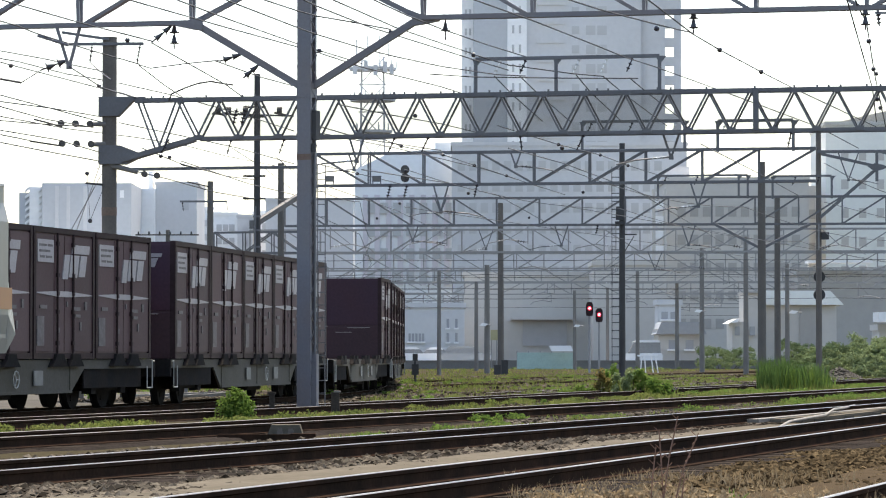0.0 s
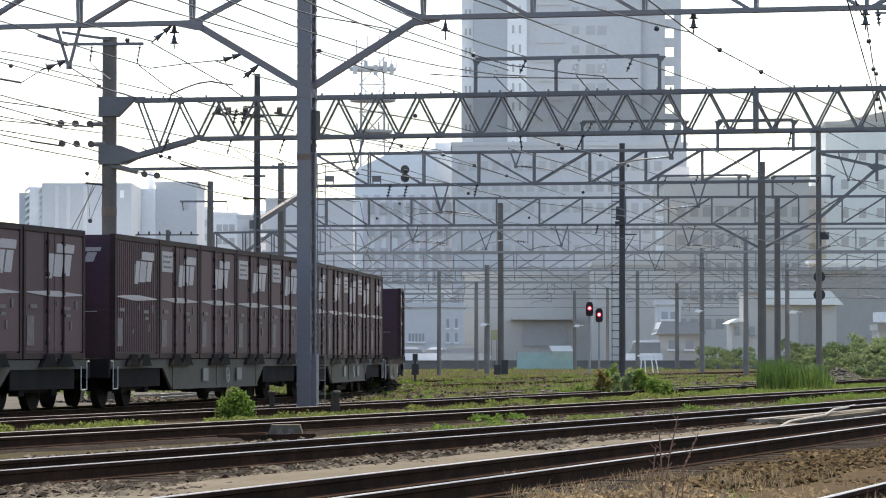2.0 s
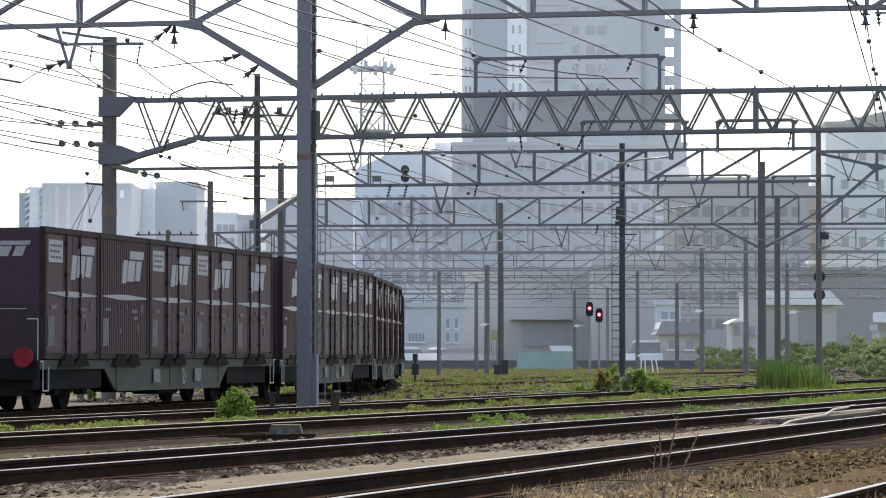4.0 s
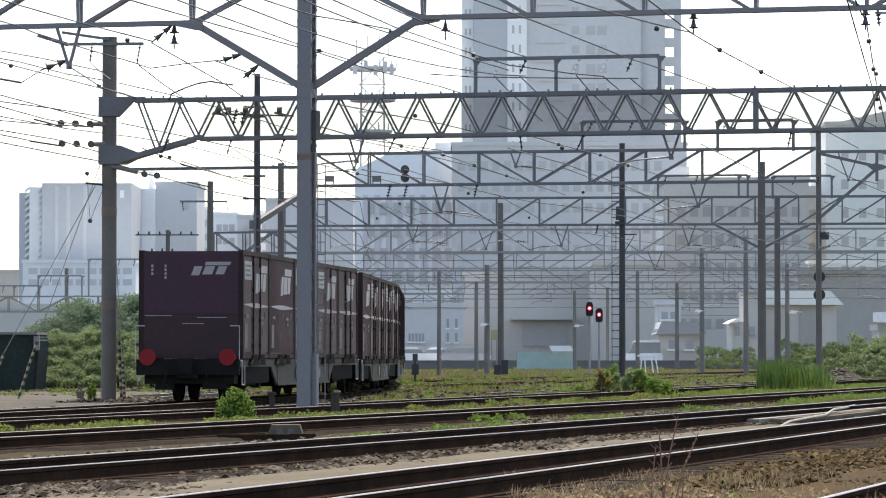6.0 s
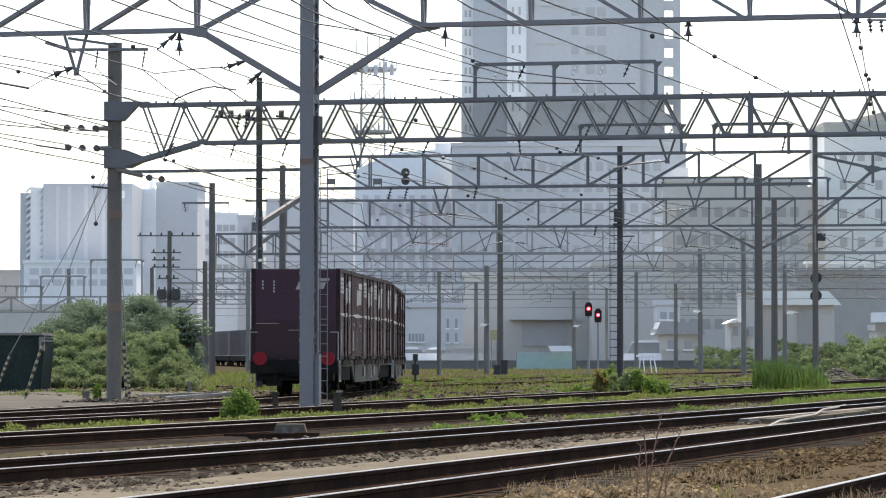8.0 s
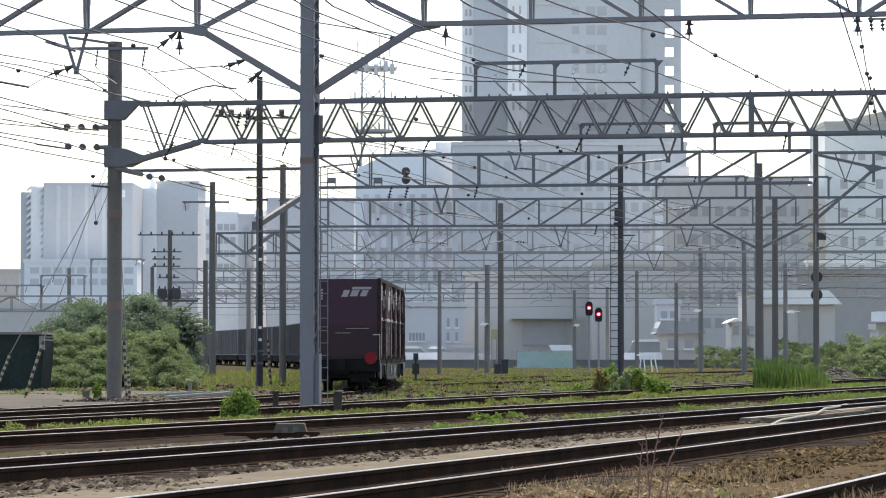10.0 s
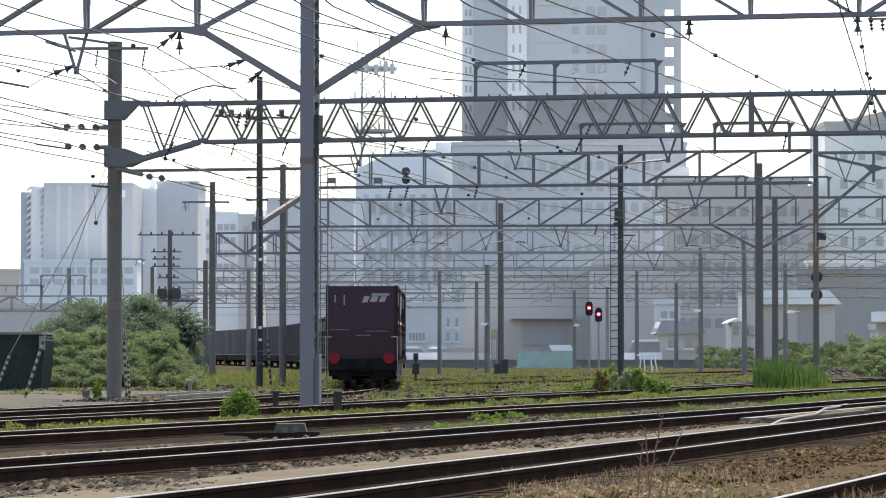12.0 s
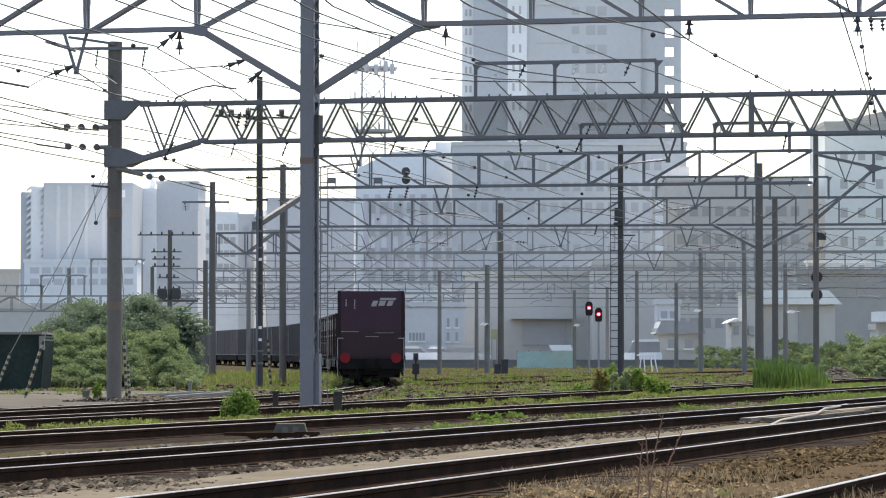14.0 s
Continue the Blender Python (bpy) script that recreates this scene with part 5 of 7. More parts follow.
wire(((-10.77, 82.00, 6.40), (-9.73, 88.19, 6.49), (-8.96, 92.00, 6.37)), 0.0158)
wire(((-10.77, 82.00, 6.31), (-10.33, 88.43, 6.46), (-10.00, 92.00, 6.56)), 0.0158)
wire(((-10.50, 80.00, 6.00), (-9.80, 86.35, 6.09), (-8.99, 92.00, 6.15)), 0.0158)
wire(((-8.56, 92.00, 8.22), (-7.65, 97.94, 8.35), (-6.20, 105.61, 8.36), (-4.77, 112.00, 8.22)), 0.0158)
wire(((-8.52, 92.00, 7.17), (-7.42, 99.10, 7.27), (-6.20, 105.55, 7.30), (-4.77, 112.00, 7.17)), 0.0158)
wire(((-8.29, 92.00, 5.94), (-7.60, 97.33, 5.94), (-6.71, 103.02, 5.85), (-5.82, 108.00, 5.87)), 0.0158)
wire(((-8.01, 75.00, 7.25), (-8.12, 83.36, 7.43), (-8.07, 92.00, 7.81)), 0.0158)
wire(((-9.26, 92.00, 8.73), (-8.20, 84.22, 7.84), (-7.40, 78.00, 7.21)), 0.0158)
wire(((-8.00, 92.00, 8.70), (-7.49, 89.62, 8.41), (-6.03, 82.35, 7.93), (-4.88, 76.00, 7.47)), 0.0158)
wire(((-8.00, 92.00, 8.68), (-7.61, 95.51, 8.43), (-7.30, 98.00, 8.28)), 0.0158)
wire(((-4.95, 76.00, 7.46), (-4.39, 84.00, 7.74), (-3.83, 90.00, 7.98)), 0.0158)
wire(((-6.74, 90.00, 6.05), (-6.41, 98.40, 6.19), (-5.93, 106.80, 6.28), (-5.02, 118.00, 6.45)), 0.0158)
wire(((-7.92, 92.00, 6.50), (-7.57, 101.10, 6.58), (-6.91, 111.50, 6.75), (-6.36, 118.00, 6.96)), 0.0158)
wire(((-3.18, 88.00, 6.83), (-2.25, 96.73, 7.04), (-0.07, 112.00, 7.60)), 0.0158)
wire(((-2.61, 88.00, 7.36), (-1.46, 96.31, 7.67), (-0.07, 104.62, 7.97), (1.37, 112.00, 8.11)), 0.0158)
wire(((6.83, 61.00, 8.04), (8.27, 71.00, 8.06), (11.32, 92.20, 8.10), (11.89, 96.00, 7.46)), 0.0158)
wire(((6.96, 61.00, 8.13), (8.41, 71.00, 8.18), (9.55, 78.87, 8.59), (10.46, 84.89, 7.96), (11.47, 91.37, 7.44), (12.20, 96.00, 7.08)), 0.0158)
wire(((-3.11, 90.00, 6.76), (-1.47, 108.14, 7.45), (1.60, 130.47, 7.96), (5.23, 150.00, 7.90)), 0.0158)
wire(((-2.09, 90.00, 5.83), (-0.08, 122.31, 7.10), (2.81, 150.00, 7.78)), 0.0158)
wire(((1.68, 90.00, 6.38), (3.83, 110.00, 7.06), (7.26, 134.00, 7.39), (10.06, 150.00, 7.25)), 0.0158)
wire(((6.62, 90.00, 6.49), (10.57, 120.00, 7.41), (15.39, 150.00, 7.78)), 0.0158)
wire(((-3.72, 113.00, 6.49), (-2.10, 155.00, 7.45), (0.49, 190.00, 7.41)), 0.0158)
wire(((6.31, 113.00, 6.31), (9.99, 148.93, 6.96), (15.20, 190.00, 7.11)), 0.0158)
wire(((1.75, 113.00, 6.22), (4.55, 160.38, 7.20), (6.93, 190.00, 7.11)), 0.0158)
wire(((-8.64, 118.00, 8.10), (-8.27, 133.47, 8.63), (-6.81, 160.00, 9.51)), 0.0158)
wire(((-7.12, 118.00, 8.03), (-7.41, 146.36, 8.80), (-7.24, 170.00, 9.00)), 0.0158)
wire(((-7.19, on_truss(-7.19), TZ + 1.02),) + ((-6.98, 90.00, 7.78), (-6.59, 90.00, 7.95), (-6.30, 90.00, 8.05), (-5.98, 90.00, 8.10), (-5.69, 90.00, 8.05), (-5.40, 90.00, 8.01)), 0.022, label="thick black looped jumper cable")
wire(((-11.6, 82.90, 7.72), (-10.89, 84.00, 7.74), (-10.25, 85.00, 7.68)), 0.03, label="thick black jumper cable")
wire(((-10.25, 85.00, 7.68), (-9.4, 80.0, 7.45), (-8.66, 75.30, 7.20)), 0.012)
wire(((-9.17, 90.00, 5.48), (-8.96, 92.00, 5.54)), 0.03, label="short black bar on the mast")
wire(((-10.74, 91.00, 6.62), (-10.03, 92.00, 6.56)), 0.025, label="black tension rod on a feeder wire")
wire(((-10.63, 91.00, 7.19), (-10.03, 92.00, 7.07)), 0.025, label="black tension rod on a feeder wire")
wire(((-8.38, 112.00, 7.15), (-7.64, 113.00, 7.01)), 0.03, label="black tension rod on a feeder wire")
wire(((-13.20, 181.00, 9.97), (-12.16, 183.00, 9.81)), 0.04, label="black tension rod on a feeder wire")
wire(((-8.84, 91.8, 6.06), (-9.15, 90, 5.73), (-9.07, 90, 4.51), (-8.87, 91.7, 5.49)), 0.008)
wire(((-2.27, 96.00, 7.22), (-1.24, 104.00, 7.26), (0.00, 112.00, 7.46), (1.08, 120.00, 7.55), (2.36, 130.00, 7.70), (4.14, 145.00, 7.95)), 0.0158)
wire(((1.50, 96.00, 7.35), (3.50, 106.00, 7.43), (5.21, 116.00, 7.68), (6.66, 126.00, 7.87), (9.01, 140.00, 8.11)), 0.0158)
wire(((-3.48, 100.00, 6.49), (-3.14, 108.00, 6.77), (-2.89, 118.00, 7.17), (-1.53, 145.00, 8.07)), 0.0158)
# porcelain beads on the feeders
bead = thing("wire_bead", "dark round insulator bead on a feeder wire", "insulator", "insulators")
bm = B()
bmesh.ops.create_uvsphere(bm, u_segments=12, v_segments=8, radius=0.058)
part("bead", bm, PORCELAIN, bead)
spots = ((4.40, 72.0, 7.79), (6.19, 78.2, 7.89), (7.85, 86.3, 8.05), (-9.15, 90, 5.73), (-9.07, 90, 4.51), (0.78, 89.5, 8.74), (-1.09, 73.6, 7.87),
         (-1.20, 113, 6.99), (-1.20, 113, 6.80), (-7.81, 100, 6.71), (-10.38, 84, 8.01), (10.87, 87.5, 7.46), (10.84, 87.5, 8.10), (-0.73, 92, 7.35), (3.13, 92, 6.50),
         (-1.24, 104.00, 7.26), (0.00, 112.00, 7.46), (1.08, 120.00, 7.55), (2.36, 130.00, 7.70), (3.50, 106.00, 7.43), (5.21, 116.00, 7.68), (6.66, 126.00, 7.87), (-3.14, 108.00, 6.77), (-2.89, 118.00, 7.17), (-7.22, 80.00, 8.27), (-8.85, 90.00, 7.98), (-2.90, 82.00, 8.20), (9.50, 78.00, 8.07), (10.34, 84.00, 7.93), (11.88, 95.00, 7.77), (-7.50, 93.00, 6.35), (0.84, 116.00, 6.41), (-1.73, 140.00, 7.10), (-2.83, 150.00, 6.89), (4.80, 120.00, 6.63), (3.69, 150.00, 6.92))
for i, p in enumerate(spots):
    m = Matrix.Translation(p)
    if i == 0:
        bead.matrix_basis = m
    else:
        copy_thing(bead, m)

# ---- buildings beyond the yard ----
def block(name, label, x0, x1, y, top, deep, wall):
    b = thing(name, label, "building", "buildings beyond the yard")
    bm = B()
    slab(bm, x0, x1, -0.4, top, y, y + deep)
    part("wall", bm, wall, b)
    bm = B()
    slab(bm, x0 - 0.15, x1 + 0.15, top, top + 0.5, y - 0.15, y + deep + 0.15)
    part("parapet", bm, wall, b)
    return b


def windows(b, x0, x1, z0, z1, cols, rows, y, w, h, glass, frame_mat):
    """Rows of window panes, each with a sill, set into the face at y."""
    bm = B()
    slab(bm, -w / 2, w / 2, -h / 2, h / 2, -0.06, 0.1)
    pane = mesh_of("window", bm, glass)
    bm = B()
    slab(bm, -w / 2 - 0.12, w / 2 + 0.12, -h / 2 - 0.16, -h / 2, -0.22, 0.1)
    sill = mesh_of("window_sill", bm, frame_mat)
    for i in range(cols):
        for j in range(rows):
            x = x0 + (x1 - x0) * (i + 0.5) / cols
            z = z0 + (z1 - z0) * (j + 0.5) / rows
            wn = again("window", pane, b, pose(x, y, z))
            if y < 400:
                again("window_sill", sill, wn, Matrix())


def apartment_tower():
    Y, k = 560.0, 0.0903
    t = thing("apartment_tower", "tall pale blue-grey apartment tower with an open stair column", "building", "buildings beyond the yard")
    top = 78.0

    def vol(name, x0, x1, y0, y1, m, z1=top, z0=-0.4, label=""):
        bm = B()
        slab(bm, x0, x1, z0, z1, y0, y1)
        return part(name, bm, m, t, label)
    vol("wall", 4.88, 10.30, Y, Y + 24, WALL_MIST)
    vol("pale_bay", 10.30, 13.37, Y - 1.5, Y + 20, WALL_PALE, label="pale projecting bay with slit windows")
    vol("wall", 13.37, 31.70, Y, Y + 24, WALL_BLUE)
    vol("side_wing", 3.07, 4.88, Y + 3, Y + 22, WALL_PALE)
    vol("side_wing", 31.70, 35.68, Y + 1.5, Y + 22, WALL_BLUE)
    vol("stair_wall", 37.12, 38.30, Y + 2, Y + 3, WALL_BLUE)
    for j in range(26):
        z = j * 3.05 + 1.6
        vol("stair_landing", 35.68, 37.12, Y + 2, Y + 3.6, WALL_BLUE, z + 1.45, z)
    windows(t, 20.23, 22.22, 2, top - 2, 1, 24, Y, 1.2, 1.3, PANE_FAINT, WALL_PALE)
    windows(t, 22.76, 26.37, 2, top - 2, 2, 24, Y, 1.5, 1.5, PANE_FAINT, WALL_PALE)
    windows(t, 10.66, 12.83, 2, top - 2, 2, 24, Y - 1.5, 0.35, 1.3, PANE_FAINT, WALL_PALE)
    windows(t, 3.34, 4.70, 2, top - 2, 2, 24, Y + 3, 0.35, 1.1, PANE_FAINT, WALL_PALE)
    for j in range(24):                                    # shallow balconies on the broad face
        z = 2 + j * 3.05
        bm = B()
        slab(bm, 14.99, 19.51, z, z + 1.0, Y - 0.25, Y)
        part("balcony", bm, WALL_BLUE, t)


apartment_tower()


def left_apartments():
    Y = 520.0
    b = thing("apartment_building", "broad bluish apartment block with stepped balconies over a white podium", "building", "buildings beyond the yard")
    for x0, x1, top, dy, m in ((-63.57, -61.73, 25.25, 5.0, WALL_MIST), (-61.73, -59.55, 26.01, 2.5, WALL_PALE), (-59.55, -46.30, 26.43, 0.0, WALL_MIST)):
        bm = B()
        slab(bm, x0, x1, -0.4, top, Y + dy, Y + 26)
        part("wall", bm, m, b)
    for j in range(11):
        for px, dy in ((-62.23, 5.0), (-59.88, 2.5)):
            bm = B()
            z = 15.44 + j * 0.98
            prism(bm, [(px - 0.35, z), (px + 0.35, z + 0.55), (px + 0.35, z + 0.95), (px - 0.35, z + 0.4)], Y + dy - 0.8, Y + dy)
            part("balcony", bm, WALL_PALE, b, "small white slanted balcony")
    for px in (-57.6, -55.9, -53.4, -50.8):
        bm = B()
        slab(bm, px, px + 0.5, 10.0, 26.0, Y - 0.15, Y)
        part("pilaster", bm, WALL_BLUE, b, "pale upright pilaster")
    bm = B()
    slab(bm, -47.97, -47.39, 24.25, 25.34, Y - 0.1, Y + 0.1)
    part("window", bm, WALL_PALE, b)
    p = block("podium_building", "low white podium building behind bushes", -60.60, -44.31, 505, 14.13, 10, WALL_PALE)
    windows(p, -59.95, -44.64, 10.55, 13.81, 9, 2, 505, 1.3, 0.9, WALL_BLUE, WALL_PALE)
    c = block("apartment_building", "white apartment block with a rooftop housing", -44.33, -37.97, 540, 27.14, 18, WALL_BLUE)
    windows(c, -40.6, -38.9, 22.6, 25.0, 1, 1, 540, 1.1, 1.2, PANE_FAINT, WALL_PALE)
    bm = B()
    slab(bm, -46.95, -44.33, -0.4, 26.45, 538, 555)
    slab(bm, -45.46, -44.77, 26.45, 29.23, 540, 543)
    part("pale_bay", bm, WALL_PALE, c, "white stair bay with chimney")
    for px, (x0, x1, top, dist, m) in enumerate(((-42.48, -39.29, 25.68, 600, WALL_PALE), (-38.64, -34.64, 24.41, 590, WALL_PALE), (-34.05, -31.53, 23.65, 580, WALL_BLUE),
                                                 (-32.61, -28.45, 25.10, 600, WALL_PALE), (-28.87, -14.62, 25.92, 570, WALL_BLUE))):
        q = block("apartment_building", "pale mid-rise apartment block far behind the yard", x0, x1, dist, top, 16, m)
        windows(q, x0 + 0.4, x1 - 0.4, 10, top - 1, 3, 6, dist, 0.9, 1.1, PANE_FAINT if px % 2 else WALL_BLUE, WALL_PALE)
    block("warehouse", "low grey warehouse behind the bushes", -40.84, -32.13, 300, 4.87, 12, WALL_GREY)
    block("apartment_building", "small dark house roofs far off", -74.43, -67.92, 560, 14.02, 10, WALL_GREY)


left_apartments()


def middle_buildings():
    b = thing("factory_building", "pale factory with a sloping roof and tall window strips", "building", "buildings beyond the yard")
    Y = 490.0
    bm = B()
    prism(bm, [(-12.33, -0.4), (4.11, -0.4), (4.11, 30.66), (-1.11, 30.66), (-1.11, 29.71), (-7.43, 29.24), (-12.33, 26.86)], Y, Y + 20)
    part("wall", bm, WALL_PALE, b)
    for i in range(9):                                      # tall strips of cladding and glazing
        x = -11.22 + i * 1.62
        bm = B()
        slab(bm, x, x + 0.75, 10.66, 23.31, Y - 0.25, Y)
        part("cladding_strip", bm, WALL_ROSE, b, "faint rose cladding strip")
    for j in range(4):
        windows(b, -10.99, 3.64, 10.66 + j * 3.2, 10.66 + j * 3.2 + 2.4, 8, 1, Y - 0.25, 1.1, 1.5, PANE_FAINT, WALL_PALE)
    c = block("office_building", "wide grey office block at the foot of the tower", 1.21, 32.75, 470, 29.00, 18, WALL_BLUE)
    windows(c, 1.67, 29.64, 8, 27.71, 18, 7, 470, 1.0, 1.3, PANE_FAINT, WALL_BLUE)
    d = block("office_building", "plain grey office block with rooftop parapet", 26.83, 43.90, 420, 21.76, 18, WALL_GREY)
    windows(d, 27.84, 43.08, 3, 19.80, 10, 5, 420, 1.0, 1.2, WALL_DARK, WALL_GREY)
    bm = B()
    slab(bm, 27.16, 29.87, 21.76, 23.73, 424, 430)
    part("rooftop_housing", bm, WALL_BLUE, d)
    e = block("office_building", "pale beige high block with a slanting roof edge", 47.02, 64.92, 430, 29.12, 18, WALL_BEIGE)
    bm = B()
    prism(bm, [(47.02, 29.12), (64.92, 29.12), (64.92, 32.73), (54.37, 30.92), (48.27, 29.54)], 431, 447)
    part("upper_storey", bm, WALL_GREY, e)
    windows(e, 48.27, 63.53, 6, 27.18, 7, 6, 430, 0.9, 1.2, WALL_GREY, WALL_BEIGE)
    f = block("warehouse", "long grey warehouse with a white roof edge", 33.93, 48.41, 335, 8.66, 14, WALL_DARK)
    bm = B()
    slab(bm, 34.70, 40.87, 9.75, 9.96, 333, 336)
    slab(bm, 34.97, 35.07, 8.62, 9.75, 335.5, 336)
    slab(bm, 40.60, 40.71, 8.62, 9.75, 335.5, 336)
    part("roof_edge", bm, WALL_WHITE, f, "white roof edge")
    g = block("office_building", "low white works building with narrow windows", -3.90, 2.15, 350, 5.67, 10, WALL_BLUE)
    windows(g, -3.50, -1.81, 2.29, 3.13, 5, 1, 350, 0.22, 0.8, GLASS, WALL_PALE)
    windows(g, 0.06, 1.75, 0.59, 4.83, 2, 3, 350, 0.25, 0.9, GLASS, WALL_PALE)
    h = block("warehouse", "grey warehouse with a loading opening, its shade a grey slab", 2.24, 16.25, 365, 9.11, 12, WALL_GREY)
    # the opening is a slab on the wall, its grey standing for shade
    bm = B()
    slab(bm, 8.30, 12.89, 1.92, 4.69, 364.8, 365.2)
    part("loading_opening", bm, OPENING, h, "loading opening, its shade a grey slab")
    bm = B()
    slab(bm, 7.10, 13.86, 4.62, 4.86, 363.4, 365.2)
    part("canopy", bm, WALL_GREY, h)
    i2 = block("workshop", "grey workshop with a white door", 15.23, 22.67, 355, 10.03, 10, WALL_GREY)
    j2 = block("small_house", "small pale house with a grey roof", 19.05, 23.05, 310, 2.80, 6, WALL_GREY)
    bm = B()
    prism(bm, [(18.80, 2.80), (23.30, 2.80), (22.80, 3.90), (19.30, 3.90)], 309.5, 316.5)
    part("roof", bm, ROOF, j2, "grey sheet roof")
    windows(j2, 19.55, 22.55, 1.40, 2.40, 2, 1, 310, 0.7, 0.8, GLASS, WALL_PALE)
    j3 = block("small_house", "narrow pale upper house behind the yard", 20.28, 22.41, 330, 5.68, 6, WALL_BLUE)
    windows(j3, 20.44, 22.14, 3.28, 5.15, 2, 2, 330, 0.6, 0.7, GLASS, WALL_PALE)
    k = thing("shed", "grey shed with a pale overhanging sheet roof", "shed", "buildings beyond the yard")
    Y = 300.0
    bm = B()
    slab(bm, 27.39, 33.68, -0.4, 5.36, Y, Y + 7)
    part("wall", bm, WALL_GREY, k)
    bm = B()
    prism(bm, [(27.15, 5.26), (34.26, 5.26), (33.10, 6.47), (27.48, 6.47)], Y - 0.6, Y + 7.4)
    part("roof", bm, WALL_BEIGE, k, "pale sheet roof")
    bm = B()
    slab(bm, 30.53, 31.98, -0.2, 5.02, Y - 0.1, Y)
    part("sliding_door", bm, WALL_DARK, k)
    l = thing("small_house", "pale narrow house with a white-edged lean-to roof", "building", "buildings beyond the yard")
    bm = B()
    slab(bm, 25.59, 26.97, -0.4, 6.21, 296.4, 303)
    part("wall", bm, WALL_GREY, l)
    bm = B()
    slab(bm, 25.49, 27.07, 6.21, 6.35, 296.1, 303.3)
    part("roof", bm, WALL_DARK, l, "dark grey roof")
    bm = B()
    slab(bm, 24.44, 25.59, -0.4, 3.77, 296, 302)
    part("lean_to", bm, WALL_GREY, l)
    for px in (24.63, 25.92):
        bm = B()
        slab(bm, px, px + 0.42, 2.63, 3.39, 295.9, 296.45)
        part("window", bm, GLASS, l)
    bm = B()
    prism(bm, [(23.89, 3.62), (24.74, 3.72), (24.88, 4.05), (24.46, 3.95)], 294, 300)
    part("porch_roof", bm, WALL_WHITE, l, "white porch roof")
    m2 = block("small_house", "small pale house with a white eave", 34.86, 38.66, 280, 2.95, 5, WALL_GREY)
    bm = B()
    slab(bm, 34.59, 38.66, 3.63, 4.40, 278, 282)
    part("eave", bm, WALL_WHITE, m2, "white eave")
    n2 = block("office_building", "grey low office wing behind the slim pole", 45.70, 49.48, 442, 21.77, 10, WALL_GREY)
    windows(n2, 46.05, 49.19, 4, 20.78, 3, 4, 442, 1.0, 1.2, WALL_DARK, WALL_GREY)
    # column of sunlit balconies: the white paint stands for the sunlight
    o2 = thing("stair_tower", "pale balcony column, whitened to look sunlit", "building", "buildings beyond the yard")
    for px in (25.03, 26.31):
        bm = B()
        slab(bm, px - 0.15, px + 0.15, -0.4, 20.58, 415, 417)
        part("column", bm, WALL_GREY, o2)
    for k in range(8):
        bm = B()
        slab(bm, 25.03, 26.31, 6 + k * 1.75, 6.9 + k * 1.75, 415.3, 416.6)
        part("landing", bm, WALL_WHITE, o2)
    y2 = thing("sign_board", "small yellow sign board on posts", "sign")
    bm = B()
    slab(bm, 3.96, 4.57, 2.23, 3.08, 292, 292.06)
    part("board", bm, YELLOW, y2)
    for px in (4.05, 4.47):
        bm = B()
        rod(bm, (px, 292.1, -0.4), (px, 292.1, 2.98), 0.04)
        part("post", bm, STEEL_FAR, y2)
    # low wall along the far side of the yard
    wl = new("wall_yard", None)
    wl = tagged(wl, "low grey concrete wall along the far side of the yard", "wall", kind="structure")
    bm = B()
    slab(bm, -5.0, 36.0, -0.5, 0.43, 295, 295.25)
    part("wall_panel", bm, YARD_WALL, wl)
    bm = B()
    slab(bm, -5.0, 36.0, 0.43, 0.53, 294.9, 295.35)
    part("coping", bm, YARD_WALL, wl)
    # green sheeting and a tilted silver sheet
    gf = thing("fence", "pale green mesh fence with a tilted silver sheet", "fence")
    bm = B()
    slab(bm, 6.09, 10.87, -0.25, 1.19, 288, 288.05)
    part("mesh_panel", bm, GREEN_NET, gf)
    for q in range(6):
        bm = B()
        x = 6.09 + q * 0.95
        rod(bm, (x, 288.1, -0.3), (x, 288.1, 1.33), 0.04)
        part("fence_post", bm, STEEL_FAR, gf)
    bm = B()
    prism(bm, [(8.89, 1.29), (10.65, 1.29), (10.46, 1.75), (8.66, 1.75)], 286.4, 287.4)
    part("silver_sheet", bm, WALL_WHITE, gf, "silvery white sheet")


YARD_WALL = mat("stained_concrete_wall", (0.190, 0.185, 0.176), 0.9, 0.0, 0.5, 0.3, 6, 0.15, 0.1)
# Shade inside the loading opening, as one flat pale grey.
OPENING = mat("loading_opening_shade", (0.450, 0.441, 0.436), 0.85, 0.0, 0.25, 0.3, 2, 0.05, 0.0)
WALL_ROSE = mat("faint_rose_cladding", (0.70, 0.65, 0.67), 0.85, 0.0, 0.25, 0.1, 2, 0.05, 0.0)
WALL_BEIGE = mat("pale_beige_wall", (0.800, 0.800, 0.740), 0.85, 0.0, 0.25, 0.05, 1.5, 0.05, 0.0)
WALL_WHITE = mat("white_painted_sheet", (0.82, 0.82, 0.82), 0.35, 0.0, 0.1, 0.5, 3, 0.03, 0.0)
YELLOW = mat("dull_yellow_board", (0.385, 0.347, 0.193), 0.7, 0.0, 0.3, 1, 8, 0.1, 0.0)
GREEN_NET = mat("pale_green_mesh", (0.378, 0.504, 0.450), 0.8, 0.0, 0.3, 1.0, 8, 0.15, 0.0)
middle_buildings()


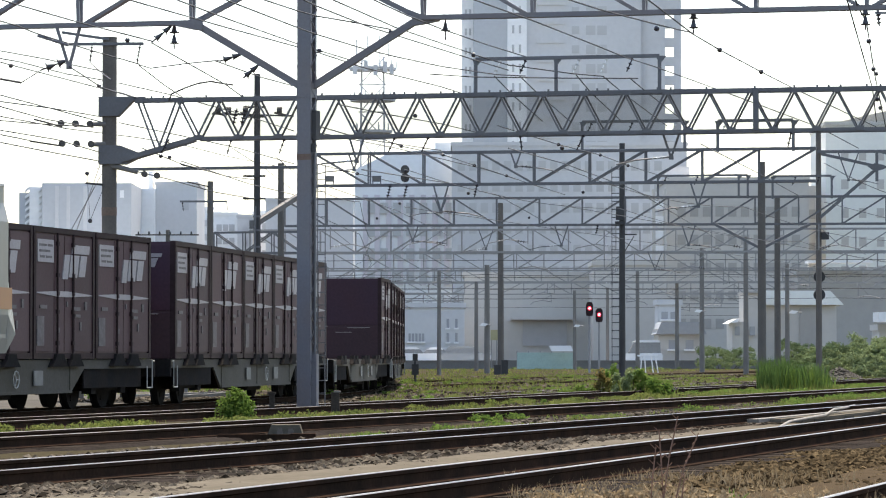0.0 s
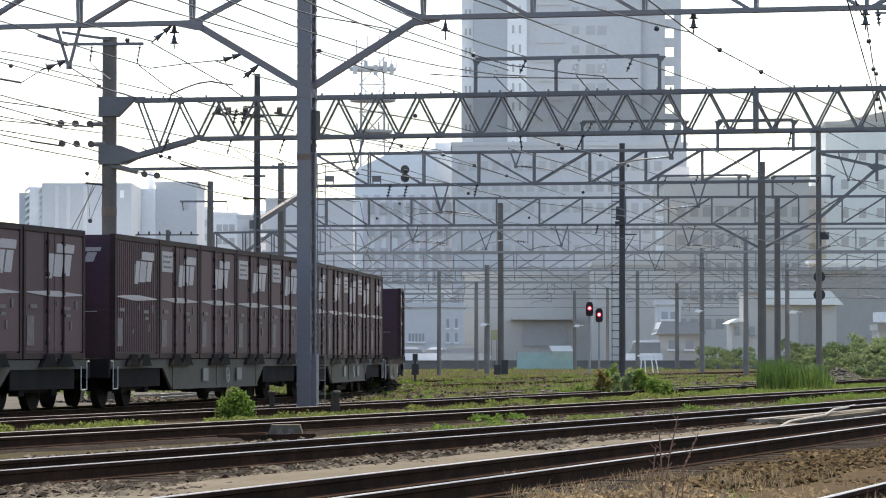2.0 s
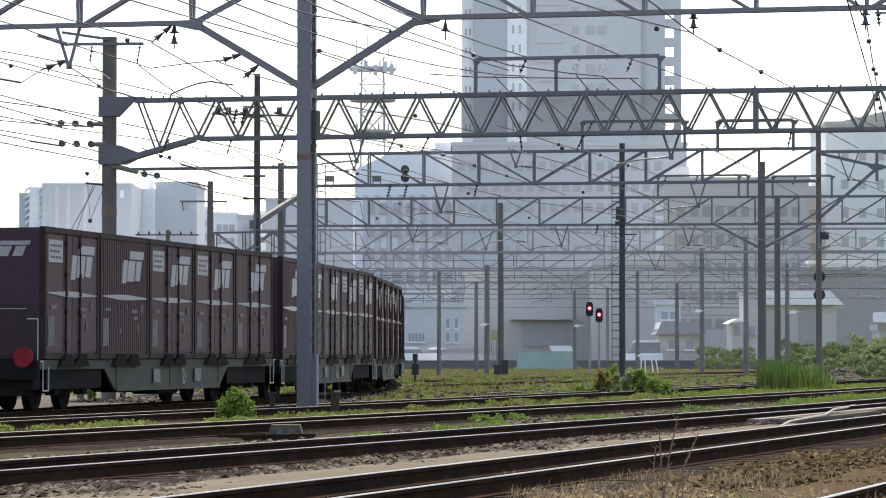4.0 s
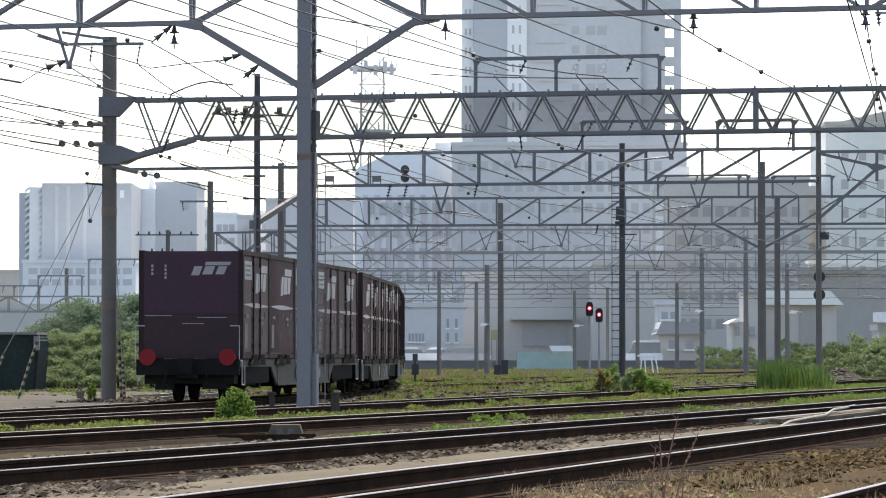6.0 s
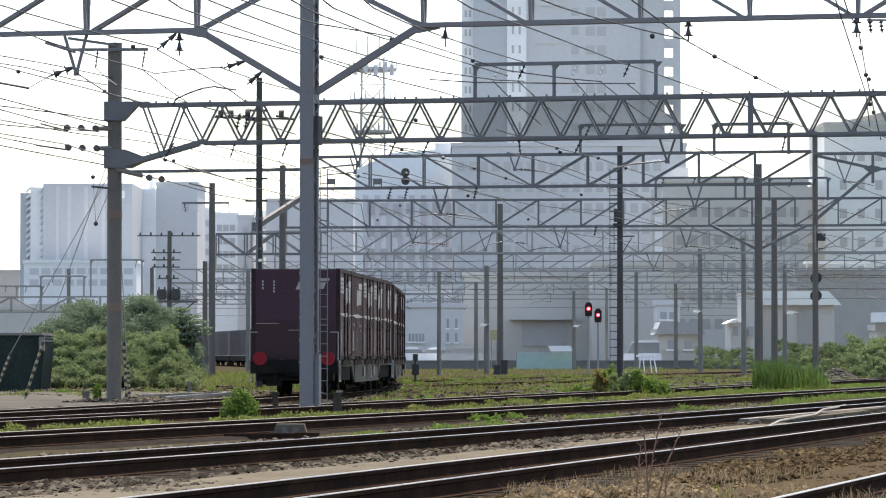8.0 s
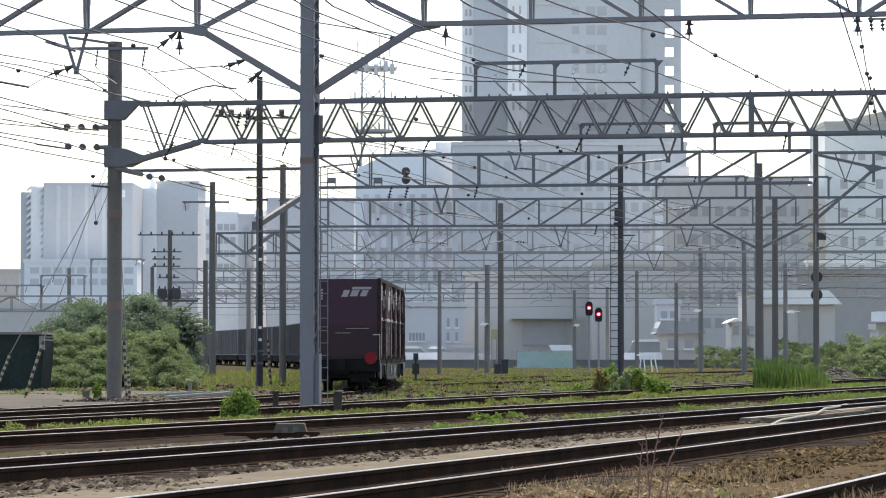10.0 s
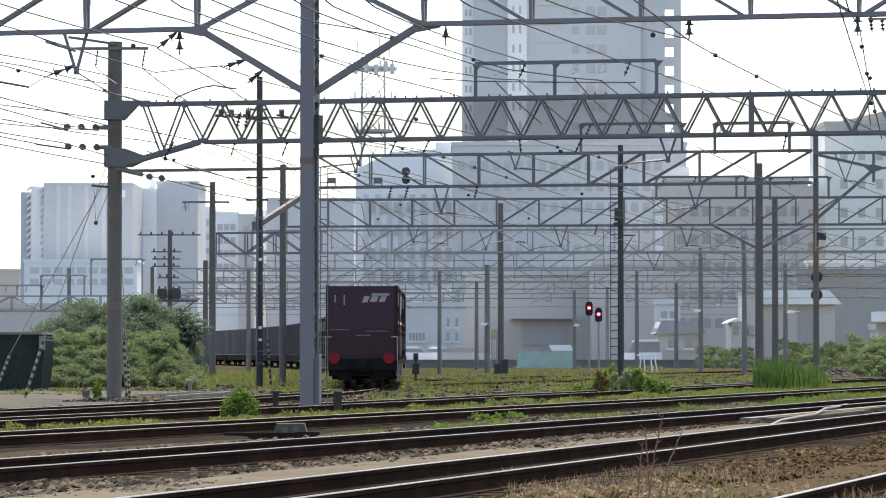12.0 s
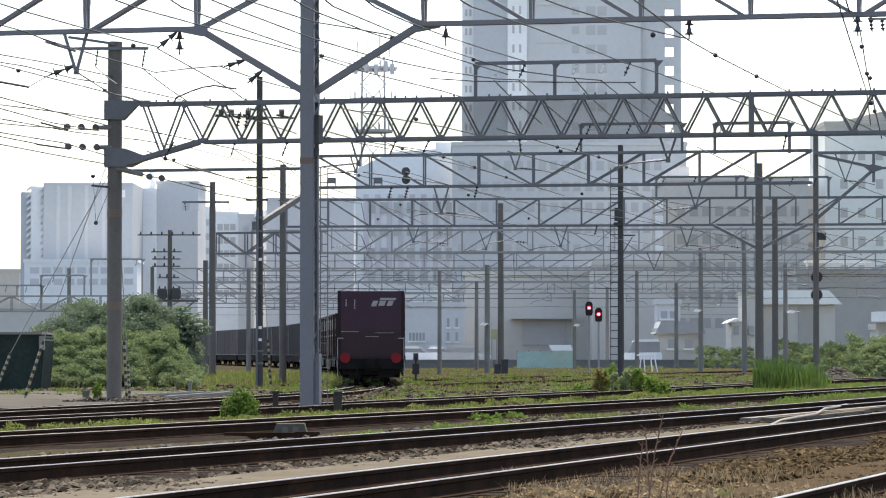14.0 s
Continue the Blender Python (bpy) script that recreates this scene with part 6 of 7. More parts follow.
def radio_tower():
    Y = 650.0
    t = thing("radio_tower", "pale lattice radio tower with round platforms", "radio tower")
    x0, x1, z0, z1 = -15.73, -10.48, 10.0, 56.25
    for x in (x0, x1):
        for y in (Y, Y + 4):
            bm = B()
            bar(bm, (x, y, -0.5), (x + (0.6 if x == x0 else -0.6), y, z1), 0.3)
            part("leg", bm, WALL_MIST, t)
    for k in range(9):
        za, zb = z0 + (z1 - z0) * k / 9, z0 + (z1 - z0) * (k + 1) / 9
        bm = B()
        bar(bm, (x0 + 0.3, Y, za), (x1 - 0.3, Y, zb), 0.2)
        bar(bm, (x1 - 0.3, Y, za), (x0 + 0.3, Y, zb), 0.2)
        bar(bm, (x0, Y, za), (x1, Y, za), 0.2)
        part("bracing", bm, WALL_MIST, t)
    cx = (x0 + x1) / 2
    for pz, r in ((54.1, 4.4), (48.3, 4.2), (42.4, 3.6)):
        bm = B()
        rod(bm, (cx, Y + 2, pz - 0.25), (cx, Y + 2, pz + 0.25), r, n=20)
        deck = part("platform", bm, WALL_MIST, t)
        for a in range(10):
            an = 2 * math.pi * a / 10
            bm = B()
            rod(bm, (cx + r * math.cos(an), Y + 2 + r * math.sin(an), pz), (cx + r * math.cos(an), Y + 2 + r * math.sin(an), pz + 1.6), 0.1, n=5)
            part("rail_post", bm, WALL_MIST, deck)
    for dx, dz in ((-3.2, 0.4), (-1.2, 1.0), (0.6, 0.2), (2.4, 0.8), (3.6, 0.3)):
        bm = B()
        slab(bm, cx + dx - 0.4, cx + dx + 0.4, 52.4 + dz, 54.4 + dz, Y - 2.6, Y - 2.0)
        part("aerial", bm, WALL_MIST, t, "grey panel aerial")
    for dx, h in ((-3, 3.4), (-1, 4.2), (1.2, 4.2), (3, 2.6)):
        bm = B()
        rod(bm, (cx + dx, Y + 2, z1), (cx + dx, Y + 2, z1 + h), 0.12, n=6)
        part("antenna", bm, WALL_MIST, t)


radio_tower()

# ---- parked vehicles beyond the low wall ----
CAR_GLASS = mat("car_window_glass", (0.246, 0.254, 0.262), 0.1)
TYRE = mat("tyre_rubber", (0.023, 0.023, 0.023), 0.9)


def car(label, x, y, paint, length=4.2, height=1.42, hood=1.0, z=0.25, flip=1, van=False):
    c = thing("parked_car" if not van else "parked_van", label, "car" if not van else "van", "parked vehicles", m=Matrix.Translation((x, y, z)) @ Matrix.Diagonal((flip, 1, 1, 1)))
    h = length / 2
    bm = B()
    prism(bm, [(-h, 0.25), (h, 0.25), (h, 0.75), (h - 0.15, 0.86), (-h + 0.1, 0.9), (-h, 0.7)], -0.8, 0.8)
    part("body", bm, paint, c)
    bm = B()
    top = height
    prism(bm, [(-h + (0.15 if van else 0.4), 0.86), (h - hood, 0.86), (h - hood - 0.55, top - 0.06), (-h + (0.2 if van else 0.9), top - 0.06)], -0.74, 0.74)
    part("windows", bm, CAR_GLASS, c, "dark glass")
    bm = B()
    prism(bm, [(-h + (0.16 if van else 0.8), top - 0.2), (h - hood - 0.4, top - 0.2), (h - hood - 0.7, top), (-h + (0.3 if van else 1.0), top)], -0.76, 0.76)
    part("roof", bm, paint, c)
    for wx in (-h + 0.75, h - 0.75):
        for wy in (-0.78, 0.62):
            bm = B()
            rod(bm, (wx, wy, 0.31), (wx, wy + 0.16, 0.31), 0.31, n=16)
            part("wheel", bm, TYRE, c)
    return c


CAR_WHITE = mat("white_car_paint", (0.760, 0.760, 0.760), 0.25, 0.0, 0.1, 1, 4, 0.03, 0.0)
CAR_SILVER = mat("silver_car_paint", (0.347, 0.354, 0.370), 0.25, 0.4, 0.1, 1, 4, 0.03, 0.0)
car("white hatchback parked behind the low wall", -2.47, 300, CAR_WHITE, 3.8)
car("white car parked behind the low wall", -0.98, 303, CAR_WHITE, 3.6, 1.4, 1.0, 0.25, -1)
car("silver estate car parked behind the low wall", 1.90, 302, CAR_SILVER, 4.6, 1.5)
car("silver van parked near the trestle", 16.95, 298.5, CAR_WHITE, 3.4, 2.0, 0.5, 0.25, -1, True)
bm = B()
slab(bm, -3.34, 18.19, -0.3, 0.25, 296.6, 306)
tagged(part("pavement", bm, ROOF), "raised grey parking strip behind the low wall", "pavement", kind="structure")
tr = thing("trestle", "white metal trestle standing in the yard", "trestle")
bm = B()
bar(bm, (13.04, 235, 0.95), (14.40, 235, 1.02), 0.1)
part("top_bar", bm, WALL_WHITE, tr)
for px, qx in ((13.34, 13.23), (13.49, 13.61), (13.95, 14.10), (14.21, 14.44)):
    bm = B()
    bar(bm, (px, 235, 0.99), (qx, 235.2, -0.25), 0.06)
    part("leg", bm, WALL_WHITE, tr)


# ---- plants ----
nrng = np.random.default_rng(7)


def blades(spots, height, width, spread=0.35):
    """Bent blades of grass at the spots (x, y, z)."""
    n = len(spots)
    p = np.asarray(spots, float)
    h = height * nrng.uniform(0.45, 1.2, (n, 1))
    a = nrng.uniform(0, 2 * np.pi, n)
    side = np.stack((np.cos(a), np.sin(a), np.zeros(n)), 1) * width * nrng.uniform(0.6, 1.4, (n, 1)) / 2
    b = nrng.uniform(0, 2 * np.pi, n)
    bend = np.stack((np.cos(b), np.sin(b), np.zeros(n)), 1) * h * nrng.uniform(0.1, 1, (n, 1)) * spread
    up = np.array((0, 0, 1.0))
    v = np.stack((p - side, p + side, p + bend * 0.35 + up * h * 0.6 + side * 0.8, p + bend * 0.35 + up * h * 0.6 - side * 0.8, p + bend + up * h), 1).reshape(-1, 3)
    faces = []
    for i in range(0, 5 * n, 5):
        faces += [(i, i + 1, i + 2, i + 3), (i + 3, i + 2, i + 4)]
    return v.tolist(), faces


def leaves(blobs, n, size):
    """Folded leaves through the outer parts of the blobs (centre, radii)."""
    vol = np.array([r[0] * r[1] * r[2] for _, r in blobs]) ** (2 / 3)
    pick = nrng.choice(len(blobs), n, p=vol / vol.sum())
    c = np.array([b[0] for b in blobs])[pick]
    r = np.array([b[1] for b in blobs])[pick]
    d = nrng.normal(size=(n, 3))
    d /= np.linalg.norm(d, axis=1, keepdims=True)
    p = c + d * r * nrng.uniform(0.15, 1.0, (n, 1)) ** 0.45 * nrng.uniform(0.8, 1.25, (n, 1))
    u = nrng.normal(size=(n, 3))
    u /= np.linalg.norm(u, axis=1, keepdims=True)
    w = np.cross(u, nrng.normal(size=(n, 3)))
    w /= np.linalg.norm(w, axis=1, keepdims=True)
    s = size * nrng.uniform(0.5, 1.4, (n, 1))
    v = np.stack((p - u * s, p + w * s * 0.45, p + u * s, p - w * s * 0.45), 1).reshape(-1, 3)
    return v.tolist(), [(i, i + 1, i + 2, i + 3) for i in range(0, 4 * n, 4)]


def bush(name, label, category, blobs, n, size, material, group="bushes beside the track"):
    b = thing(name, label, category, group)
    v, f = leaves(blobs, n, size)
    crown = new("crown", soup("crown", v, f, material))
    crown.parent = b
    for c, r in blobs[::max(1, len(blobs) // 5)]:
        bm = B()
        g = ground_height(c[0], c[1]) - 0.1
        foot = Vector((c[0] * 0.7 + blobs[0][0][0] * 0.3, c[1], g))
        mid = Vector((c[0], c[1], max(g + 0.2, c[2] - r[2] * 0.3)))
        rod(bm, foot, mid, 0.02 + 0.03 * r[0], 0.012 + 0.015 * r[0], 7)
        for k in range(5):
            a = nrng.uniform(0, 6.28)
            rod(bm, mid, (c[0] + r[0] * 0.7 * math.cos(a), c[1] + r[1] * 0.7 * math.sin(a), c[2] + r[2] * 0.5), 0.012 + 0.012 * r[0], 0.006, 5)
        part("branch", bm, BARK, b)
    return b


def clump_leaves(blobs, n, size, flat=0.7):
    """Leaves over the outer shell of the clumps, most of them turned up to the sky."""
    vol = np.array([r[0] * r[1] + r[0] * r[2] for _, r in blobs])
    pick = nrng.choice(len(blobs), n, p=vol / vol.sum())
    c, r = np.array([b[0] for b in blobs])[pick], np.array([b[1] for b in blobs])[pick]
    d = nrng.normal(size=(n, 3))
    d[:, 2] += 0.15
    d /= np.linalg.norm(d, axis=1, keepdims=True)
    p = c + d * r * nrng.uniform(0.2, 1.5, (n, 1))
    w = d * 0.4 + np.array((0, 0, flat)) + nrng.normal(size=(n, 3)) * 0.6
    w /= np.linalg.norm(w, axis=1, keepdims=True)
    u = np.cross(w, nrng.normal(size=(n, 3)))
    u /= np.linalg.norm(u, axis=1, keepdims=True)
    t = np.cross(w, u)
    s = size * nrng.uniform(0.5, 1.4, (n, 1))
    v = np.stack((p - u * s, p + t * s * 0.55 + w * s * 0.15, p + u * s, p - t * s * 0.55 + w * s * 0.15), 1).reshape(-1, 3)
    return v.tolist(), [(i, i + 1, i + 2, i + 3) for i in range(0, 4 * n, 4)]


def clump_bush(name, label, category, blobs, n, size, material, group, flat=0.7, twigs=6):
    """A bush of distinct leafy clumps with branches running up into them."""
    b = thing(name, label, category, group)
    v, f = clump_leaves(blobs, n, size, flat)
    crown = new("crown", soup("crown", v, f, material))
    crown.parent = b
    cx = sum(c[0] for c, _ in blobs) / len(blobs)
    cy = sum(c[1] for c, _ in blobs) / len(blobs)
    g = ground_height(cx, cy) - 0.1
    for c, r in blobs[::max(1, len(blobs) // twigs)]:
        bm = B()
        foot, mid = Vector((cx * 0.6 + c[0] * 0.4, cy * 0.6 + c[1] * 0.4, g)), Vector((c[0] * 0.8 + cx * 0.2, c[1], max(g + 0.1, c[2] - r[2])))
        rod(bm, foot, mid, 0.03 + 0.03 * r[0], 0.02 + 0.015 * r[0], 7)
        rod(bm, mid, c, 0.02 + 0.015 * r[0], 0.008, 6)
        part("branch", bm, BARK, b)
    return b


def shell_blobs(x0, x1, y0, y1, tops, n, r):
    """Clumps piled under an uneven outline, the lower ones further forward."""
    out = []
    for _ in range(n):
        x = nrng.uniform(x0, x1)
        rr = r * nrng.uniform(0.55, 1.3)
        t = tops(x)
        f = nrng.uniform() ** 0.8
        z = max(0.05, (t - rr * 0.8) * f)
        y = y0 + (y1 - y0) * (0.75 * f + 0.25 * nrng.uniform())
        out.append(((x, y, z), (rr * 1.2, rr, rr * 0.85)))
    return out


# the tall thicket behind the mast
TREE_X = (-15.77, -15.05, -13.91, -12.88, -11.02, -10.20, -9.48, -8.96)
TREE_TOP = (1.64, 2.36, 3.04, 3.21, 3.29, 2.71, 1.64, 0.60)
VINE_X = (-15.2, -13.85, -13.44, -12.77, -11.82, -11.13, -10.38, -9.71, -9.37, -9.1, -8.8)
VINE_TOP = (1.2, 1.71, 1.81, 1.89, 1.93, 1.85, 1.79, 2.03, 1.79, 1.18, 0.70)
for i in range(4):
    x0, x1 = -15.5 + i * 1.45, -15.5 + (i + 1) * 1.45 + 0.5
    clump_bush("shrub_tree", "dense hazy dark green shrub tree in the thicket behind the mast", "tree",
               shell_blobs(x0, x1, 126, 131, lambda x: float(np.interp(x, TREE_X, TREE_TOP)) + 0.10 * math.sin(x * 3.1) + 0.07 * math.sin(x * 8.3), 150, 0.25), 42000, 0.042, LEAF_DARK, "trees of the thicket", 0.2)
for i in range(6):
    x0, x1 = -14.6 + i * 0.95, -14.6 + (i + 1) * 0.95 + 0.35
    clump_bush("vine_shrub", "light green vine-covered shrub at the edge of the thicket", "shrub",
               shell_blobs(x0, x1, 119.0, 123, lambda x: float(np.interp(x, VINE_X, VINE_TOP)) + 0.12 * math.sin(x * 5) + 0.07 * math.sin(x * 11), 120, 0.15), 24000, 0.036, LEAF, "trees of the thicket", 0.3)
clump_bush("pine", "small dark pine with flat tiered branches beside the thicket", "tree",
           [((-9.75 + dx, 129, z), (rx, 0.5, 0.07)) for dx, z, rx in ((0.0, 2.75, 0.25), (0.1, 2.5, 0.45), (0.35, 2.3, 0.5), (0.6, 2.05, 0.45), (0.1, 2.1, 0.5), (0.4, 1.85, 0.5), (0.15, 1.6, 0.45), (-0.1, 1.3, 0.4))], 4200, 0.06, LEAF_DARK, "trees of the thicket", 0.9)
for x0, x1, y0, top, n in ((20.78, 22.55, 190, 1.59, 14), (22.01, 24.74, 188, 2.07, 20), (20.68, 22.29, 200, 1.23, 8), (20.73, 22.92, 170, 1.48, 12),
                                              (20.73, 25.33, 285, 1.65, 14), (27.40, 30.15, 285, 2.07, 10)):
    clump_bush("shrub", "green shrub by the far side of the yard", "shrub", shell_blobs(x0, x1, y0 - 1.5, y0 + 1.5, lambda x: top + 0.2 * math.sin(x * 2.1) + 0.12 * math.sin(x * 5.7), n * 8, 0.2), 13000, 0.06, LEAF, "far shrubs", 0.2)
rail_shrub = clump_bush("shrub", "small bright green shrub growing beside the rail", "shrub",
                        [((-3.90 + dx, 66 + dy, z), (r, r, r * 0.8)) for dx, dy, z, r in ((0.0, 0.0, 0.20, 0.17), (0.16, 0.05, 0.12, 0.15), (-0.16, 0.0, 0.14, 0.15), (0.05, -0.1, 0.02, 0.2), (-0.12, -0.1, 0.0, 0.18), (0.2, 0.0, 0.0, 0.15), (-0.03, 0.05, 0.36, 0.11), (0.1, 0.0, 0.30, 0.1))], 2600, 0.032, WEED, "bushes beside the track", 0.3)
v, f = blades([(-3.92 + nrng.normal() * 0.13, 66 + nrng.normal() * 0.12, -0.1) for _ in range(90)], 0.42, 0.02, 0.5)
tuft = new("leaf_tuft", soup("leaf_tuft", v, f, WEED))
tuft.parent = rail_shrub
for k, (x, hh, wide, leaf) in enumerate(((4.72, 0.72, 0.16, DRY_LEAF), (4.98, 0.85, 0.15, WEED), (5.25, 0.72, 0.2, LEAF), (5.6, 0.78, 0.24, WEED), (6.0, 0.55, 0.28, WEED), (6.35, 0.42, 0.24, WEED), (4.3, 0.24, 0.3, WEED), (3.8, 0.18, 0.28, WEED))):
    y = 103 + 0.5 * math.sin(k * 2.2)
    g = ground_height(x, y)
    wd = clump_bush("shrub", "weedy vine bush at the foot of the ladder pole", "shrub",
                    [((x + wide * math.sin(j * 2.4 + k), y + 0.15 * math.cos(j * 1.7), g + hh * (0.12 + 0.15 * j)), (wide * 0.6, 0.14, 0.10 + 0.02 * (j % 3))) for j in range(6)], 620, 0.055, leaf, "bushes beside the track", 0.6, 3)
    v, f = blades([(x + nrng.normal() * wide, y + nrng.normal() * 0.2, g - 0.02) for _ in range(60)], hh * 0.7, 0.02, 0.8)
    tf = new("leaf_tuft", soup("leaf_tuft", v, f, GRASS))
    tf.parent = wd
for k, (px, dist) in enumerate(((8.99, 108), (1.88, 88), (12.12, 108), (1.05, 62), (12.19, 100), (-0.37, 95), (-1.39, 92), (0.62, 60), (8.6, 108), (9.3, 107), (7.9, 100), (14.2, 112))):
    g = ground_height(px, dist)
    v, f = clump_leaves([((px + nrng.normal() * 0.25, dist + nrng.normal() * 0.3, g + 0.04), (0.09, 0.12, 0.05 * nrng.uniform(0.6, 1.8))) for _ in range(7)], 260, 0.045, 0.5)
    tagged(new("weed_clump", soup("weed_clump", v, f, WEED if k % 2 else GRASS)), "small clump of green weeds between tracks", "weeds", kind="stuff")
bush("shrub", "small weed beside the track", "shrub", [((-9.31, 93, 0.05), (0.12, 0.12, 0.3))], 260, 0.05, WEED)

spots = []


def strip(u0, u1, a0, a1, n, thick=1.0):
    """Spots in a band along the tracks, in uneven clumps."""
    out = []
    while len(out) < n:
        u, a = nrng.uniform(u0, u1), nrng.uniform(a0, a1)
        if noise.noise(Vector((u * 1.3, a * 0.35, 5))) + 0.25 * thick > nrng.uniform(0, 0.6):
            p = ACROSS * u + ALONG * a
            if abs(p.x) < 0.135 * p.y + 1.0:
                out.append((p.x, p.y, ground_height(p.x, p.y) - 0.01))
    return out


def grass(label, spots, h, w, material, spread=0.5):
    spots = [p for p in spots if abs(p[0] - np.interp(p[1], fine_y, fine_x)) > 1.35]
    v, f = blades(spots, h, w, spread)
    ob = new("grass", soup("grass", v, f, material))
    return tagged(ob, label, "grass", kind="stuff")


def low_weeds(label, spots, n, size, material):
    """Leafy weeds in low clumps at the spots."""
    blobs = [((x, y, z + 0.05), (0.2 * nrng.uniform(0.5, 1.6), 0.25, 0.06 * nrng.uniform(0.6, 2.0))) for x, y, z in spots]
    v, f = leaves(blobs, n, size)
    tagged(new("low_weeds", soup("low_weeds", v, f, material)), label, "weeds", kind="stuff")


low_weeds("leafy yellow-green weeds between tracks", strip(-21.3, -18.3, 42, 130, 190, -0.3), 20000, 0.036, GRASS)
low_weeds("leafy green weeds between tracks", strip(-14.4, -12.4, 46, 120, 70, -0.5), 5000, 0.03, WEED)
low_weeds("leafy green weeds over the far yard", strip(-46, -28.5, 95, 190, 170, -0.6), 9000, 0.05, WEED)
grass("short green grass strip between tracks", strip(-21.3, -18.0, 42, 130, 9000, -0.3), 0.11, 0.02, GRASS)
grass("short green grass strip between tracks", strip(-14.4, -12.2, 46, 120, 5000, -0.3), 0.10, 0.02, GRASS)
grass("sparse weeds along the edge of the ballast", strip(-19.0, -17.0, 60, 130, 2500, 0.1), 0.16, 0.025, GRASS)
grass("long yellow-green grass over the far yard", strip(-50, -28.5, 95, 200, 19000, -0.2), 0.13, 0.035, GRASS)
grass("sparse grass over the far yard", strip(-80, -50, 180, 285, 5000, -0.2), 0.12, 0.06, GRASS)
grass("grass between the far sidings", strip(-26.2, -23.6, 85, 180, 3500, -0.2), 0.2, 0.03, GRASS)
far_left = [(x, y, ground_height(x, y)) for x, y in zip(nrng.uniform(-15, -3.6, 5200), nrng.uniform(128, 215, 5200)) if noise.noise(Vector((x * 0.5, y * 0.12, 7))) > -0.1]
grass("green grass beside the freight line", far_left, 0.3, 0.04, GRASS)
for cx, wide, high, count, leaf in ((10.35, 0.13, 1.0, 420, REED), (10.6, 0.12, 0.85, 330, REED), (10.85, 0.13, 1.02, 420, REED), (11.1, 0.15, 0.72, 380, WEED), (11.4, 0.14, 0.88, 360, REED), (11.7, 0.13, 0.66, 300, WEED),
                                    (11.95, 0.14, 0.8, 320, REED), (12.2, 0.12, 0.5, 260, WEED)):
    grass("clump of tall bright green reeds", [(cx + nrng.normal() * wide, 112 + nrng.normal() * 0.6, ground_height(cx, 112)) for _ in range(count)], high, 0.035, leaf, 0.34)
grass("lower grass among the reeds", [(nrng.uniform(10.1, 12.6), 111 + nrng.normal() * 0.5, ground_height(11, 111)) for _ in range(420)], 0.28, 0.03, GRASS, 0.6)
low_weeds("bright green weeds at the edge of the yard", [(x, y, ground_height(x, y)) for x, y in zip(nrng.uniform(13.4, 17.6, 90), nrng.uniform(110, 136, 90))], 7000, 0.05, WEED)
low_weeds("hazy green weeds along the far wall", [(x, 290 + nrng.normal(), ground_height(x, 290)) for x in (10.6, 10.9, 11.2, 6.4, 6.0, 15.5, 17.2, 18.0, 19.5, 22.4, 23.6)], 2600, 0.11, LEAF)
low_weeds("bright green weeds round the reeds", [(x, y, ground_height(x, y)) for x, y in zip(nrng.uniform(7.0, 13.4, 60), nrng.uniform(104, 112, 60))], 3600, 0.04, WEED)
dry = []
for _ in range(4200):
    x, y = nrng.uniform(0.5, 3.6), nrng.uniform(23.5, 31)
    if noise.noise(Vector((x * 1.1, y * 0.9, 2))) > 0.02 + 0.06 * abs(x - 1.4):
        dry.append((x, y, ground_height(x, y)))
grass("dry straw-coloured grass in the gravel", dry, 0.12, 0.008, DRY, 0.9)
for cx, cy, wide, count in ((1.10, 25.4, 0.26, 1300), (1.45, 26.2, 0.24, 1300), (0.85, 24.2, 0.16, 500), (1.85, 25.6, 0.22, 500), (2.6, 27.0, 0.2, 200)):
    v, f = clump_leaves([((cx + nrng.normal() * wide, cy + nrng.normal() * 0.5, ground_height(cx, cy) + 0.02 + 0.04 * nrng.uniform()), (0.07, 0.09, 0.05)) for _ in range(12)], count, 0.026, 0.2)
    tagged(new("dry_weeds", soup("dry_weeds", v, f, DRY)), "withered pale brown weeds in the gravel", "weeds", kind="stuff")
v, f = blades([(2.2 + nrng.normal() * 0.03, 26.2 + nrng.normal() * 0.03, ground_height(2.2, 26.2)) for _ in range(9)], 0.12, 0.025, 0.9)
tagged(new("weed_clump", soup("weed_clump", v, f, WEED)), "small yellow-green weed in the gravel", "weeds", kind="stuff")

STALK = mat("dry_red_stalk", (0.185, 0.092, 0.058), 0.8, 0.0, 0.3, 4, 30, 0.2, 0.0)
# tall dry stalks close to the viewer
stalk = thing("dry_stalk", "tall dry reddish-brown weed stalks", "weed")
for k, (dx, lean, h) in enumerate(((0.0, 0.10, 0.80), (0.05, 0.17, 0.70), (-0.06, 0.04, 0.62), (0.03, -0.03, 0.72), (0.12, 0.03, 0.45))):
    x, y = 1.24 + dx, 20.0 + 0.05 * k
    bm = B()
    g = ground_height(x, y)
    pts = [Vector((x + lean * f * f, y, g + h * 0.98 * f)) for f in (0, 0.35, 0.7, 1.0)]
    for p, q in zip(pts, pts[1:]):
        rod(bm, p, q, 0.005, 0.003, 6)
    for j in range(9):
        f = 0.4 + 0.07 * j
        p = Vector((x + lean * f * f, y, g + h * f))
        rod(bm, p, p + Vector((0.03 * (1 if j % 2 else -1), 0.01, 0.03)), 0.003, 0.0015, 5)
    part("stem", bm, STALK, stalk)

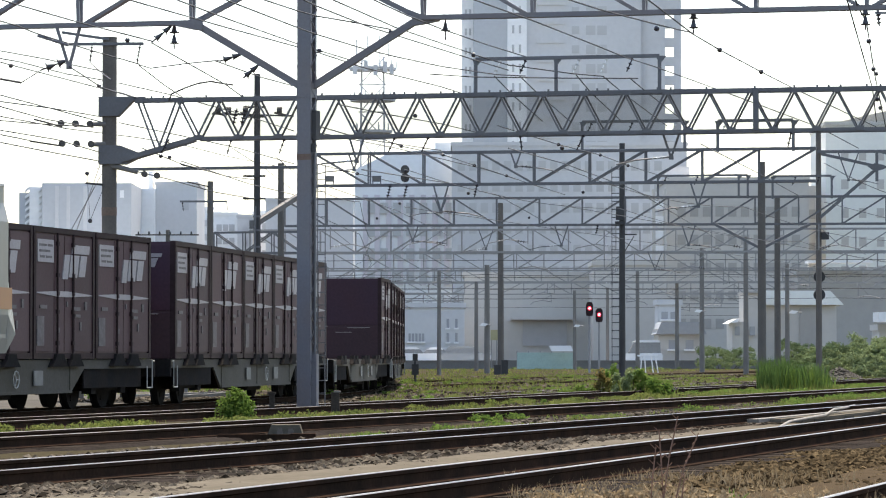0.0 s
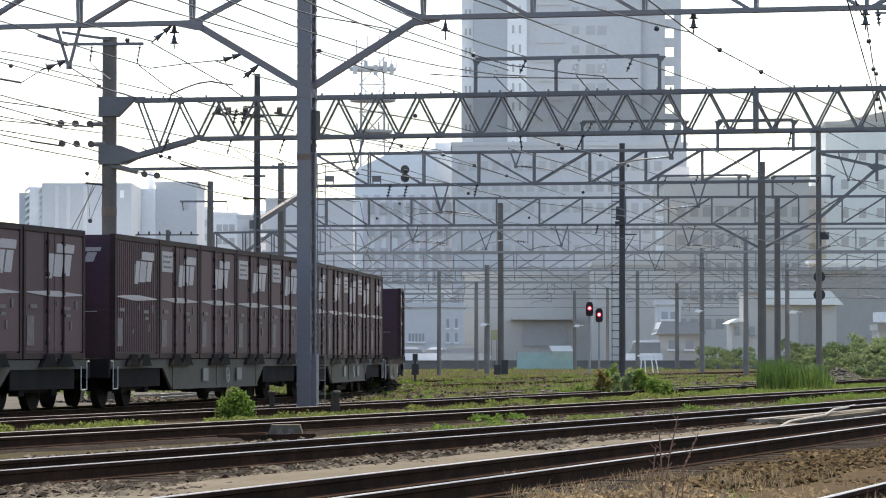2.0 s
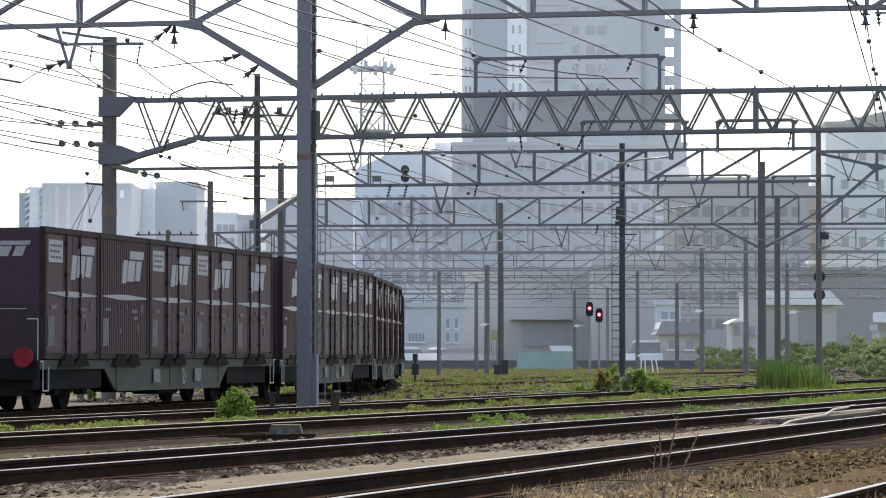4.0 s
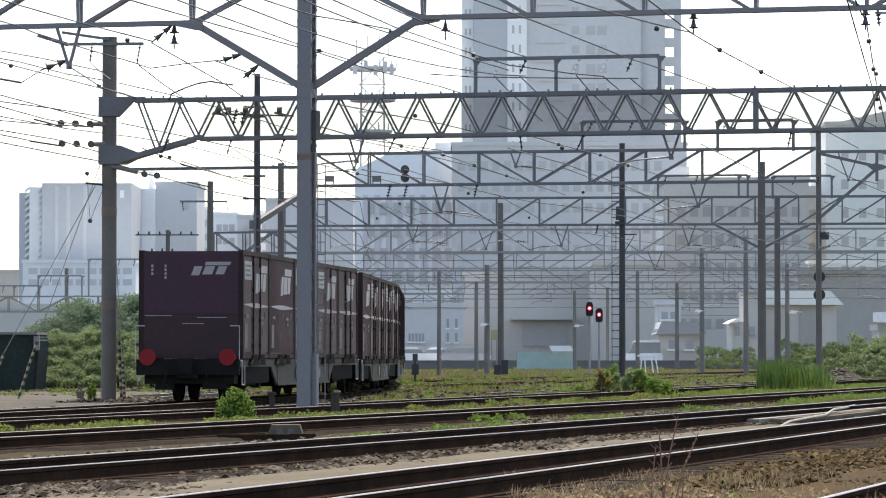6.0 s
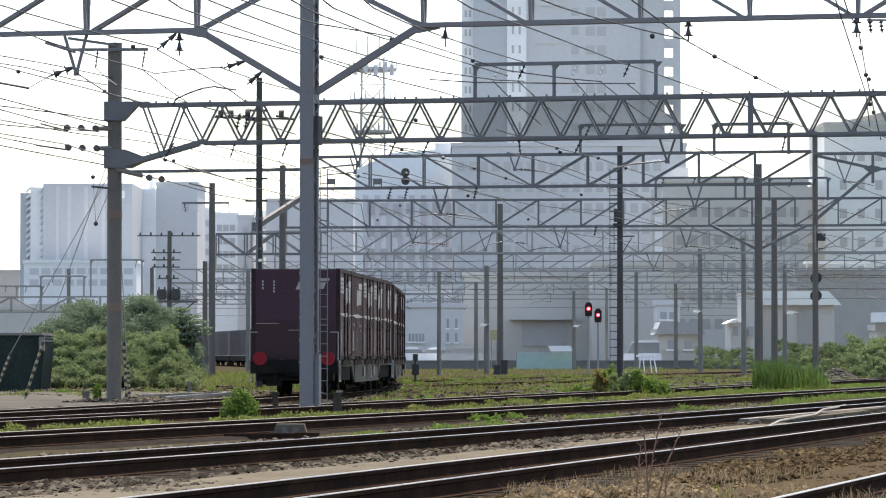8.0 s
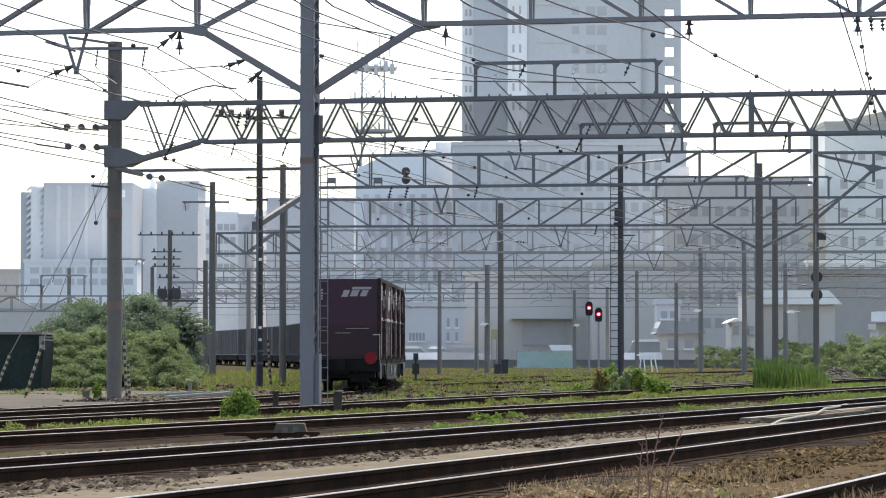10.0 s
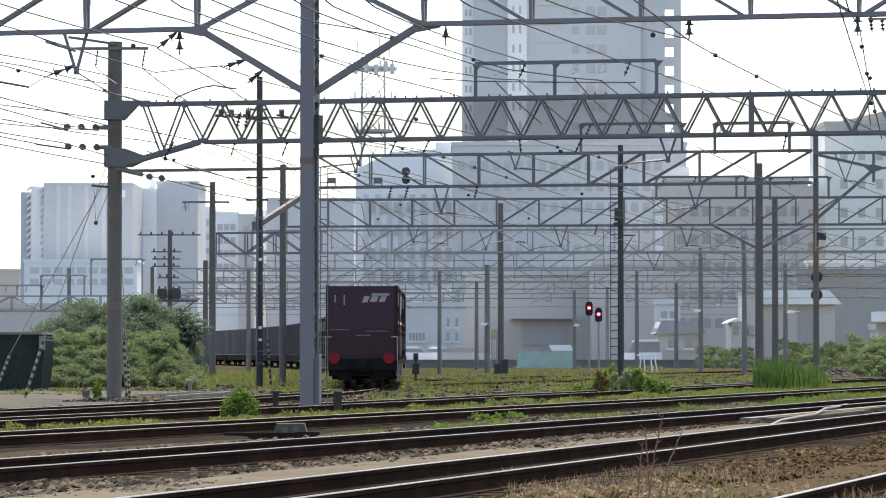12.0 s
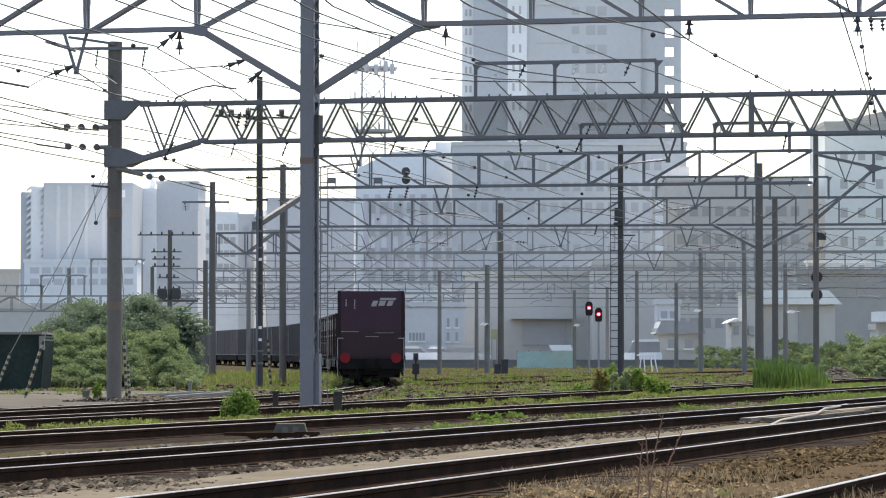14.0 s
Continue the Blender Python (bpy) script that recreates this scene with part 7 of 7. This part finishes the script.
# ---- loose stones of the ballast ----
def stones(n, place, size, material, label):
    """Irregular stones; place() gives x and y."""
    base = np.array([(1, 0, 0), (-1, 0, 0), (0, 1, 0), (0, -1, 0), (0, 0, 0.8), (0, 0, -0.8)], float)
    tri = ((0, 2, 4), (2, 1, 4), (1, 3, 4), (3, 0, 4), (2, 0, 5), (1, 2, 5), (3, 1, 5), (0, 3, 5))
    verts, faces = [], []
    for i in range(n):
        x, y, *lift = place()
        s = size * nrng.uniform(0.5, 1.35)
        a = nrng.uniform(0, 6.28)
        b = base * nrng.uniform(0.6, 1.3, (6, 1)) * s * np.array((1.15, 0.9, 0.75))
        ca, sa2 = math.cos(a), math.sin(a)
        b = np.stack((b[:, 0] * ca - b[:, 1] * sa2, b[:, 0] * sa2 + b[:, 1] * ca, b[:, 2] + b[:, 0] * 0.3), 1)
        b += (x, y, ground_height(x, y) + s * 0.25 + sum(lift))
        k = len(verts)
        verts += b.tolist()
        faces += [(p + k, q + k, r + k) for p, q, r in tri]
    ob = new("ballast", soup("ballast", verts, faces, material))
    return tagged(ob, label, "ballast", kind="stuff")


def gravel_spot(u0, u1, y0, y1):
    def f():
        while True:
            y = y0 + (y1 - y0) * nrng.uniform() ** 1.4
            u = nrng.uniform(u0, u1)
            x = (u - y * ACROSS.y) / ACROSS.x
            if abs(x) < 0.13 * y + 0.5:
                return x, y
    return f


stones(11500, gravel_spot(-6.5, -5.1, 22, 60), 0.046, STONE_WARM, "brown loose ballast stones in the foreground")
stones(2200, gravel_spot(-5.2, -4.1, 20, 60), 0.034, STONE_WARM, "small brown stones strewn over bare dirt")
bm = B()
pts = [ACROSS * (-4.6 + 0.06 * math.sin(a * 0.9)) + ALONG * a + Vector((0, 0, -0.012 + 0.01 * noise.noise(Vector((a * 0.7, 2, 0))))) for a in np.arange(16, 40, 0.8)]
sweep(bm, pts, ((-0.60, -0.14), (0.55, -0.14), (0.40, 0.008), (-0.44, 0.008)))
tagged(part("path", bm, DIRT), "trodden strip of bare brown dirt in the gravel", "path", kind="structure")
stones(2600, gravel_spot(-9.9, -8.7, 22, 60), 0.032, STONE, "small stones strewn over the path")
stones(6500, gravel_spot(-11.0, -9.4, 24, 70), 0.048, STONE, "grey ballast stones beside the rails")
stones(6500, gravel_spot(-14.6, -12.2, 30, 80), 0.05, STONE, "grey ballast stones beside the rails")
stones(5000, gravel_spot(-20.5, -16.8, 40, 110), 0.045, STONE, "grey ballast stones between the tracks")
stones(5000, gravel_spot(-30.0, -23.8, 70, 130), 0.06, STONE, "stones by the freight track")

def heap_spot():
    a, r = nrng.uniform(0, 6.28), nrng.uniform() ** 0.5
    return 19.2 + 1.1 * r * math.cos(a), 170 + 1.3 * r * math.sin(a), 0.6 * (1 - r) ** 0.8 * nrng.uniform(0.6, 1.0)


stones(1500, heap_spot, 0.09, PALE_STONE, "heap of pale rubble beside the bushes")


def far_spot():
    while True:
        p = ACROSS * nrng.uniform(-50, -28.3) + ALONG * nrng.uniform(95, 210)
        if noise.noise(Vector((p.x * 0.3, p.y * 0.08, 21))) > -0.1:
            return p.x, p.y


stones(5200, far_spot, 0.08, STONE, "grey stones strewn over the far yard")

ASPHALT = mat("grey_worn_asphalt", (0.088, 0.085, 0.078), 0.95, 0.0, 0.7, 0.5, 16, 0.25, 0.3, (0.055, 0.052, 0.047), spec=0.0)
def yard_spot():
    if nrng.uniform() < 0.3:
        return nrng.uniform(-16, -9), nrng.uniform(113, 119), 0.06
    y = nrng.uniform(88, 112)
    return float(np.interp(y, fine_y, fine_x)) - 1.7 - 3.2 * nrng.uniform() ** 1.5, y, 0.05


stones(2600, yard_spot, 0.06, STONE, "grey rubble scattered over the paved yard")
# worn concrete path between two tracks
bm = B()
pts = [ACROSS * (-9.35 + 0.012 * (a - 30)) + ALONG * a + Vector((0, 0, 0.02 + 0.02 * noise.noise(Vector((a * 0.4, 0, 0))))) for a in np.arange(18, 64, 1.0)]
sweep(bm, pts, ((-0.48, -0.12), (0.5, -0.12), (0.45, 0.012), (-0.42, 0.012)))
tagged(part("path", bm, PAVING), "worn concrete path between two tracks", "path", kind="structure")
bm = B()
for lo, hi in zip(range(78, 114, 2), range(80, 116, 2)):
    x1a, x1b = (float(np.interp(v, fine_y, fine_x)) - 1.75 for v in (lo, hi))
    top = [bm.verts.new(p) for p in ((-18, lo, -0.12), (x1a, lo, -0.13), (x1b, hi, -0.13), (-18, hi, -0.12))]
    low = [bm.verts.new((v.co.x, v.co.y, -0.35)) for v in top]
    bm.faces.new(top)
    bm.faces.new((top[1], low[1], low[2], top[2]))
    if lo == 78:
        bm.faces.new((top[0], low[0], low[1], top[1]))
bmesh.ops.remove_doubles(bm, verts=bm.verts[:], dist=0.001)
tagged(part("pavement", bm, ASPHALT), "grey paved yard beside the mast", "pavement", kind="structure")

# ---- small things beside the tracks ----
STRIPE_Y = mat("guard_yellow", (0.323, 0.277, 0.154), 0.6, 0.0, 0.4, 3, 15, 0.15, 0.0)
STRIPE_K = mat("guard_black", (0.023, 0.023, 0.023), 0.6, 0.0, 0.3, 3, 15, 0.15, 0.0)


def guy_guard(p, q, top, label):
    """A guy wire with a black and yellow guard on its lower part."""
    g = thing("guy_wire", label, "guy wire", "guy wires")
    p, q = Vector(p), Vector(q)
    n = 17
    for i in range(n):
        bm = B()
        rod(bm, p.lerp(q, i / n), p.lerp(q, (i + 1) / n), 0.04, n=8)
        part("guard_stripe", bm, STRIPE_Y if i % 2 else STRIPE_K, g)
    bm = B()
    rod(bm, q, top, 0.012, n=5)
    part("wire", bm, STEEL_FAR, g)


guy_guard((-11.55, 95, -0.25), (-11.00, 95, 1.44), (-8.90, 92, 6.38), "leaning guy wire with a black and yellow guard")
guy_guard((-13.05, 100, -0.25), (-12.52, 100, 1.12), (-8.90, 92, 5.94), "leaning guy wire with a black and yellow guard")
guy_guard((-8.52, 93, -0.25), (-8.60, 93, 1.42), (-8.67, 92, 4.16), "steep guy wire with a black and yellow guard")
guy_guard((-8.48, 93.5, -0.25), (-8.55, 93.5, 0.89), (-8.64, 92, 4.45), "steep guy wire with a black and yellow guard")
guy_guard((-6.31, 127, -0.25), (-6.43, 127, 1.59), (-6.63, 126, 6.10), "steep guy wire with a black and yellow guard")


def marker_post(label, x, y, h, r, material, cap=None):
    p = thing("marker_post", label, "post", "track-side posts")
    g = ground_height(x, y)
    bm = B()
    bar(bm, (x, y, g - 0.1), (x, y, g + h), r * 2, r * 2)
    part("post", bm, material, p)
    bm = B()
    if cap:
        box(bm, (x + 0.04, y, g + h + 0.015), (r * 1.6, r * 2.2, 0.035))
        part("cap", bm, cap, p, "white cap")
    else:
        box(bm, (x, y, g + h), (r * 2.9, r * 2.6, 0.05))
        part("cap", bm, material, p)


TIMBER = mat("old_dark_timber", (0.058, 0.049, 0.040), 0.9, 0.0, 0.5, 5, 30, 0.25, 0.2, spec=0.05)
marker_post("stubby dark wooden post beside the rail", -3.51, 72, 0.44, 0.055, TIMBER)
marker_post("brown wooden post with a white cap", -2.21, 72, 0.46, 0.085, TIMBER, CONCRETE_FAR)
marker_post("small grey post in the yard", -9.72, 94, 0.24, 0.09, CONCRETE)
marker_post("slim grey post beside bushes", -7.69, 105, 0.42, 0.05, CONCRETE_FAR)

sm = thing("point_machine", "grey trapezoid concrete housing with dark rods beside the rail", "point machine")
x, y = -2.20, 48.6
g = ground_height(x, y)
bm = B()
prism(bm, [(x - 0.25, g), (x + 0.29, g), (x + 0.22, g + 0.22), (x - 0.17, g + 0.22)], y - 0.2, y + 0.2)
part("housing", bm, PAVING, sm)
for dx in (-0.05, 0.1):
    bm = B()
    prism(bm, [(x + dx - 0.05, g + 0.06), (x + dx + 0.05, g + 0.06), (x + dx + 0.03, g + 0.17), (x + dx - 0.03, g + 0.17)], y - 0.215, y - 0.2)
    part("panel", bm, CONCRETE, sm)
for dx0, dx1, dz in ((-0.9, 0.1, 0.02), (0.1, 0.45, 0.03)):
    bm = B()
    bar(bm, (x + dx0, y - 0.35, g + dz + 0.03), (x + dx1, y - 0.35, g + dz + 0.03), 0.12, 0.09)
    part("rod", bm, RAIL_SIDE, sm, "dark rusty rod")

dw = thing("dwarf_signal", "small dark dwarf signal on a short post", "railway signal", "signals")
x, y = -1.19, 150.0
g = ground_height(x, y)
bm = B()
rod(bm, (x, y, g - 0.1), (x, y, 0.35), 0.05)
part("post", bm, DARK_POLE, dw)
bm = B()
box(bm, (x, y - 0.05, 0.42), (0.3, 0.2, 0.46))
part("head", bm, DARK_POLE, dw)
bm = B()
box(bm, (x, y - 0.05, 0.95), (0.22, 0.15, 0.3))
rod(bm, (x, y, 0.4), (x, y, 0.9), 0.04)
part("lamp_hood", bm, DARK_POLE, dw)
for px, dist, h in ((3.76, 214, 0.9), (3.31, 214, 0.6)):
    c = thing("cable_cabinet", "small dark cable cabinet at the foot of a pole", "cabinet", "cable cabinets")
    bm = B()
    box(bm, (px, dist - 0.4, h / 2 - 0.25), (0.4, 0.3, h))
    part("body", bm, DARK_POLE, c)
    bm = B()
    box(bm, (px, dist - 0.4, h - 0.22), (0.46, 0.36, 0.06))
    part("lid", bm, DARK_POLE, c)

# timber deck and a bent pale pipe between the first tracks
to = thing("timber_deck", "worn grey timber deck on stubs beside the rail", "timber deck")
for k in range(3):
    bm = B()
    a = ACROSS * (-9.5 + 0.2 * k) + ALONG * (51.5 + 0.8 * k)
    bar(bm, a + Vector((0, 0, 0.10 - 0.012 * k)), a + ALONG * (16 - 4 * k) + Vector((0, 0, 0.08)), 0.17, 0.05)
    part("timber", bm, CONCRETE if k == 0 else PAVING, to)
for k in range(5):
    bm = B()
    a = ACROSS * -8.95 + ALONG * (54.2 + 3.0 * k)
    box(bm, a + Vector((0, 0, -0.03)), (0.16, 0.12, 0.24))
    part("stub", bm, PAVING, to)
stones(1500, gravel_spot(-9.6, -8.5, 54, 66), 0.03, STONE, "small grey stones by the timber deck")
pp = thing("pipe", "bent pale grey pipe lying across the track side", "pipe")
bm = B()
tube(bm, [Vector(p) for p in ((4.5, 46.9, 0.12), (4.9, 49.6, 0.14), (5.5, 52.6, 0.14), (6.06, 55.6, 0.13), (6.5, 58.4, 0.17), (7.1, 61.8, 0.15), (7.85, 66.9, 0.12))], 0.02, 8)
part("tube", bm, CONCRETE_FAR, pp)

# debris on the paved yard
PALE_WOOD = mat("weathered_pale_board", (0.231, 0.223, 0.208), 0.9, 0.0, 0.5, 2, 25, 0.2, 0.1)
for px, dist, w, dz in ((-7.65, 98, 1.3, 0.02), (-7.00, 100, 1.6, 0.03), (-8.04, 97, 0.9, 0.0), (-6.42, 101, 0.8, 0.02), (-6.9, 92, 1.0, 0.05), (-6.2, 95, 1.3, 0.1), (-6.0, 97, 0.9, 0.03)):
    p = thing("plank", "grey weathered plank lying by the track", "plank", "loose planks")
    bm = B()
    g = -0.11
    bar(bm, (px - w / 2, dist, g + 0.05), (px + w / 2, dist + 0.6, g + 0.07 + dz), 0.16, 0.06)
    part("board", bm, PALE_WOOD, p)
    bm = B()
    bar(bm, (px - w / 4, dist - 0.1, g), (px - w / 4, dist + 0.4, g + 0.03), 0.1, 0.06)
    part("bearer", bm, BARK, p)
TARP = mat("dark_green_tarpaulin", (0.026, 0.037, 0.033), 0.8, 0.0, 0.5, 1.2, 8, 0.25, 0.3, spec=0.05)
tp = thing("covered_stack", "stack under a dark green tarpaulin beside the thicket", "covered stack")
bm = B()
prism(bm, [(-15.52, -0.25), (-13.28, -0.25), (-13.13, 1.58), (-13.31, 1.78), (-15.52, 1.80)], 114, 117)
bmesh.ops.bevel(bm, geom=bm.edges[:], offset=0.06, segments=2, affect="EDGES")
part("tarpaulin", bm, TARP, tp)
bm = B()
slab(bm, -15.51, -13.19, 1.72, 1.80, 113.9, 117.1)
part("edge_board", bm, CONCRETE_FAR, tp)
bm = B()
slab(bm, -13.29, -13.11, 1.21, 1.67, 113.8, 113.95)
part("plate", bm, CONCRETE_FAR, tp, "pale grey plate")
vl = thing("yard_light", "white round lamp on a slim post by the siding", "lamp")
bm = B()
rod(bm, (-16.84, 230, -0.3), (-16.84, 230, 1.51), 0.06)
part("post", bm, CONCRETE, vl)
bm = B()
rod(bm, (-16.84, 229.9, 1.84), (-16.84, 230.1, 1.84), 0.25, n=16)
part("disc", bm, WALL_WHITE, vl)

# ---- a passenger car that leaves at the very start ----
# Cream and orange are darkened in the colour for the backlit side.
CREAM = mat("cream_paint_in_shade", (0.190, 0.190, 0.170), 0.35, 0.0, 0.2, 0.8, 12, 0.06, 0.0)
CAR_ORANGE = mat("orange_paint_in_shade", (0.300, 0.110, 0.030), 0.35, 0.0, 0.2, 0.8, 12, 0.06, 0.0)
pc = thing("passenger_car", "cream passenger railcar with an orange stripe", "railway carriage")
bm = B()
half = [(-1.38, 1.0), (-1.42, 1.3), (-1.42, 3.0), (-1.3, 3.45), (-0.95, 3.68), (0, 3.75)]
outline = half + [(-x, z) for x, z in half[-2::-1]]
prism(bm, outline, -9.75, 9.75)
bmesh.ops.bevel(bm, geom=[e for e in bm.edges if abs(abs(e.verts[0].co.y) - 9.75) < 0.01 and abs(abs(e.verts[1].co.y) - 9.75) < 0.01], offset=0.25, segments=4, affect="EDGES")
part("body", bm, CREAM, pc)
for sx in (-1, 1):
    bm = B()
    slab(bm, sx * 1.41, sx * 1.432, 1.62, 1.9, -9.6, 9.6)
    part("stripe", bm, CAR_ORANGE, pc, "orange stripe")
    for k in range(7):
        bm = B()
        slab(bm, sx * 1.40, sx * 1.43, 2.05, 2.9, -8.9 + k * 2.55, -7.3 + k * 2.55)
        part("side_window", bm, GLASS, pc)
for sy in (-1, 1):
    bm = B()
    slab(bm, -1.1, 1.1, 2.05, 2.95, sy * 9.7, sy * 9.77)
    part("end_window", bm, GLASS, pc)
    bm = B()
    slab(bm, -1.15, 1.15, 1.62, 1.9, sy * 9.7, sy * 9.765)
    part("stripe", bm, CAR_ORANGE, pc, "orange stripe")
    bm = B()
    box(bm, (0, sy * 6.5, 0.55), (2.0, 2.6, 0.4))
    for wy in (-1.0, 1.0):
        for wx in (-0.56, 0.56):
            rod(bm, (wx - 0.06, sy * 6.5 + wy, 0.43), (wx + 0.06, sy * 6.5 + wy, 0.43), 0.43, n=16)
    part("bogie", bm, WAGON_BLACK, pc, "black bogie")
bm = B()
slab(bm, -1.2, 1.2, 0.45, 1.0, -4.5, 4.5)
part("underframe", bm, WAGON_BLACK, pc, "black underfloor equipment")


def car_pose(t):
    p = ACROSS * -18.9 + ALONG * (42.3 - 9.75 - 14.0 * min(t, 2.0)) + Vector((0, 0, 0.05))
    return Matrix.Translation(p) @ Matrix.Rotation(-HEAD, 4, "Z")


def motions():
    times = [0.25 * i for i in range(57)]
    for ob, back, off, wheels in TRAIN:
        up = DECK if wheels is None else 0.0
        walk(ob, [(t, wagon_pose(t, back) @ Matrix.Translation((0, off, up))) for t in times])
        for w in wheels or ():
            base = w.matrix_basis.translation.copy()
            step = 2 / 30
            walk(w, [(i * step, Matrix.Translation(base) @ Matrix.Rotation(-(rear_at(i * step) - rear_at(0)) / WHEEL_R, 4, "X")) for i in range(211)])
    walk(pc, [(t, car_pose(t)) for t in (0.0, 0.5, 1.0, 1.5, 2.0)] + [(14.0, car_pose(14.0))])


motions()
